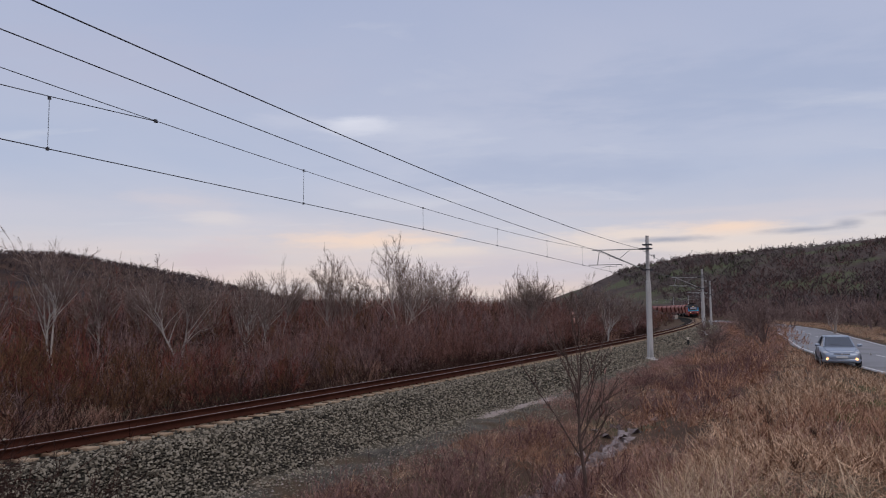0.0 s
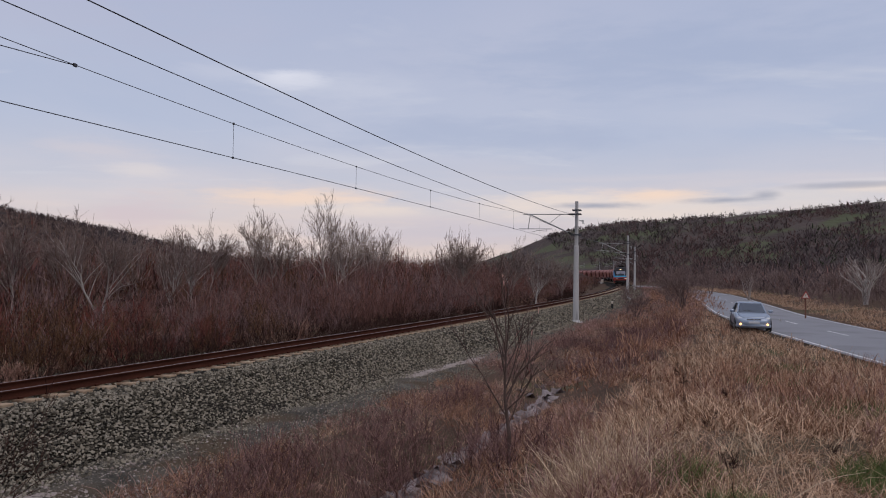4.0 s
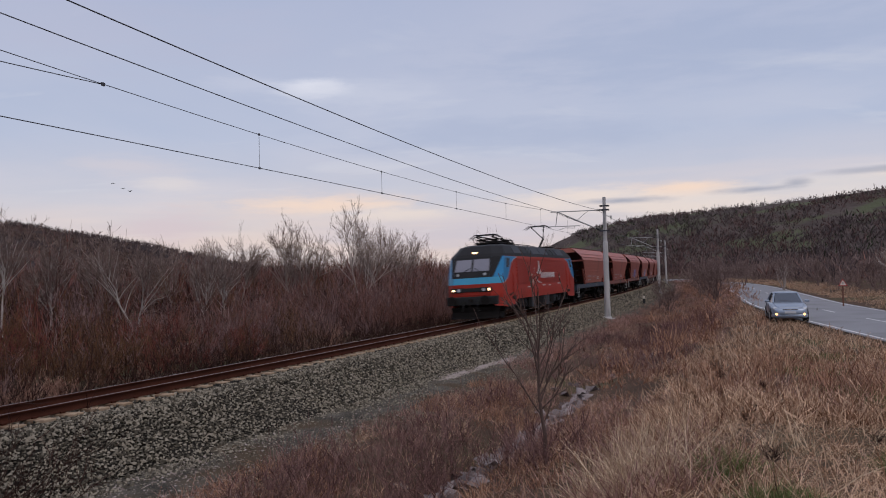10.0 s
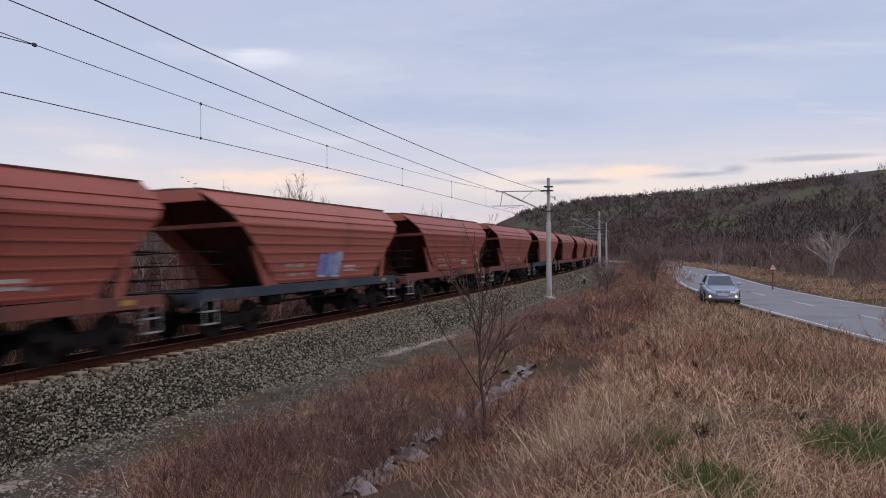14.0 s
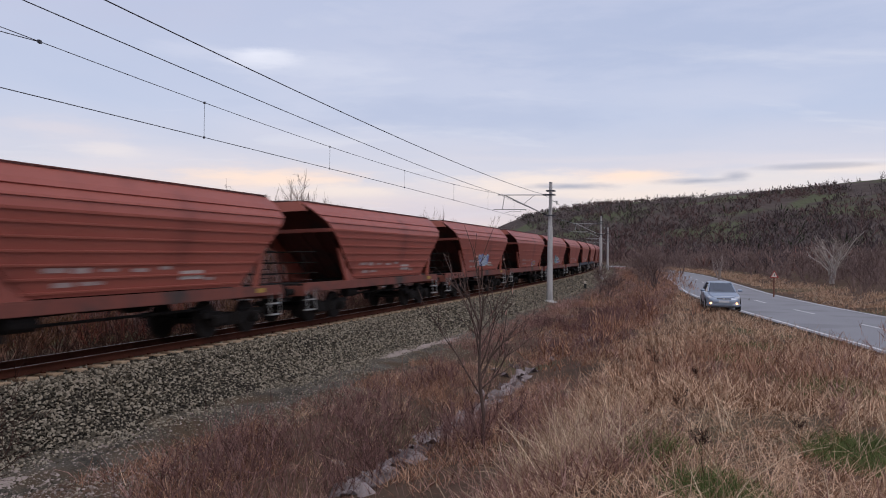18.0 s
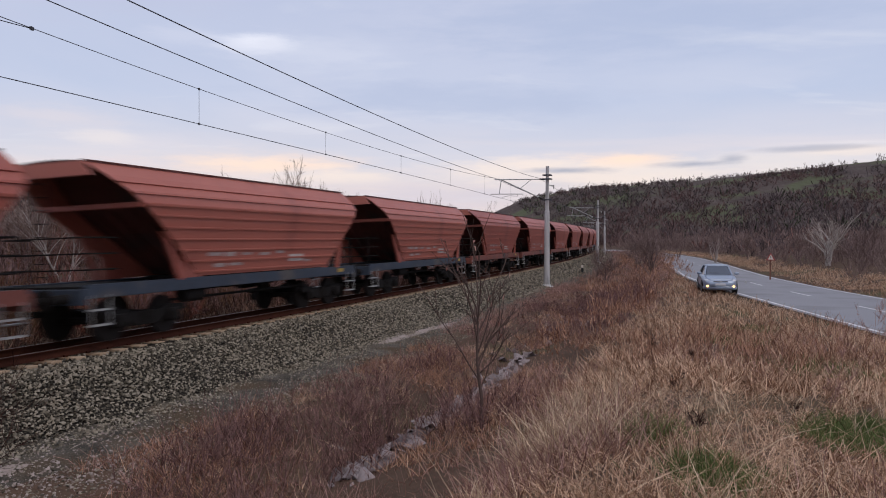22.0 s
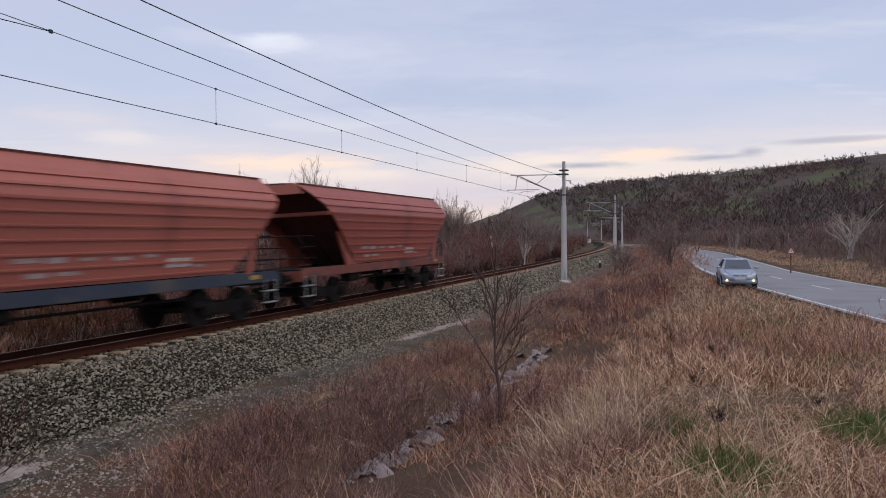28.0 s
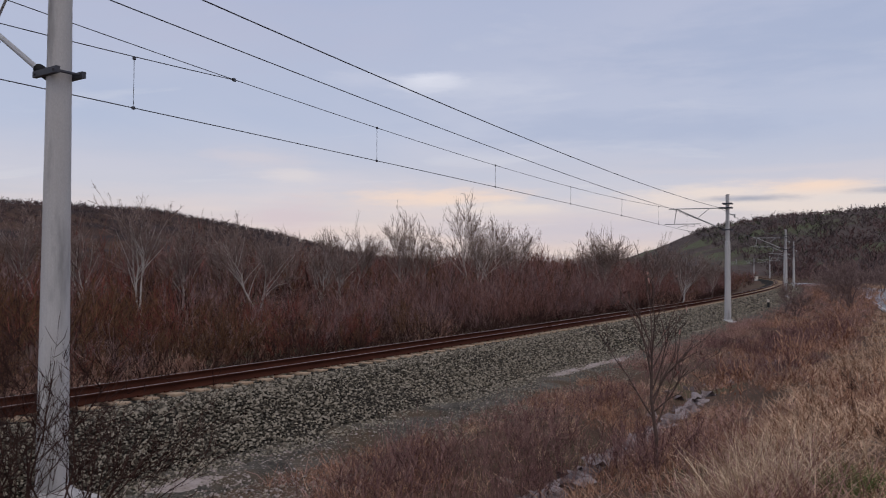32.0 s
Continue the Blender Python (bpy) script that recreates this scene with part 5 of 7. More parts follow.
for i in range(len(MAST_S) - 1):
    a, b = MAST_S[i], MAST_S[i + 1]
    near = i == 1
    mz0, mz1 = (7.28, 6.80) if near else ((7.28, 7.28) if i == 0 else (6.80, 6.80))
    mess = hang(mz0, mz1, 0.62 if near else 0.5, a, b)
    con = wire_part("contact_wire", lambda s: (0.0, contact_z(s)), a, b, 14, 0.0115)
    ms = wire_part("messenger_wire", lambda s: (0.0, mess(s)), a, b, 26, 0.0095)
    zb0, zb1 = (8.14, 6.85) if near else ((8.14, 8.14) if i == 0 else (6.85, 6.85))
    fb = hang(zb0, zb1, 0.36, a, b)
    wire_part("feeder_wire", lambda s: (0.32, fb(s)), a, b, 26, 0.0135)
    za0, za1 = (7.36, 6.76) if near else ((7.36, 7.36) if i == 0 else (6.76, 6.76))
    fa = hang(za0, za1, 0.5, a, b)
    wire_part("earth_wire", lambda s: (-3.0, fa(s)), a, b, 26, 0.0135)
    drops = [4.12, 12.25, 19.7, 27.25, 34.85, 42.5] if near else list(np.linspace(a + 4, b - 4, 6))
    if i <= 4:
        for k, s in enumerate(drops):
            top = min(mess(s), 6.80) if near and k == 0 else mess(s)
            P = np.array([track(s, 0, contact_z(s)), track(s, 0, top)])
            v, f = tubes(P[None], np.full((1, 2), 0.006), 4)
            d = new("dropper", mesh_from("dropper", v, f, M_WIRE))
            d.parent = line
            for p in P:
                part("dropper_clip", box(bmesh.new(), p, (0.05, 0.05, 0.06)), M_WIRE, d)
    if near or i == 0:
        j = a + 6.0 if near else b - 7.0
        e = b if i == 0 else a
        zj = mess(j)
        wire_part("stitch_wire", lambda s: (0.02, 6.78 + (zj - 6.78) * abs((s - e) / (j - e)) ** 1.6), e, j, 8, 0.010)
        c = boxes((track(j, 0.01, zj), (0.05, 0.10, 0.07)))
        part("wire_joint", c, M_WIRE, line)

# ---- road ----
def road_strip(o0, o1, z, mat, name, label, a=0, b=None, parent=None, category="road"):
    q, n = RL[a:b], RN[a:b]
    cols = np.linspace(o0, o1, 5) if abs(o1 - o0) > 2 else np.array([o0, o1])
    V = np.stack([np.c_[q + n * o, np.full(len(q), z + 0.04 * (1 - (o / ROAD_HALF) ** 2))] for o in cols], 1)
    k = len(cols)
    idx = np.arange(len(q) * k).reshape(-1, k)
    F = np.stack([idx[:-1, :-1], idx[:-1, 1:], idx[1:, 1:], idx[1:, :-1]], -1).reshape(-1, 4)
    return stuff(name, V.reshape(-1, 3), F, mat, label, category, "" if parent else "structure", parent)


road = road_strip(-ROAD_HALF, ROAD_HALF, ROAD_Z, M_ASPHALT, "road", "worn grey asphalt country road with white lines")
for o in (-ROAD_HALF + 0.22, ROAD_HALF - 0.32):
    road_strip(o, o + 0.13, ROAD_Z + 0.007, M_LINE, "edge_line", "worn white edge line", parent=road)
for a in range(60, len(RL) - 12, 17):
    road_strip(-0.06, 0.06, ROAD_Z + 0.007, M_LINE, "lane_dash", "", a, a + 7, parent=road)


# ---- parked car ----
M_CAR = material("silver_blue_car_paint", (0.36, 0.41, 0.49), (0.31, 0.36, 0.44), 0.28, 0.4, scale=0.8, fine=60, bump=0.0, stains=(0.33, 0.36, 0.41), stain_scale=1.0, stain_at=(0.6, 0.8))
M_CAR_GLASS = material("dark_car_glass", (0.05, 0.06, 0.08), (0.065, 0.075, 0.095), 0.06, 0.0, scale=0.6, bump=0, spec=0.8)
M_PLATE = material("number_plate", (0.65, 0.65, 0.66), (0.6, 0.6, 0.6), 0.4, bump=0)
M_HEAD = glowing("dipped_headlamp", (1.0, 0.42, 0.14), 4.0)


def loft(sections, n=20, power=0.55):
    """sections: (y, half width, z bottom, z top). Rounded boxes joined along y."""
    bm = bmesh.new()
    rings = []
    for y, hw, z0, z1 in sections:
        ring = []
        for i in range(n):
            a = 2 * math.pi * (i + 0.5) / n
            ca, sa = math.cos(a), math.sin(a)
            ring.append(bm.verts.new((hw * math.copysign(abs(ca) ** power, ca), y, (z0 + z1) / 2 + (z1 - z0) / 2 * math.copysign(abs(sa) ** power, sa))))
        rings.append(ring)
    for a, b in zip(rings[:-1], rings[1:]):
        for i in range(n):
            bm.faces.new((a[i], a[(i + 1) % n], b[(i + 1) % n], b[i]))
    bm.faces.new(rings[0])
    bm.faces.new(rings[-1])
    bmesh.ops.recalc_face_normals(bm, faces=bm.faces)
    return bm


def glasshouse(sections):
    """Cabin rings: (y, half width and height at the belt, half width and height at the roof)."""
    bm = bmesh.new()
    rings = []
    for y, wb, zb, wt, zt in sections:
        pts = [(-wb, zb), (-(wb * 0.35 + wt * 0.65), zb + (zt - zb) * 0.72), (-wt * 0.93, zb + (zt - zb) * 0.94), (-wt * 0.6, zt), (wt * 0.6, zt), (wt * 0.93, zb + (zt - zb) * 0.94), (wb * 0.35 + wt * 0.65, zb + (zt - zb) * 0.72), (wb, zb)]
        rings.append([bm.verts.new((x, y, z)) for x, z in pts])
    for a, b in zip(rings[:-1], rings[1:]):
        for i in range(7):
            bm.faces.new((a[i], a[i + 1], b[i + 1], b[i]))
    bm.faces.new(rings[0])
    bm.faces.new(rings[-1])
    bmesh.ops.recalc_face_normals(bm, faces=bm.faces)
    return bm


def build_car():
    c = empty("car", pose(15.95, 40.2, ROAD_Z + 0.01, 0, 0, 180 - 16), "silver-blue hatchback parked half on the verge, lower lamps lit", "car")
    # local y forward
    body = part("body", loft([(-2.08, 0.66, 0.42, 0.86), (-1.95, 0.80, 0.30, 0.98), (-1.4, 0.87, 0.24, 1.0), (-0.4, 0.885, 0.22, 0.98), (0.6, 0.885, 0.22, 0.97), (1.0, 0.88, 0.22, 0.95), (1.5, 0.86, 0.22, 0.87), (1.85, 0.80, 0.24, 0.78), (2.02, 0.72, 0.28, 0.70), (2.12, 0.55, 0.34, 0.60)], 28, 0.42), M_CAR, c, "silver-blue body", smooth=True)
    part("cabin", glasshouse([(1.12, 0.70, 0.90, 0.66, 0.93), (0.25, 0.775, 0.93, 0.575, 1.40), (-0.45, 0.78, 0.94, 0.59, 1.445), (-1.25, 0.76, 0.95, 0.57, 1.37), (-1.9, 0.66, 0.95, 0.58, 0.99)]), M_CAR_GLASS, c, "sky-reflecting glasshouse")
    part("roof_panel", loft([(-1.35, 0.48, 1.33, 1.375), (-0.5, 0.56, 1.425, 1.475), (0.18, 0.53, 1.385, 1.43)]), M_CAR, c, smooth=True)
    part("bonnet", loft([(0.98, 0.70, 0.90, 0.965), (1.45, 0.70, 0.83, 0.905), (1.85, 0.62, 0.74, 0.805), (1.98, 0.5, 0.70, 0.745)], 20, 0.4), M_CAR, c, "pale sky-lit bonnet", smooth=True)
    part("dashboard", boxes(((0, 0.78, 0.955), (1.2, 0.3, 0.06), 0.02)), M_BLACK, c)
    for sx in (-1, 1):
        part("front_pillar", rods(0.034, ((sx * 0.69, 1.04, 0.95), (sx * 0.56, 0.22, 1.40))), M_CAR, c)
        part("door_pillar", rods(0.03, ((sx * 0.785, -0.45, 0.95), (sx * 0.62, -0.45, 1.40))), M_BLACK, c)
        part("rear_pillar", rods(0.06, ((sx * 0.73, -1.55, 0.97), (sx * 0.58, -1.2, 1.36))), M_CAR, c)
        part("roof_rail", rods(0.028, ((sx * 0.57, 0.2, 1.405), (sx * 0.585, -0.5, 1.44)), ((sx * 0.585, -0.5, 1.44), (sx * 0.57, -1.25, 1.365))), M_CAR, c)
        part("wing_mirror", loft([(0.62, 0.05, 0.98, 1.04), (0.68, 0.12, 0.95, 1.09), (0.78, 0.10, 0.96, 1.08)], 12), M_CAR, c, smooth=True).location = (sx * 0.95, 0.0, 0.0)
        hl = part("headlight", loft([(1.55, 0.15, 0.66, 0.80), (1.82, 0.19, 0.60, 0.765), (1.99, 0.12, 0.60, 0.70)], 14), M_LAMP_OFF, c, "clear headlight", smooth=True)
        hl.location = (sx * 0.62, 0.0, 0.0)
        part("lamp_lens", rod(bmesh.new(), (sx * 0.62, 1.95, 0.655), (sx * 0.62, 2.01, 0.65), 0.055, None, 12), M_STEEL, hl)
        part("lit_lamp", rod(bmesh.new(), (sx * 0.64, 1.98, 0.40), (sx * 0.64, 2.10, 0.40), 0.055, None, 14), M_HEAD, c, "warm glowing lamp")
        part("door_seam", boxes(((sx * 0.882, 0.55, 0.6), (0.012, 0.015, 0.6)), ((sx * 0.882, -0.55, 0.6), (0.012, 0.015, 0.6)), ((sx * 0.888, -0.3, 0.82), (0.014, 0.16, 0.03))), M_BLACK, c)
        for y in (-1.32, 1.32):
            part("wheel_arch", rod(bmesh.new(), (sx * 0.80, y, 0.32), (sx * 0.884, y, 0.32), 0.365, None, 24), M_BLACK, c)
            w = part("wheel", rod(bmesh.new(), (sx * 0.66, y, 0.31), (sx * 0.895, y, 0.31), 0.315, None, 24), M_BLACK, c, "black tyre")
            r = bmesh.new()
            rod(r, (sx * 0.87, y, 0.31), (sx * 0.902, y, 0.31), 0.2, 0.18, 16)
            part("rim", r, M_STEEL, w, "grey alloy rim")
        part("tail_lamp", boxes(((sx * 0.66, -2.0, 0.80), (0.22, 0.10, 0.16), 0.03)), M_WAGON, c)
        part("sill", boxes(((sx * 0.87, 0, 0.23), (0.05, 2.0, 0.12))), M_BLACK, c)
        part("wiper", rods(0.010, ((sx * 0.1 - 0.2, 1.06, 0.95), (sx * 0.1 + 0.3, 0.86, 1.07)), sides=5), M_BLACK, c)
    part("grille", boxes(((0, 2.075, 0.63), (0.70, 0.06, 0.075), 0.02)), M_BLACK, c)
    part("grille_bar", boxes(((0, 2.11, 0.635), (0.60, 0.02, 0.018)), ((0, 2.115, 0.635), (0.09, 0.02, 0.09), 0.015)), M_STEEL, c, "chrome bar")
    part("lower_intake", boxes(((0, 2.075, 0.38), (0.95, 0.08, 0.11), 0.03)), M_BLACK, c, "dark lower air intake")
    part("number_plate", boxes(((0, 2.125, 0.50), (0.52, 0.02, 0.11), 0.0)), M_PLATE, c)
    part("front_bumper", loft([(1.72, 0.86, 0.20, 0.42), (1.95, 0.79, 0.20, 0.44), (2.12, 0.60, 0.24, 0.42)], 24, 0.42), M_CAR, c, smooth=True)


build_car()

# ---- warning sign, marker posts, relay box ----
M_SIGN_RED = material("sign_red", (0.45, 0.05, 0.04), (0.35, 0.05, 0.04), 0.5, bump=0)
M_SIGN_WHITE = material("sign_white", (0.70, 0.62, 0.52), (0.6, 0.52, 0.44), 0.5, bump=0)
M_POST = material("rusty_post", (0.22, 0.10, 0.07), (0.16, 0.08, 0.06), 0.8, bump=0.1)


def ground_at(x, y):
    return float(ground_z(np.array([x]), np.array([y]))[0])


def build_sign(x, y):
    z = ground_at(x, y)
    s = empty("road_sign", pose(x, y, z, 0, 0, -12), "triangular red-bordered warning sign on a rusty post", "road sign")
    part("post", rod(bmesh.new(), (0, 0, -0.1), (0, 0, 1.75), 0.05, None, 10), M_POST, s)

    def tri(r, y0, t):
        return [(-r, y0, 1.62 - r * 0.577), (r, y0, 1.62 - r * 0.577), (0, y0, 1.62 + r * 1.155)]
    plate = poly_part("plate", tri(0.30, -0.07, 0), M_SIGN_RED, s, "red triangular border", 0.015, (0, -1, 0))
    poly_part("sign_face", tri(0.21, -0.088, 0), M_SIGN_WHITE, plate, "", 0.006, (0, -1, 0))
    part("pictogram", boxes(((0, -0.098, 1.66), (0.04, 0.008, 0.14))), M_BLACK, plate)


build_sign(24.4, 51.8)
px, py = 15.43, 72.62
pm = empty("track_marker", pose(px, py, ground_at(px, py)), "small black and white marker post beside the ballast", "marker post")
part("post", boxes(((0, 0, 0.3), (0.2, 0.14, 0.62), 0.02)), M_BLACK, pm, "black lower part")
part("post_top", boxes(((0, 0, 0.72), (0.2, 0.14, 0.24), 0.02)), M_SIGN_WHITE, pm, "white painted top")
bx = track(262.0, 3.4)
rb = empty("relay_box", pose(bx[0], bx[1], -0.6), "small white lineside cabinet on a plinth beside the track", "cabinet")
part("body", boxes(((0, 0, 0.75), (1.3, 0.7, 1.1), 0.03)), M_SIGN_WHITE, rb)
part("plinth", boxes(((0, 0, 0.02), (1.5, 0.9, 0.4), 0.02)), M_CONCRETE, rb)


# ---- three birds crossing the sky ----
M_BIRD = material("dark_feathers", (0.03, 0.028, 0.03), (0.05, 0.046, 0.046), 0.8, scale=4, fine=20, bump=0)
BIRDS = []


def build_bird(span, beat):
    """A small dark bird, local y ahead, with the wings held at one point of the beat."""
    b = empty("bird", pose(0, 0, 0), "small dark bird flying over the thicket", "bird", "birds in the sky")
    part("body", loft([(-0.26, 0.02, -0.01, 0.01), (-0.16, 0.035, -0.03, 0.03), (0.03, 0.06, -0.055, 0.055), (0.16, 0.045, -0.04, 0.045), (0.23, 0.012, -0.012, 0.018)], 10), M_BIRD, b, smooth=True)
    for sx in (-1, 1):
        pts = [(sx * 0.03, 0.12, 0.02), (sx * span * 0.3, 0.14, 0.03 + beat * 0.10), (sx * span * 0.5, -0.03, 0.03 + beat * 0.18), (sx * span * 0.28, -0.09, 0.03 + beat * 0.08), (sx * 0.03, -0.11, 0.02)]
        poly_part("wing", pts, M_BIRD, b, "", 0.02, (0, 0, 1))
    return b


for k, (off, beat) in enumerate((((1.2, 0.0, -0.6), 0.9), ((-0.9, -1.0, 0.6), -0.7), ((-0.5, 1.2, 0.0), 0.4))):
    BIRDS.append((build_bird(0.8, beat), off))


def bird_pose(t, off):
    """Level flight away to the far side, slowly sinking."""
    q = t - 9.0
    return pose(-56.5 + 1.92 * q + off[0], 100.0 + 9.2 * q + off[1], 16.9 - 0.12 * q + off[2], 0, 0, -12)


# ---- vegetation ----
M_MAUVE_TWIG = material("mauve_grey_twig", (0.13, 0.076, 0.071), (0.33, 0.215, 0.195), 0.9, scale=0.33, fine=3, bump=0, island=0.45, big=0.75)
M_OCHRE_TWIG = material("ochre_twig", (0.085, 0.042, 0.024), (0.21, 0.112, 0.06), 0.9, scale=0.33, fine=3, bump=0, island=0.4, big=0.75)
M_RED_TWIG = material("dark_red_twig", (0.11, 0.032, 0.026), (0.27, 0.092, 0.07), 0.9, scale=0.33, fine=3, bump=0, island=0.45, big=0.75)
M_DITCH_TWIG = material("mauve_ditch_twig", (0.09, 0.044, 0.04), (0.30, 0.175, 0.155), 0.9, scale=0.9, fine=5, bump=0, island=0.6, big=0.7)
M_PINK_STEM = material("pinkish_dead_stem", (0.22, 0.105, 0.075), (0.50, 0.31, 0.23), 0.9, scale=0.8, fine=5, bump=0, island=0.6, big=0.7)


def unit(v):
    return v / (np.linalg.norm(v, axis=-1, keepdims=True) + 1e-9)


def shoots(P0, D, length, k, curve=0.15, up=0.2, wob=0.05):
    """Curved shoots from P0 (n, 3) along D; returns (n, k, 3)."""
    n = len(P0)
    t = np.linspace(0, 1, k)
    bend = RNG.normal(0, curve, (n, 3))
    bend[:, 2] += up
    P = P0[:, None] + length[:, None, None] * (unit(D)[:, None] * t[None, :, None] + bend[:, None] * (t ** 2)[None, :, None])
    return P + RNG.normal(0, wob, P.shape) * (length[:, None, None] * t[None, :, None]) * 0.5


def along(P, q):
    """Points at the share q of polylines P (n, k, 3), and the direction there."""
    n, k, _ = P.shape
    f = np.clip(q, 0, 0.999) * (k - 1)
    i = f.astype(int)
    r = (f - i)[:, None]
    a, b = P[np.arange(n), i], P[np.arange(n), i + 1]
    return a + (b - a) * r, unit(b - a)


def taper(n, k, r0, r1):
    t = np.linspace(0, 1, k)[None]
    return np.broadcast_to(np.asarray(r0)[..., None], (n, 1)) * (1 - t) + np.broadcast_to(np.asarray(r1)[..., None], (n, 1)) * t


def bushes(xy, height, stems=9, twigs=7, thick=0.016, spread=0.28, sides=3, sub=0, tw=1.0, k=4, dome=0.35, high=0.25, apart=False):
    """Many-stemmed leafless bushes at xy (n, 2); dome shortens the outer stems, high is where twigs begin."""
    n = len(xy)
    z = ground_z(xy[:, 0], xy[:, 1])
    base = np.repeat(np.c_[xy, z - 0.05], stems, 0)
    base[:, :2] += RNG.normal(0, 0.22, (n * stems, 2))
    hh = np.repeat(height, stems) * RNG.uniform(0.55, 1.08, n * stems)
    D = RNG.normal(0, spread, (n * stems, 3))
    D[:, 2] = 1
    hh /= np.sqrt(1 + dome * (D[:, 0] ** 2 + D[:, 1] ** 2))
    P = shoots(base, D, hh, k, 0.12, 0.05)
    out = [tubes(P, taper(len(P), k, np.full(len(P), thick) * hh / 3.5, np.full(len(P), 0.003)), sides)]
    Q = np.repeat(P, twigs, 0)
    q0, d0 = along(Q, RNG.uniform(high, 0.97, len(Q)))
    D2 = d0 + RNG.normal(0, 0.5, d0.shape)
    D2[:, 2] += 0.3
    kt = 2 if tw > 1.5 else 3
    T = shoots(q0, D2, np.repeat(hh, twigs) * RNG.uniform(0.14, 0.34, len(Q)), kt, 0.1, 0.15)
    out.append(tubes(T, taper(len(T), kt, np.full(len(T), 0.007 * tw), np.full(len(T), 0.0025 * tw)), 2))
    if sub:
        Q = np.repeat(T, sub, 0)
        q0, d0 = along(Q, RNG.uniform(0.2, 0.9, len(Q)))
        T2 = shoots(q0, d0 + RNG.normal(0, 0.6, d0.shape), RNG.uniform(0.15, 0.4, len(Q)), 2)
        out.append(tubes(T2, taper(len(T2), 2, np.full(len(T2), 0.004 * tw), np.full(len(T2), 0.002 * tw)), 2))
    return (out[0], join(*out[1:])) if apart else join(*out)


def spots(n, s0, s1, d0, d1):
    p = track(RNG.uniform(s0, s1, n), RNG.uniform(d0, d1, n))
    return p[:, :2]


def hgt(xy, lo, hi):
    k = 0.5 + 0.75 * fbm(xy[:, 0], xy[:, 1], 8, 2, 6)
    return lo + (hi - lo) * np.clip(k + RNG.normal(0, 0.12, len(xy)), 0, 1.15)


# thicket on the far side of the line: low rounded shrubs in front, taller ones behind
edge = spots(1300, -20, 120, 4.9, 7.0)
edge = edge[fbm(edge[:, 0], edge[:, 1], 7, 3, 71) > 0.22 - 0.5 * step01(8, -4, edge[:, 1] - 14)]
dim = spots(420, -20, 110, 4.6, 6.6)


def left_end(xy):
    """1 towards the near end of the thicket, where brown willow takes over."""
    return step01(-14, -32, np.degrees(np.arctan2(xy[:, 0], xy[:, 1])))


# places, height range, then stems, twigs, stem radius, spread, twigs on twigs, twig width
LAYERS = (
    (np.concatenate([spots(430, -24, 62, 6.0, 10), spots(220, 62, 135, 6.0, 11)]), 1.2, 2.7, (11, 7, 0.015, 0.46, 2, 1.35), "behind the track"),
    (np.concatenate([spots(620, -26, 66, 10, 22), spots(330, 66, 135, 11, 26)]), 1.9, 3.5, (11, 7, 0.016, 0.46, 1, 1.9), "behind the track"),
    (np.concatenate([spots(1200, -60, 170, 22, 58), spots(600, 135, 330, 6, 58)]), 2.3, 4.0, (9, 7, 0.024, 0.45, 0, 3.6), "further back"),
    (spots(1400, -140, 420, 56, 170), 2.4, 4.2, (8, 7, 0.03, 0.45, 0, 7.0), "across the flat"),
)
KINDS = ((M_BROWN_TWIG, 0.32, "red-brown leafless thicket"), (M_MAUVE_TWIG, 0.36, "mauve-grey leafless thicket"), (M_DARK_TWIG, 0.08, "dark leafless thicket"), (M_RED_TWIG, 0.10, "dark red osier thicket"), (M_OCHRE_TWIG, 0.14, "ochre willow scrub in the thicket"))
for xy, lo, hi, (st, tg, th, sp, sb, tw), where in LAYERS:
    xy = xy[np.degrees(np.arctan2(xy[:, 0], xy[:, 1])) > -50]
    le, bare = left_end(xy), []
    h = hgt(xy, lo, hi) * (1 + 0.22 * le) * (1 + np.interp(np.hypot(xy[:, 0], xy[:, 1]), [50, 80, 120, 190, 400], [0, 0.2, 0.65, 1.15, 2.0]) * step01(20, 46, nearest(xy[:, 0], xy[:, 1])[1])) * (1 + 0.34 * fbm(xy[:, 0], xy[:, 1], 26, 2, 9))
    tint = fbm(xy[:, 0], xy[:, 1], 16, 2, 8) + RNG.normal(0, 0.36, len(xy)) + 0.22 * le
    lot = np.digitize(tint, np.quantile(tint, np.cumsum([k[1] for k in KINDS])[:-1]))
    for j, (mat, _, lab) in enumerate(KINDS):
        m = lot == j
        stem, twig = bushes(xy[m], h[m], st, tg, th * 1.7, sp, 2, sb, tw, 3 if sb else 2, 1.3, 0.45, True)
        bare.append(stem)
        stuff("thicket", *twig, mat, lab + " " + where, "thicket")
    # all stems get the dark colour, painting shade low inside the thicket
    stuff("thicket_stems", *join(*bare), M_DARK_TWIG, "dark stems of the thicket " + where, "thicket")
v, f = bushes(edge, hgt(edge, 0.7, 1.7), 7, 4, 0.02, 0.5, 2, 0, 1.2)
stuff("edge_brush", v, f, M_PINK_STEM, "pinkish dry brush along the far track edge", "brush")


# low brush in the dark colour paints shade along the thicket's base
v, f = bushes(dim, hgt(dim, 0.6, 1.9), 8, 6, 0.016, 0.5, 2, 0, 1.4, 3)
stuff("edge_brush", v, f, M_DARK_TWIG, "low brush darkened as shade under the thicket edge", "brush")


SHRUBS = ((-12.07, 28.94, 1.15), (-12.74, 27.1, 0.8), (-12.61, 24.08, 1.0), (-11.48, 30.17, 0.7), (-12.98, 21.84, 0.9), (-10.2, 35.85, 0.7), (-9.55, 43.12, 0.8), (-6.6, 51.52, 0.9))


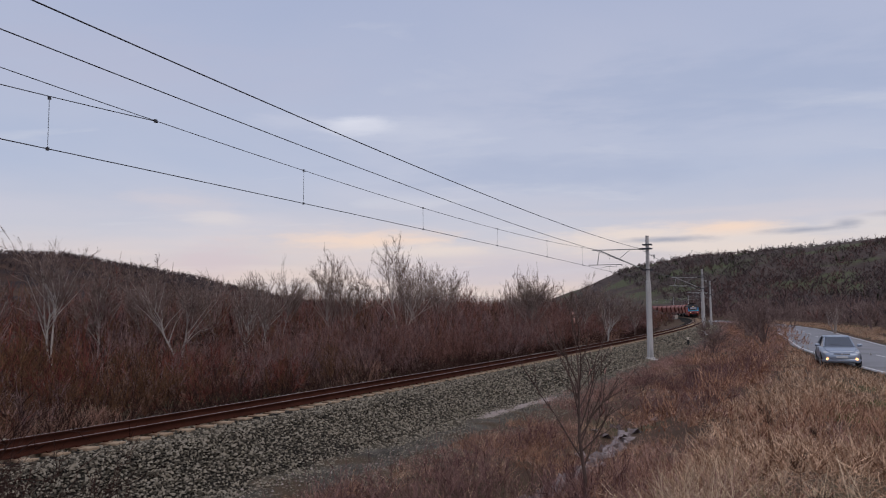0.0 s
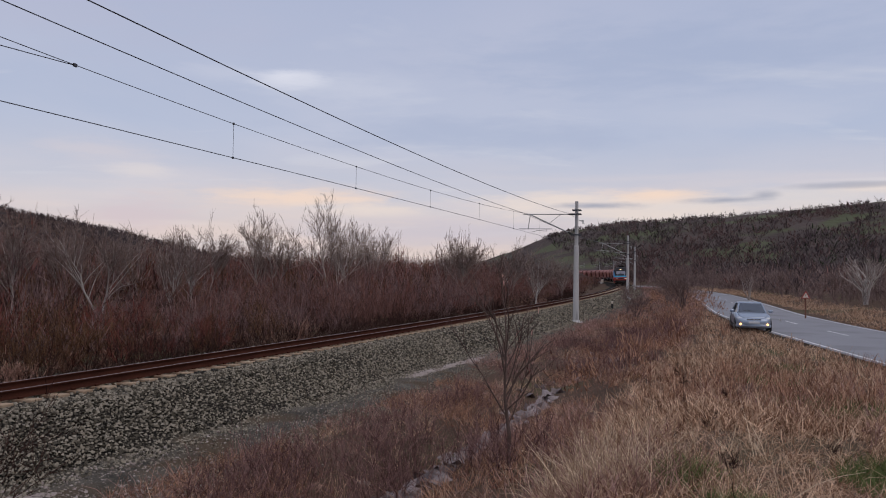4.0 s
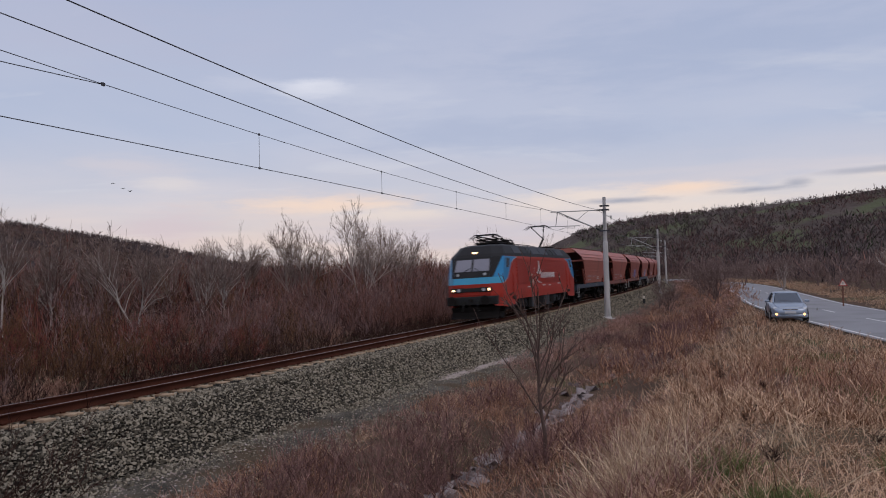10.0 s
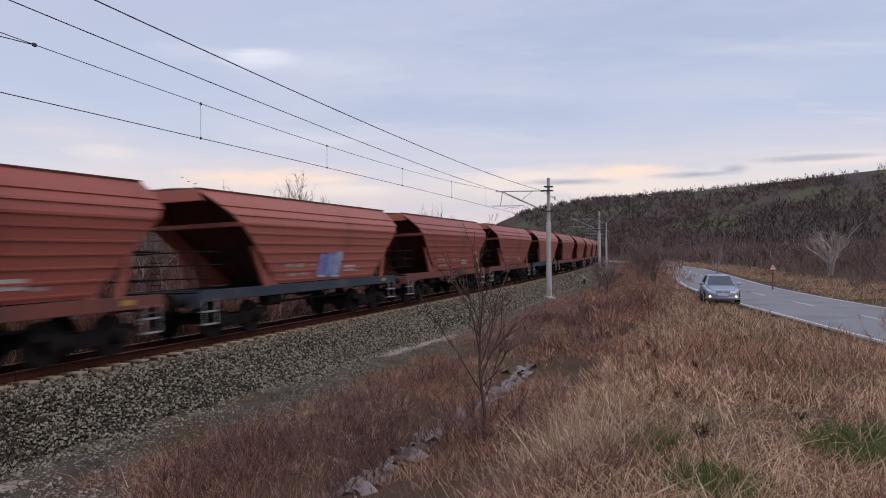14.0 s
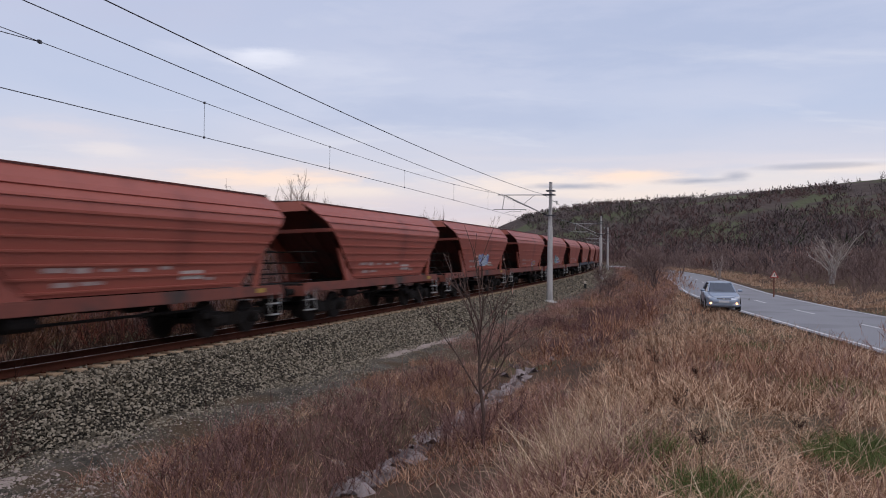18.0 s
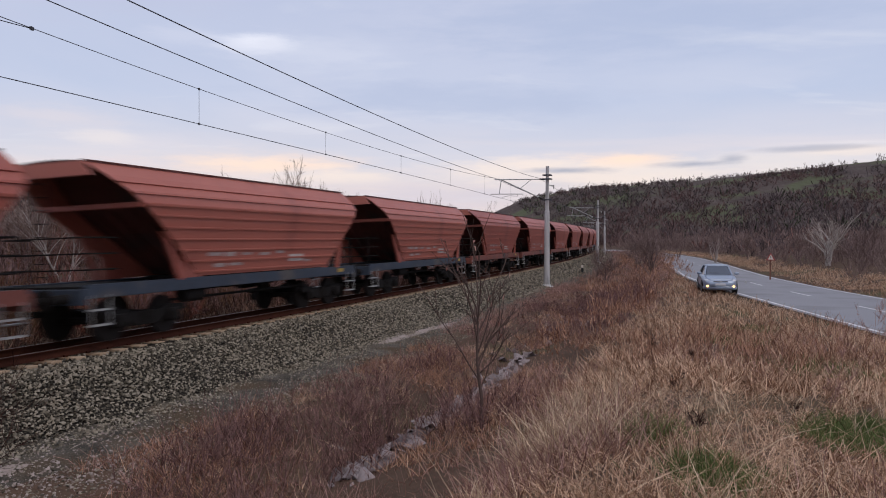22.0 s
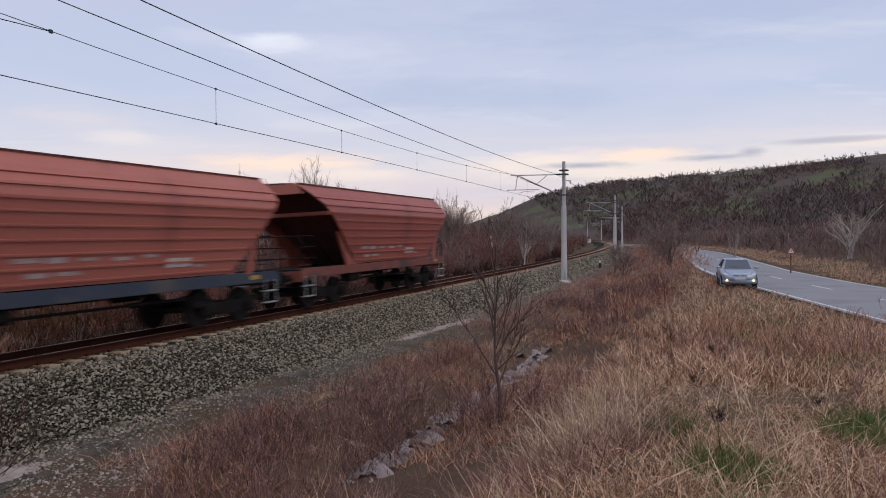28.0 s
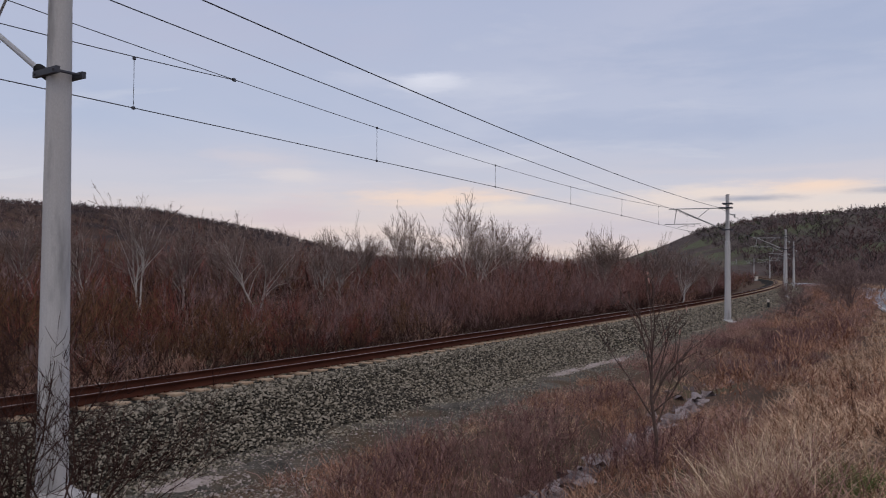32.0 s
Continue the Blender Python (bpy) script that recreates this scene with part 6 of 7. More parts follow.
def blades(xy, length, width, lean=0.45, k=3, droop=0.35, lift=0.0):
    n = len(xy)
    z = ground_z(xy[:, 0], xy[:, 1])
    D = RNG.normal(0, lean, (n, 3))
    D[:, 2] = 1
    t = np.linspace(0, 1, k)
    D = unit(D)
    P = np.c_[xy, z - 0.02 + lift][:, None] + length[:, None, None] * D[:, None] * t[None, :, None]
    P[:, :, 2] -= (droop * length * RNG.uniform(0, 1, n))[:, None] * t[None] ** 2
    P[:, :, :2] += (RNG.normal(0, 0.18, (n, 2)) * length[:, None])[:, None] * (t ** 2)[None, :, None]
    return tubes(P, taper(n, k, width, width * 0.25), 2)


def tufted(n, per, xy_fn, spread):
    c = xy_fn(n)
    return np.repeat(c, per, 0) + RNG.normal(0, spread, (n * per, 2)) * np.repeat(0.5 + RNG.random(n), per)[:, None]


def bank_xy(n, r0, r1, a0, a1, keep=None, edge=-11.1):
    """Spots on the camera's bank by distance and bearing, off the road and the railway."""
    out = np.zeros((0, 2))
    while len(out) < n:
        r = np.exp(RNG.uniform(math.log(r0), math.log(r1), n * 2))
        a = np.radians(RNG.uniform(a0, a1, n * 2))
        q = np.c_[r * np.sin(a), r * np.cos(a)]
        _, d = nearest(q[:, 0], q[:, 1])
        ro = road_offset(q[:, 0], q[:, 1])
        ok = (d < edge + 0.7 * fbm(q[:, 0], q[:, 1], 3, 2, 11)) & (np.abs(ro) > ROAD_HALF + 0.15)
        if keep is not None:
            ok &= keep(q)
        out = np.concatenate([out, q[ok]])
    return out[:n]


def greenish(q):
    k = fbm(q[:, 0], q[:, 1], 2.6, 3, 21) + 0.62 * np.exp(-((q[:, 0] - 6.1) ** 2 / 2.5 + (q[:, 1] - 10.6) ** 2 / 8)) + 0.6 * np.exp(-((q[:, 0] - 4.3) ** 2 / 1.2 + (q[:, 1] - 7.5) ** 2 / 3)) + 0.5 * np.exp(-((q[:, 0] - 8.4) ** 2 / 2 + (q[:, 1] - 20.3) ** 2 / 8))
    return k > 0.5


def not_green(q):
    return (~greenish(q) | (RNG.random(len(q)) < 0.45)) & (~reddish(q) | (RNG.random(len(q)) < 0.45))


def reddish(q):
    return fbm(q[:, 0], q[:, 1], 3.2, 3, 31) + 0.6 * np.exp(-((q[:, 0] - 6.3) ** 2 + (q[:, 1] - 15.3) ** 2) / 3) > 0.26


def mauve(q):
    return fbm(q[:, 0], q[:, 1], 3.6, 3, 33) + 0.7 * np.exp(-((q[:, 0] - 1.7) ** 2 / 0.8 + (q[:, 1] - 12) ** 2 / 12)) + 0.4 * np.exp(-((q[:, 0] - 3.5) ** 2 + (q[:, 1] - 9.6) ** 2) / 1.5) > 0.16


# dry grass of the bank in tufts, near to far
q = tufted(2300, 15, lambda n: bank_xy(n, 2.6, 13, -55, 58, not_green), 0.08)
v, f = blades(q, RNG.uniform(0.10, 0.36, len(q)), RNG.uniform(0.0026, 0.006, len(q)), 0.6, 3, 0.55)
stuff("dry_grass", v, f, M_STRAW, "long straw-coloured dry grass on the bank", "grass")
q = tufted(2600, 12, lambda n: bank_xy(n, 11, 60, -30, 45, not_green), 0.14)
v, f = blades(q, RNG.uniform(0.15, 0.48, len(q)), RNG.uniform(0.006, 0.013, len(q)), 0.5, 3, 0.4)
stuff("dry_grass", v, f, M_STRAW, "pale dry grass further along the bank", "grass")
q = tufted(1150, 13, lambda n: bank_xy(n, 3.0, 14, -35, 54, reddish, -9.2), 0.12)
v, f = blades(q, RNG.uniform(0.15, 0.45, len(q)), RNG.uniform(0.0025, 0.006, len(q)), 0.42, 3, 0.3)
stuff("rust_grass", v, f, M_RUST, "rust-orange dead weeds on the bank", "grass")
q = tufted(700, 13, lambda n: bank_xy(n, 4.5, 22, -35, 50, mauve, -9.2), 0.13)
v, f = blades(q, RNG.uniform(0.2, 0.55, len(q)), RNG.uniform(0.0025, 0.006, len(q)), 0.42, 3, 0.3)
stuff("mauve_weeds", v, f, M_WEED, "mauve-brown dead stems on the bank", "weeds")
q = np.concatenate([tufted(34, 30, lambda n: RNG.normal(0, 1, (n, 2)) * (0.28, 0.5) + (1.4, 7.4), 0.08), tufted(14, 22, lambda n: RNG.normal(0, 1, (n, 2)) * (0.3, 0.6) + (2.5, 10.5), 0.09), tufted(40, 20, lambda n: bank_xy(n, 3.5, 12, -6, 48), 0.07)])
v, f = blades(q, RNG.uniform(0.35, 0.85, len(q)), RNG.uniform(0.0025, 0.005, len(q)), 0.42, 5, 0.6)
stuff("tall_straw", v, f, M_PALE_STRAW, "tall bleached straw tussocks on the bank", "grass")
q = tufted(240, 12, lambda n: bank_xy(n, 14, 55, -30, 45, reddish), 0.18)
v, f = blades(q, RNG.uniform(0.2, 0.62, len(q)), RNG.uniform(0.006, 0.012, len(q)), 0.32, 3, 0.15)
stuff("russet_grass", v, f, M_RUST, "russet dead weeds among the dry grass", "grass")
q = tufted(1150, 16, lambda n: bank_xy(n, 2.6, 24, -50, 56, greenish), 0.11)
v, f = blades(q, RNG.uniform(0.08, 0.26, len(q)), RNG.uniform(0.002, 0.005, len(q)), 0.5, 3, 0.3)
stuff("green_grass", v, f, M_GREEN, "fresh green grass showing between dry tufts", "grass")
q = tufted(16, 60, lambda n: RNG.normal(0, 1, (n, 2)) * (0.11, 0.2) + (2.11, 6.79), 0.05)
v, f = blades(q, RNG.uniform(0.12, 0.34, len(q)), RNG.uniform(0.002, 0.005, len(q)), 0.5, 4, 0.4)
stuff("green_tussock", v, f, M_GREEN, "fresh green tussock among dry straw", "grass")
q = tufted(520, 14, lambda n: bank_xy(n, 2.6, 16, -55, 56), 0.2)
v, f = blades(q, RNG.uniform(0.25, 0.6, len(q)), RNG.uniform(0.0016, 0.003, len(q)), 1.6, 4, 0.4)
stuff("flattened_straw", v, f, M_STRAW, "flattened straw lying across the bank", "grass")


def strip_xy(n, s0, s1, d0, d1, keep=None):
    out = np.zeros((0, 2))
    while len(out) < n:
        q = spots(n * 2, s0, s1, d0, d1)
        ok = np.hypot(q[:, 0], q[:, 1]) > 2.5
        if keep is not None:
            ok &= keep(q)
        out = np.concatenate([out, q[ok]])
    return out[:n]


DITCH = np.array([(-1.3, 10.2), (-0.8, 11.3), (-0.2, 13.0), (0.7, 15.3), (1.6, 17.8), (2.5, 20.6), (4.2, 26)])


def rusty(q):
    return clumpy(q) & (fbm(q[:, 0], q[:, 1], 2.8, 3, 45) + 0.8 * np.exp(-((q[:, 0] - 0.2) ** 2 + (q[:, 1] - 20.5) ** 2 / 4)) > 0.12)


def clumpy(q):
    """Patchy cover that leaves the ditch's stony bed open."""
    bed_x = np.interp(q[:, 1], DITCH[:, 1], DITCH[:, 0])
    open_bed = (np.abs(q[:, 0] - bed_x) < 0.34 + 0.25 * fbm(q[:, 0], q[:, 1], 0.9, 2, 43)) & (q[:, 1] > 10) & (q[:, 1] < 23)
    return (fbm(q[:, 0], q[:, 1], 2.2, 3, 41) > -0.12) & ~open_bed


# russet weeds and fine brush in and beside the ditch
q = tufted(1700, 14, lambda n: strip_xy(n, -12, 45, -11.5, -4.9, rusty), 0.14)
v, f = blades(q, RNG.uniform(0.12, 0.45, len(q)), RNG.uniform(0.003, 0.007, len(q)), 0.55, 3, 0.35)
stuff("rust_weeds", v, f, M_RUST, "rust-orange dead weeds along the ditch", "weeds")
q = tufted(1800, 14, lambda n: np.concatenate([strip_xy(n - n // 4, -12, 45, -11.8, -4.9, clumpy), strip_xy(n // 4, 20, 48, -6, -4.1)]), 0.13)
v, f = blades(q, RNG.uniform(0.12, 0.45, len(q)), RNG.uniform(0.003, 0.007, len(q)), 0.5, 3, 0.3)
stuff("ditch_weeds", v, f, M_WEED, "russet dead weeds along the ditch", "weeds")
q = tufted(700, 12, lambda n: strip_xy(n, -12, 50, -10.8, -5.4, clumpy), 0.12)
v, f = blades(q, RNG.uniform(0.15, 0.5, len(q)), RNG.uniform(0.003, 0.006, len(q)), 0.55, 3, 0.35)
stuff("dry_grass", v, f, M_STRAW, "pale dry grass among the ditch weeds", "grass")
q = tufted(2000, 12, lambda n: strip_xy(n, 40, 170, -12, -4.2, clumpy), 0.25)
v, f = blades(q, RNG.uniform(0.2, 0.6, len(q)), RNG.uniform(0.006, 0.014, len(q)), 0.45, 3, 0.3)
stuff("ditch_weeds", v, f, M_WEED, "russet dead weeds further along the ditch", "weeds")
db = strip_xy(300, -10, 40, -11.2, -6.0, lambda q: fbm(q[:, 0], q[:, 1], 2.4, 2, 47) + 0.9 * np.exp(-((q[:, 0] + 3.0) ** 2 + (q[:, 1] - 12) ** 2) / 1.5) > 0.2)
v, f = bushes(db, RNG.uniform(0.35, 0.95, len(db)), 10, 5, 0.014, 0.55, 2, 1, 0.8)
stuff("ditch_brush", v, f, M_DITCH_TWIG, "low mauve-brown brush by the ditch", "brush")
db = np.concatenate([strip_xy(300, 40, 150, -13.5, -6.0, clumpy), strip_xy(70, 12, 45, -11.5, -8.5)])
v, f = bushes(db, RNG.uniform(0.35, 1.2, len(db)), 8, 5, 0.02, 0.5, 2, 0, 2.2)
stuff("ditch_brush", v, f, M_RUST, "rust-brown brush lining the ditch", "brush")
q = tufted(520, 14, lambda n: strip_xy(n, -20, 120, 3.7, 5.6, lambda p: fbm(p[:, 0], p[:, 1], 7, 3, 71) > 0.05), 0.16)
v, f = blades(q, RNG.uniform(0.2, 0.6, len(q)), RNG.uniform(0.003, 0.007, len(q)), 0.45, 3, 0.3)
stuff("dry_grass", v, f, M_PINK_STEM, "dry grass at the far foot of the ballast", "grass")

# low litter of stalks that closes the gaps between tufts
q = np.concatenate([bank_xy(17000, 2.4, 40, -58, 58, None, -9.4), strip_xy(9000, -15, 60, -10.5, -5.6)])
v, f = blades(q, RNG.uniform(0.06, 0.2, len(q)), RNG.uniform(0.0025, 0.005, len(q)), 1.3, 3, 0.2)
stuff("plant_litter", v, f, M_PINK_STEM, "dead stalk litter on the ground", "litter")

# ---- scrub and woods beyond the road ----
def roadside_xy(n, o0, o1, y0, y1):
    k = RNG.integers(0, len(RL), n * 6)
    o = RNG.uniform(o0, o1, n * 6)
    q = RL[k] + RN[k] * o[:, None]
    q = q[(q[:, 1] > y0) & (q[:, 1] < y1)]
    return q[:n]


q = roadside_xy(420, 7.5, 26, 30, 190)
v, f = bushes(q, RNG.uniform(1.0, 2.8, len(q)), 8, 8, 0.025, 0.5, 2, 0, 2.6, 3)
stuff("roadside_scrub", v, f, M_SCRUB, "brown leafless scrub beyond the road", "scrub")
q = roadside_xy(760, 14, 80, 36, 195)
v, f = bushes(q, hgt(q, 2.6, 5.0), 8, 9, 0.035, 0.5, 2, 0, 3.6, 3)
stuff("roadside_scrub", v, f, M_SCRUB, "grey-brown leafless scrub at the foot of the hill", "scrub")
q = roadside_xy(560, 4.4, 9, 20, 170)
qq = np.repeat(q, 26, 0) + RNG.normal(0, 0.3, (len(q) * 26, 2))
v, f = blades(qq, RNG.uniform(0.25, 0.6, len(qq)), RNG.uniform(0.006, 0.012, len(qq)), 0.45, 3, 0.3)
stuff("verge_grass", v, f, M_STRAW, "tawny grass on the far road verge", "grass")


def sector_xy(n, r0, r1, a0, a1):
    r = np.sqrt(RNG.uniform(r0 ** 2, r1 ** 2, n))
    a = np.radians(RNG.uniform(a0, a1, n))
    return np.c_[r * np.sin(a), r * np.cos(a)]


def off_line(q, m=8):
    s, d = nearest(q[:, 0], q[:, 1])
    return q[(np.abs(d) > m) & (np.abs(road_offset(q[:, 0], q[:, 1])) > 9)]


def wood(q, hh, w, mats, lab, seed):
    """Round bare crowns in several shades, mingled in drifts."""
    k = fbm(q[:, 0], q[:, 1], 45, 3, seed) + RNG.normal(0, 0.22, len(q))
    cut = np.quantile(k, np.cumsum([m[1] for m in mats])[:-1])
    lot = np.digitize(k, cut)
    for j, (mat, _, shade) in enumerate(mats):
        m = lot == j
        v, f = bushes(q[m], hh[m], 4, 6, 0.05 * w, 0.8, 2, 0, 25 * w, 2)
        stuff("hillside_wood", v, f, mat, shade + " " + lab, "wood")


MIXED = ((M_HILL_RUSSET, 0.3, "russet"), (M_HILLWOOD, 0.42, "dark brown"), (M_HILL_GREEN, 0.06, "dull green"), (M_HILL_GREY, 0.22, "grey-brown"))
q = off_line(sector_xy(1300, 105, 250, 11, 41))
wood(q, hgt(q, 2.6, 5.0), 0.42, ((M_SCRUB, 0.7, "grey-brown"), (M_HILLWOOD, 0.2, "dark"), (M_BROWN_TWIG, 0.1, "red-brown")), "bare scrub at the foot of the hill", 61)
q = off_line(sector_xy(6600, 240, 580, 3, 41))
r, az = np.hypot(q[:, 0], q[:, 1]), np.degrees(np.arctan2(q[:, 0], q[:, 1]))
open_at = -0.85 + 0.55 * step01(350, 480, r) + 0.55 * step01(16, 28, az) * step01(370, 430, r) - 0.5 * step01(13, 7, az)
q = q[fbm(q[:, 0], q[:, 1], 38, 3, 51) > open_at]
r = np.hypot(q[:, 0], q[:, 1])
wood(q, RNG.uniform(2.2, 6.4, len(q)) * np.interp(r, [300, 440, 560], [1.1, 0.95, 0.45]), 1.0, MIXED, "bare wood on the hillside", 62)
q = off_line(sector_xy(2700, 640, 920, -46, -14))
wood(q, RNG.uniform(3, 6, len(q)), 1.5, ((M_HILLWOOD, 0.85, "dark brown"), (M_HILL_RUSSET, 0.15, "russet")), "wood on the far hill", 63)
q = off_line(sector_xy(1050, 170, 560, -48, 4))
wood(q, RNG.uniform(2.4, 5, len(q)), 0.9, ((M_BROWN_TWIG, 0.8, "red-brown"), (M_MAUVE_TWIG, 0.2, "mauve-brown")), "scrub across the flat", 64)
q = sector_xy(210, 535, 570, 4, 46)
q = q[fbm(q[:, 0], q[:, 1], 30, 2, 66) > -0.15]
v, f = bushes(q, RNG.uniform(0.8, 4.4, len(q)), 6, 6, 0.1, 0.6, 2, 0, 16, 2)
stuff("ridge_trees", v, f, M_HILLWOOD, "bare trees along the ridge", "wood")


# ---- single trees ----
def limb_tree(h, seed, leaders=1, crown=0.32, limbs=9, twig=1.0, lean=0.0, fork=0.3, rad=None, levels=3, steep=0.7):
    """Trunk and crown of a leafless tree about h high: two lots of tubes."""
    global RNG
    keep, RNG = RNG, np.random.default_rng(seed)
    rad = rad or h * 0.016
    base = np.zeros((leaders, 3))
    D = RNG.normal(0, (0.13 + 0.12 * (leaders > 1)) * (0.6 if steep > 1 else 1), (leaders, 3))
    D[:, 2] = 1
    D[:, 0] += lean
    T = shoots(base, D, np.full(leaders, h * (0.70 if steep > 1 else 0.82)) * RNG.uniform(0.8, 1.0, leaders), 7, 0.10, 0.03, 0.05)
    wood = [tubes(T, taper(leaders, 7, np.full(leaders, rad), np.full(leaders, rad * 0.18)), 8)]
    Q = np.repeat(T, limbs, 0)
    at = RNG.uniform(fork, 0.95, len(Q))
    p, d = along(Q, at)
    out = RNG.normal(0, 1, p.shape)
    out[:, 2] = 0
    D2 = d * steep + unit(out) * 0.7
    ln = h * crown * (1.3 - 0.85 * at if steep <= 1 else 1.0 - 0.42 * at) * RNG.uniform(0.8, 1.25, len(Q)) * 1.25
    B = shoots(p, D2, ln, 5, 0.14, 0.16 + 0.12 * (steep - 0.7), 0.06)
    rb = rad * (0.42 if steep <= 1 else 0.5) * (1.1 - 0.7 * at)
    wood.append(tubes(B, taper(len(B), 5, rb, rb * 0.25), 5))
    Q = np.repeat(B, 8, 0)
    p, d = along(Q, RNG.uniform(0.2, 0.98, len(Q)))
    C = shoots(p, d + RNG.normal(0, 0.45, d.shape), np.repeat(ln, 8) * RNG.uniform(0.28, 0.6, len(Q)), 4, 0.12, 0.2, 0.05)
    rc = np.full(len(C), rad * 0.11)
    thin = [tubes(C, taper(len(C), 4, rc, rc * 0.4), 3)]
    Q = np.repeat(C, 6, 0)
    p, d = along(Q, RNG.uniform(0.15, 0.98, len(Q)))
    E = shoots(p, d + RNG.normal(0, 0.45, d.shape), h * 0.08 * RNG.uniform(0.5, 1.3, len(Q)), 3, 0.1, 0.2, 0.06)
    re = np.full(len(E), 0.006 * twig)
    thin.append(tubes(E, taper(len(E), 3, re, re * 0.5), 2))
    if levels > 3:
        Q = np.repeat(E, 2, 0)
        p, d = along(Q, RNG.uniform(0.2, 0.95, len(Q)))
        G = shoots(p, d + RNG.normal(0, 0.5, d.shape), h * 0.03 * RNG.uniform(0.5, 1.3, len(Q)), 2)
        thin.append(tubes(G, taper(len(G), 2, re[0] * 0.7 * np.ones(len(G)), re[0] * 0.4 * np.ones(len(G))), 2))
    RNG = keep
    return join(*wood), join(*thin)


def plant_tree(name, x, y, h, seed, bark, twigs, label, category="tree", group="", **kw):
    z = ground_at(x, y) - 0.1
    ob = empty(name, pose(x, y, z, 0, 0, seed * 47 % 360), label, category, group)
    w, t = limb_tree(h, seed, **kw)
    a = new("trunk", mesh_from("trunk", *w, bark, True))
    b = new("crown", mesh_from("crown", *t, twigs))
    a.parent = b.parent = ob
    tagged(b, "bare twiggy crown")
    return ob


def by_bearing(az, r):
    return r * math.sin(radians(az)), r * math.cos(radians(az))


# bearing, elevation of the top, distance, leaders, crown, pale bark
for i, (az, el, r, ld, cr, pale) in enumerate((
        (-34.0, 4.2, 54, 2, 0.36, 1), (-31.1, 3.2, 58, 1, 0.34, 1), (-25.7, 3.7, 52, 2, 0.36, 1), (-21.2, 2.9, 56, 2, 0.36, 1), (-19.6, 2.6, 62, 1, 0.40, 1), (-18.4, 3.2, 92, 1, 0.38, 0),
        (-15.0, 3.8, 84, 1, 0.34, 0), (-13.7, 4.15, 82, 2, 0.32, 1), (-9.6, 4.95, 78, 2, 0.40, 1), (-8.3, 4.2, 84, 1, 0.38, 0), (-6.4, 4.15, 90, 2, 0.34, 0),
        (0.5, 3.2, 78, 3, 0.36, 1), (-1.2, 2.5, 96, 1, 0.40, 0), (6.2, 1.9, 72, 2, 0.4, 1), (4.3, 2.5, 90, 2, 0.36, 0), (-41.0, 3.8, 58, 2, 0.36, 1), (-37.5, 3.4, 60, 2, 0.34, 1),
        (-28.0, 2.7, 62, 1, 0.40, 0), (-23.6, 2.7, 66, 1, 0.40, 0), (8.2, 1.2, 105, 2, 0.4, 0))):
    x, y = by_bearing(az, r)
    h = r * math.tan(radians(el)) + 2.5 - ground_at(x, y)
    plant_tree("bare_tree", x, y, h * 0.95, 100 + i, M_BARK if pale and r < 75 else M_TWIG, M_CROWN, "leafless pale-barked tree rising from the thicket" if pale else "tall leafless grey tree behind the thicket", group="trees behind the thicket", leaders=ld, crown=cr, twig=2.3, levels=4, limbs=20 if ld == 1 else 11, fork=0.33, rad=h * (0.0165 if ld == 1 else 0.0125), steep=1.05)
# pale forked tree and others beyond the road
plant_tree("forked_tree", 38.3, 69.5, 4.4, 141, M_BARK, M_TWIG, "white-barked forked bare tree beyond the road", leaders=4, crown=0.5, twig=1.6, limbs=5, lean=0.1, rad=0.2, fork=0.25)
for i, (az, r, h) in enumerate(((33.5, 66, 4.6), (27.0, 92, 4.2), (21.6, 96, 4.6), (23.8, 104, 5.2), (31.5, 88, 5.2), (19.0, 118, 5.5), (36.5, 75, 5.5))):
    x, y = by_bearing(az, r)
    plant_tree("roadside_tree", x, y, h * (0.85 if i == 2 else 0.7), 160 + i, M_TWIG if i == 2 else M_SCRUB, M_SCRUB, "small leafless tree in the scrub beyond the road", group="trees beyond the road", leaders=3, crown=0.45, twig=2.2, limbs=6, rad=0.09)
# bare round bush-tree between the ditch and the road
plant_tree("bare_shrub", 18.1, 59.0, 4.3, 180, M_SCRUB, M_SCRUB, "wide leafless shrub between ditch and road", "shrub", leaders=7, crown=0.36, twig=1.4, limbs=6, rad=0.055, fork=0.15)
for i, (x, y, h) in enumerate(((15.3, 66, 3.2), (20.4, 66, 3.6), (22.5, 78, 3.8), (14.2, 58, 2.4))):
    plant_tree("bare_shrub", x, y, h * 0.85, 185 + i, M_SCRUB, M_SCRUB, "leafless grey-brown shrub beside the ditch", "shrub", leaders=5, crown=0.45, twig=1.8, limbs=5, rad=0.04, fork=0.15)


M_SAPLING = material("sapling_bark", (0.062, 0.040, 0.033), (0.165, 0.115, 0.098), 0.9, scale=3, fine=30, bump=0.2)


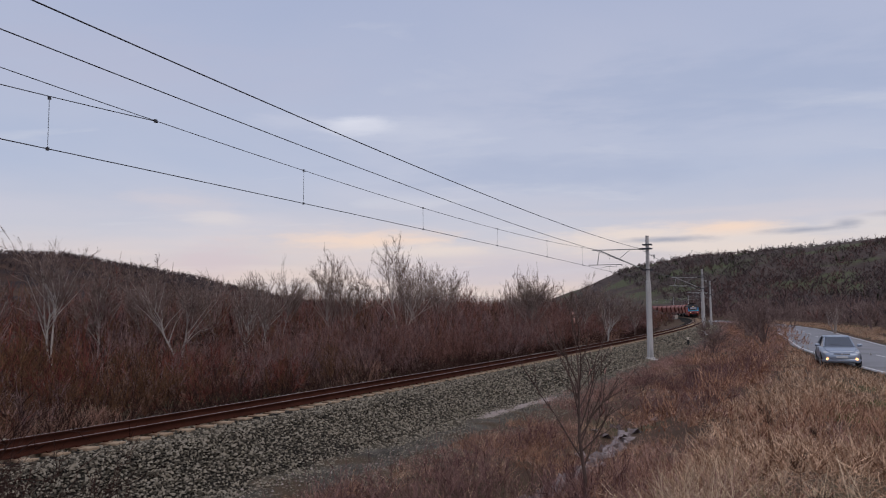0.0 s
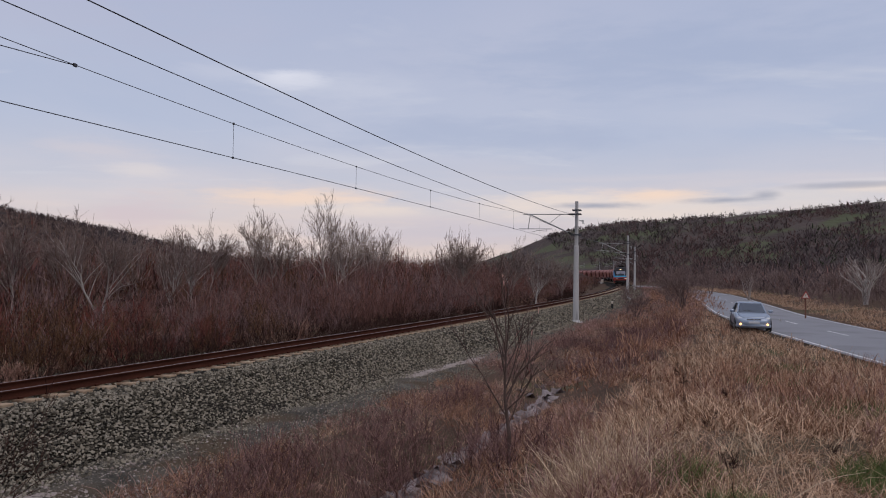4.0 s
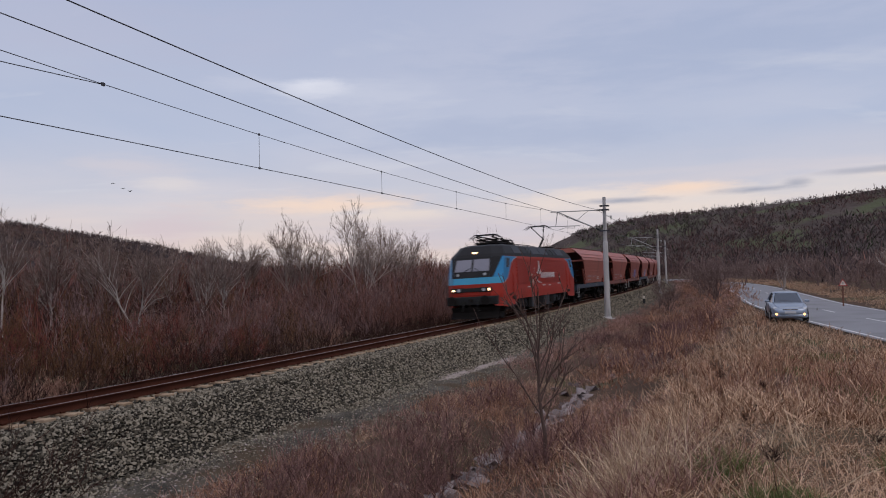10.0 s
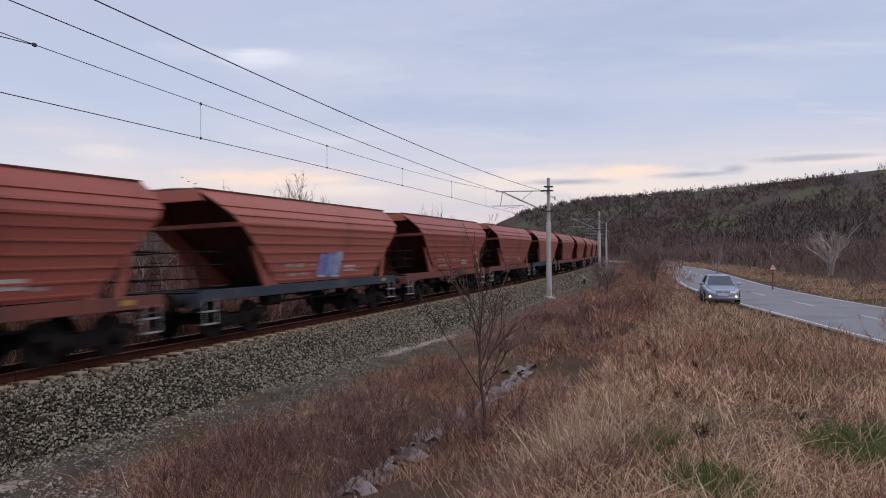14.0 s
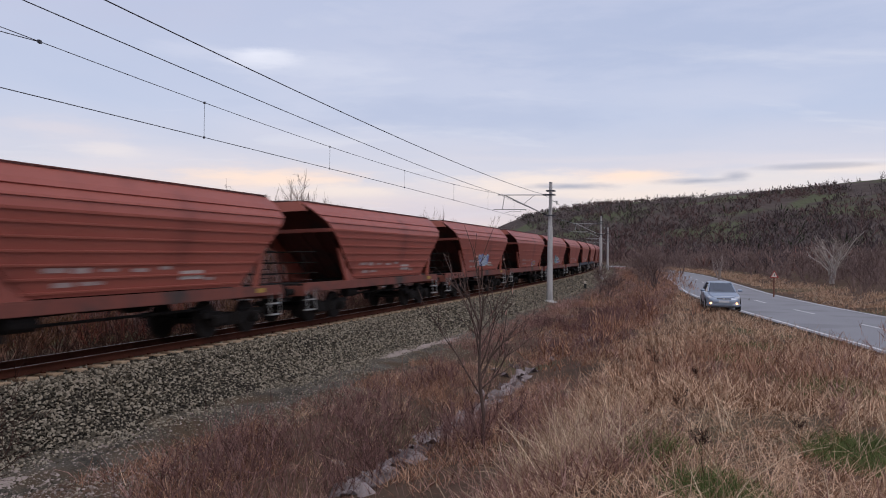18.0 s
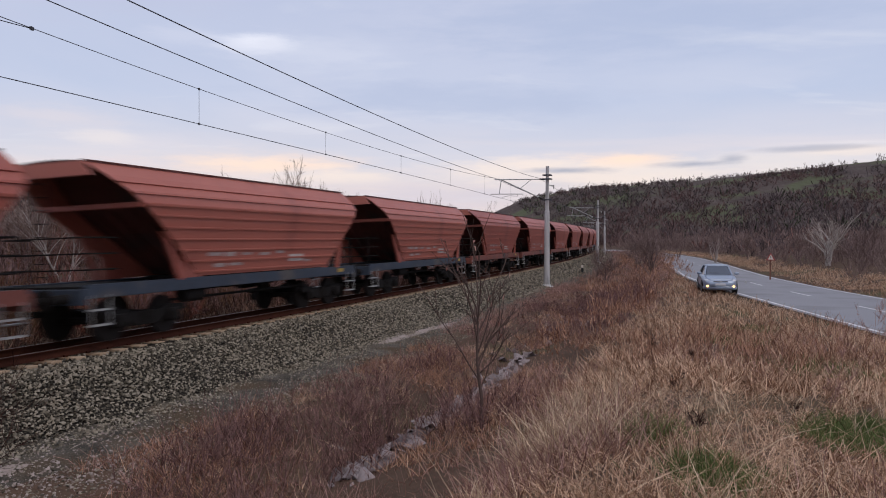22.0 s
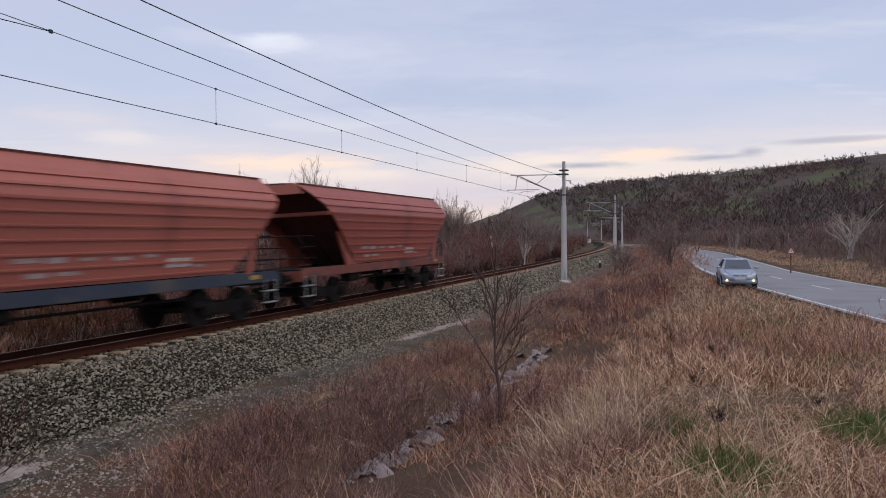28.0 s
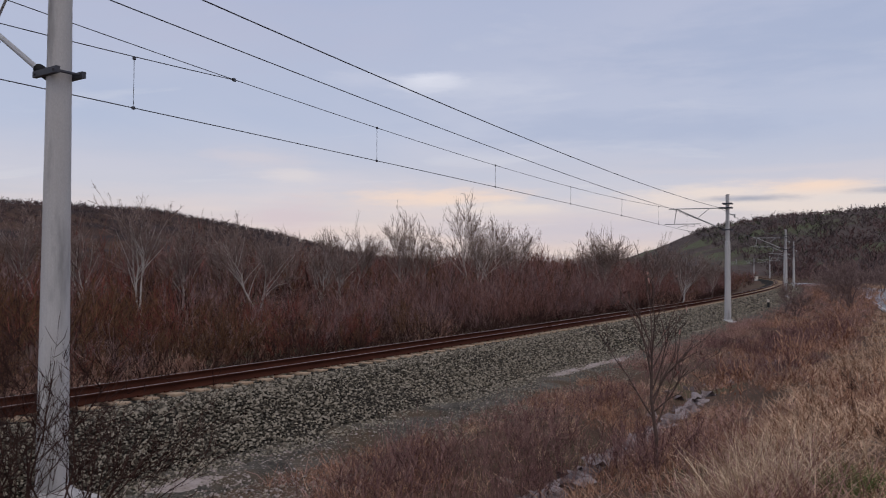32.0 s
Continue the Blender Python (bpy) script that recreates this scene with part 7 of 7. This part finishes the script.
def build_sapling(x, y):
    """The sapling by the ditch: a short stem that breaks into steep shoots."""
    global RNG
    keep, RNG = RNG, np.random.default_rng(5)
    z = ground_at(x, y) - 0.05
    ob = empty("sapling", pose(x, y, z), "bare grey sapling with steep thin branches beside the ditch", "sapling")
    T = shoots(np.zeros((1, 3)), np.array([[-0.03, 0, 1.0]]), np.array([2.05]), 8, 0.03, 0, 0.03)
    stem = new("trunk", mesh_from("trunk", *tubes(T, taper(1, 8, np.array([0.034]), np.array([0.013])), 8), M_SAPLING, True))
    n = 13
    q = np.linspace(0.36, 0.99, n)
    p, d = along(np.repeat(T, n, 0), q)
    a = np.arange(n) * 2.4 + RNG.uniform(-0.4, 0.4, n)
    D = np.c_[np.cos(a) * RNG.uniform(0.3, 0.55, n), np.sin(a) * 0.5, RNG.uniform(0.8, 1.1, n)]
    D[2], D[4], D[1] = (0.85, -0.2, 0.8), (0.6, 0.2, 0.9), (-0.6, 0.1, 0.95)
    ln = RNG.uniform(0.7, 1.25, n)
    B = shoots(p, D, ln, 6, 0.13, 0.12, 0.06)
    shoots_made = [new("branch", mesh_from("branch", *tubes(B[i:i + 1], taper(1, 6, np.full(1, 0.0125), np.full(1, 0.005)), 6), M_SAPLING, True)) for i in range(n)]
    Q = np.repeat(B, 4, 0)
    p, d = along(Q, RNG.uniform(0.25, 0.95, len(Q)))
    C = shoots(p, d + RNG.normal(0, 0.3, d.shape), RNG.uniform(0.2, 0.7, len(Q)), 4, 0.1, 0.12, 0.05)
    Q2 = np.repeat(C, 2, 0)
    p, d = along(Q2, RNG.uniform(0.2, 0.95, len(Q2)))
    E = shoots(p, d + RNG.normal(0, 0.5, d.shape), RNG.uniform(0.08, 0.25, len(Q2)), 3)
    to = new("twig_mass", mesh_from("twig_mass", *join(tubes(C, taper(len(C), 4, np.full(len(C), 0.008), np.full(len(C), 0.004)), 3), tubes(E, taper(len(E), 3, np.full(len(E), 0.0055), np.full(len(E), 0.003)), 3)), M_SAPLING))
    # a few dead leaves in the middle
    k = 26
    p, d = along(C[RNG.integers(0, len(C), k)], RNG.uniform(0.3, 1, k))
    L = tubes(np.stack([p, p + RNG.normal(0, 0.03, p.shape) + (0, 0, -0.03), p + RNG.normal(0, 0.03, p.shape) + (0, 0, -0.07)], 1), np.tile([0.004, 0.018, 0.003], (k, 1)), 2)
    lo = new("dead_foliage", mesh_from("dead_foliage", *L, M_WEED))
    tagged(to, kind="stuff")
    tagged(lo, kind="stuff")
    for o in (stem, *shoots_made, to, lo):
        o.parent = ob
    RNG = keep


build_sapling(0.86, 11.2)

# twiggy bush round the foot of the nearest mast
for i, (az, r, h) in enumerate(((-41.3, 9.4, 3.0), (-39.4, 9.2, 2.7), (-37.6, 9.8, 1.9), (-43.2, 8.6, 2.8), (-35.6, 8.2, 1.3))):
    x, y = by_bearing(az, r)
    plant_tree("twiggy_bush", x, y, h, 200 + i, M_DARK_TWIG, M_DARK_TWIG, "thin dark leafless bush at the foot of the mast", "bush", "bushes by the mast", leaders=4, crown=0.42, twig=0.7, limbs=4, rad=0.02, fork=0.2)

# pinkish shrubs at the far edge of the ballast
for i, (x, y, h) in enumerate(SHRUBS):
    plant_tree("pink_shrub", x, y, h, 300 + i, M_PINK_STEM, M_PINK_STEM, "small pinkish leafless shrub at the edge of the thicket", "shrub", "shrubs beyond the track", leaders=8, crown=0.4, twig=0.9, limbs=4, rad=0.014, fork=0.25)

# dead stalks standing in the grass
for i in range(5):
    x, y = bank_xy(1, 5.5, 17, 14, 44)[0]
    plant_tree("dead_stalk", x, y, float(RNG.uniform(0.5, 1.15)), 230 + i, M_DARK_TWIG, M_DARK_TWIG, "dark dead weed stalk standing in the grass", "weed", "dead stalks on the bank", leaders=1, crown=0.16, twig=0.3, limbs=3, rad=0.005, fork=0.5)


for i, (x, y, h) in enumerate(((9.2, 14.9, 1.35), (9.6, 15.6, 1.1), (8.8, 15.2, 0.9), (5.3, 9.4, 0.85), (4.9, 8.8, 0.6))):
    plant_tree("dead_stalk", x, y, h, 240 + i, M_WEED, M_WEED, "brown branching weed stalk standing by the road", "weed", "dead stalks on the bank", leaders=1, crown=0.26, twig=0.5, limbs=3, rad=0.007, fork=0.3)


# ---- stones and sleepers ----
def stones(P, size):
    """Rough angular stones bedded at P (n, 3)."""
    n = len(P)
    V = np.array([(1, 0.3, -0.3), (-0.2, 1, -0.3), (-1, -0.2, -0.3), (0.2, -1, -0.3), (0.3, 0.1, 0.7), (-0.4, 0.1, 0.6)], float)
    V = V[None] * RNG.uniform(0.6, 1.15, (n, 6, 1)) + RNG.normal(0, 0.14, (n, 6, 3))
    a, b, c = RNG.uniform(0, 6.28, n), RNG.normal(0, 0.5, n), RNG.normal(0, 0.5, n)
    ca, sa, cb, sb, cc, sc = np.cos(a), np.sin(a), np.cos(b), np.sin(b), np.cos(c), np.sin(c)
    R = np.stack([np.stack([ca * cb, ca * sb * sc - sa * cc, ca * sb * cc + sa * sc], -1), np.stack([sa * cb, sa * sb * sc + ca * cc, sa * sb * cc - ca * sc], -1), np.stack([-sb, cb * sc, cb * cc], -1)], 1)
    V = np.einsum("nij,nkj->nki", R, V) * np.asarray(size)[:, None, None] + P[:, None]
    T = np.array([(0, 1, 4), (1, 5, 4), (1, 2, 5), (2, 3, 5), (3, 4, 5), (3, 0, 4)])
    F = (np.arange(n) * 6)[:, None, None] + T[None]
    return V.reshape(-1, 3), F.reshape(-1, 3)


def shoulder_z(d):
    c0, c1 = canted(1.3, -0.05), canted(-1.3, -0.05)
    return np.interp(d, [-4.0, -3.3, -2.0, -1.75, c1[0], c0[0], 1.75, 2.1, 3.5], [-0.985, -0.86, -0.12, -0.075, c1[1], c0[1], -0.19, -0.24, -0.98])


def ballast(n, s0, s1, d0, d1, size):
    """About n stones, evenly bedded."""
    cell = math.sqrt((s1 - s0) * (d1 - d0) / n)
    s, d = np.meshgrid(np.arange(s0, s1, cell), np.arange(d0, d1, cell * 0.95))
    s = s + np.arange(len(s))[:, None] % 2 * cell / 2
    s, d = (v.ravel() + RNG.normal(0, 0.2 * cell, v.size) for v in (s, d))
    n = len(s)
    sz = size * RNG.uniform(0.7, 1.3, n)
    P = np.stack([np.interp(s, S, TX) - d * np.cos(np.interp(s, S, HD)), np.interp(s, S, TY) + d * np.sin(np.interp(s, S, HD)), shoulder_z(d) + RNG.uniform(-0.15, 0.75, n) * sz], -1)
    return stones(P, sz)


v, f = join(ballast(25000, -9, 24, -3.75, -1.40, 0.039), ballast(10000, 24, 60, -3.75, -1.40, 0.054))
stuff("ballast_stones", v, f, M_STONE, "loose angular grey ballast stones", "stones", parent=bed)
v, f = join(ballast(8000, 60, 160, -3.7, -1.25, 0.085), ballast(6000, -9, 50, -1.2, 1.3, 0.042), ballast(2500, -20, 50, 1.3, 2.4, 0.06), ballast(4500, -20, -9, -3.75, -1.4, 0.045))
stuff("ballast_stones", v, f, M_STONE, "ballast stones further along and between the rails", "stones", parent=bed)


def foot_z(x, y):
    """The ground, or the gravel strip where it lies on top."""
    _, d = nearest(x, y)
    return np.maximum(ground_z(x, y), np.where((d > -4.8) & (d < -3.2), np.interp(d, [-4.75, -4.3, -3.7, -3.2], [-0.99, -0.935, -0.91, -0.84]), -9))


def scatter(xy, size):
    z = foot_z(xy[:, 0], xy[:, 1])
    return stones(np.c_[xy, z + 0.1 * size], size)


q = np.concatenate([strip_xy(16000, -12, 20, -5.8, -3.5), strip_xy(7000, 20, 45, -5.2, -3.5)])
v, f = scatter(q, np.exp(RNG.uniform(math.log(0.008), math.log(0.036), len(q))))
stuff("gravel_stones", v, f, M_STONE, "small grey stones on the gravel strip", "stones", parent=gravel_strip)


def cluster(cx, cy, rx, ry, n, turn=20):
    a = radians(-turn)
    p = RNG.normal(0, 0.5, (n, 2)) * (rx, ry)
    return np.c_[cx + p[:, 0] * math.cos(a) - p[:, 1] * math.sin(a), cy + p[:, 0] * math.sin(a) + p[:, 1] * math.cos(a)]


q = np.concatenate([cluster(-5.6, 11.0, 1.5, 2.6, 1500), cluster(-4.4, 11.2, 0.9, 1.6, 500), cluster(-5.4, 14.0, 0.8, 3.0, 260), cluster(-3.6, 15.5, 0.5, 2.5, 160), cluster(-0.95, 25.2, 0.4, 2.6, 420), cluster(0.8, 29.2, 0.4, 2.4, 320), cluster(-3.3, 17.5, 0.5, 2.0, 60)])
v, f = scatter(q, np.exp(RNG.uniform(math.log(0.007), math.log(0.045), len(q))))
stuff("pale_rubble", v, f, M_PALE, "pale crushed rubble beside the gravel strip", "rubble")
q = np.concatenate([cluster(-0.85, 11.3, 0.35, 1.0, 60), cluster(-0.2, 13.0, 0.35, 1.4, 60), cluster(0.75, 15.4, 0.35, 1.6, 55), cluster(2.1, 19.5, 0.4, 3, 60), cluster(7, 33, 1.2, 12, 120)])
v, f = scatter(q, RNG.uniform(0.06, 0.24, len(q)))
stuff("ditch_rubble", v, f, M_DITCH_STONE, "pale broken stone in the ditch", "rubble")


def pale_patch(cx, cy, rx, ry, seed, turn=20, lift=0.035):
    """A thin uneven sheet of trodden pale gravel with a ragged edge."""
    n, rings = 36, 5
    r = random.Random(seed)
    rag = [0.65 + 0.5 * r.random() for _ in range(n)]
    rag = [(rag[i] + rag[i - 1]) / 2 for i in range(n)]
    a = radians(-turn)
    V, F = [], []
    for j in range(rings):
        for i in range(n):
            th = 2 * math.pi * i / n
            k = (j + 0.02) / (rings - 1) * rag[i]
            px, py = rx * k * math.cos(th), ry * k * math.sin(th)
            V.append((cx + px * math.cos(a) - py * math.sin(a), cy + px * math.sin(a) + py * math.cos(a)))
    V = np.array(V)
    edge_drop = np.repeat(np.linspace(1, -0.6, rings), n)
    z = foot_z(V[:, 0], V[:, 1]) + lift * edge_drop
    for j in range(rings - 1):
        for i in range(n):
            F.append((j * n + i, j * n + (i + 1) % n, (j + 1) * n + (i + 1) % n, (j + 1) * n + i))
    stuff("pale_patch", np.c_[V, z], np.array(F), M_PALE if cx < -1 or cy > 20 else M_DITCH_STONE, "patch of pale dusty gravel beside the track", "gravel patch", "structure", smooth=True)


for c in ((-1.0, 25.0, 0.38, 2.6, 1), (-0.05, 27.2, 0.34, 2.2, 3), (0.75, 28.9, 0.4, 2.3, 2), (-6.3, 10.6, 0.5, 1.1, 4), (-1.5, 12.7, 0.28, 0.2, 6), (-0.85, 11.0, 0.17, 0.45, 7), (-0.25, 12.8, 0.18, 0.5, 8), (0.65, 15.2, 0.2, 0.6, 9), (1.6, 17.6, 0.2, 0.5, 10)):
    pale_patch(*c)

# sleepers: the nearest as single pieces, the rest joined
bm = bmesh.new()
box(bm, (0, 0, -0.10), (2.6, 0.26, 0.20), 0.02)
sleeper_me = bpy.data.meshes.new("sleeper")
bm.to_mesh(sleeper_me)
bm.free()
sleeper_me.materials.append(M_SLEEPER)
rest_v, rest_f = [], []
cube = np.array([(x, y, z) for x in (-1.3, 1.3) for y in (-0.13, 0.13) for z in (-0.2, 0.0)])
quad = np.array([(0, 1, 3, 2), (4, 6, 7, 5), (0, 4, 5, 1), (2, 3, 7, 6), (0, 2, 6, 4), (1, 5, 7, 3)])
s = -160.0
count = 0
while s < 420:
    p = track(s)
    m = Matrix.Translation((p[0], p[1], BED)) @ Matrix.Rotation(math.pi - heading(s), 4, "Z") @ Matrix.Rotation(CANT, 4, "Y") @ pose(RNG.normal(0, 0.012), 0, RNG.normal(0, 0.004), 0, 0, RNG.normal(0, 0.5))
    if -14 < s < 150 and count < 290:
        o = new("sleeper", sleeper_me)
        o.parent = railway
        o.matrix_local = m
        count += 1
    else:
        M4 = np.array(m)
        rest_f.append(quad + 8 * len(rest_v))
        rest_v.append(cube @ M4[:3, :3].T + M4[:3, 3])
    s += 0.6
stuff("sleepers_beyond", np.concatenate(rest_v), np.concatenate(rest_f), M_SLEEPER, "", "", parent=railway)
# rail fastenings by the nearest sleepers
clip = boxes(((0, 0, 0.02), (0.06, 0.1, 0.045), 0.012))
clip_me = bpy.data.meshes.new("rail_clip")
clip.to_mesh(clip_me)
clip.free()
clip_me.materials.append(M_RAIL)
for s in np.arange(-7.6, 26, 0.6):
    p = track(s)
    m = Matrix.Translation((p[0], p[1], BED)) @ Matrix.Rotation(math.pi - heading(s), 4, "Z") @ Matrix.Rotation(CANT, 4, "Y")
    for x in (-0.86, -0.65):
        o = new("rail_clip", clip_me)
        o.parent = railway
        o.matrix_local = m @ pose(x, 0, 0)


# ---- what moves ----
def motions():
    for ob, off, half in TRAIN:
        rows = [(float(t), train_pose(loco_at(t) + off, half)) for t in np.arange(0, 32.01, 1.0)]
        walk(ob, rows)
    for ob, off in BIRDS:
        walk(ob, [(float(t), bird_pose(t, off)) for t in (0, 8, 16, 24, 32)])


motions()
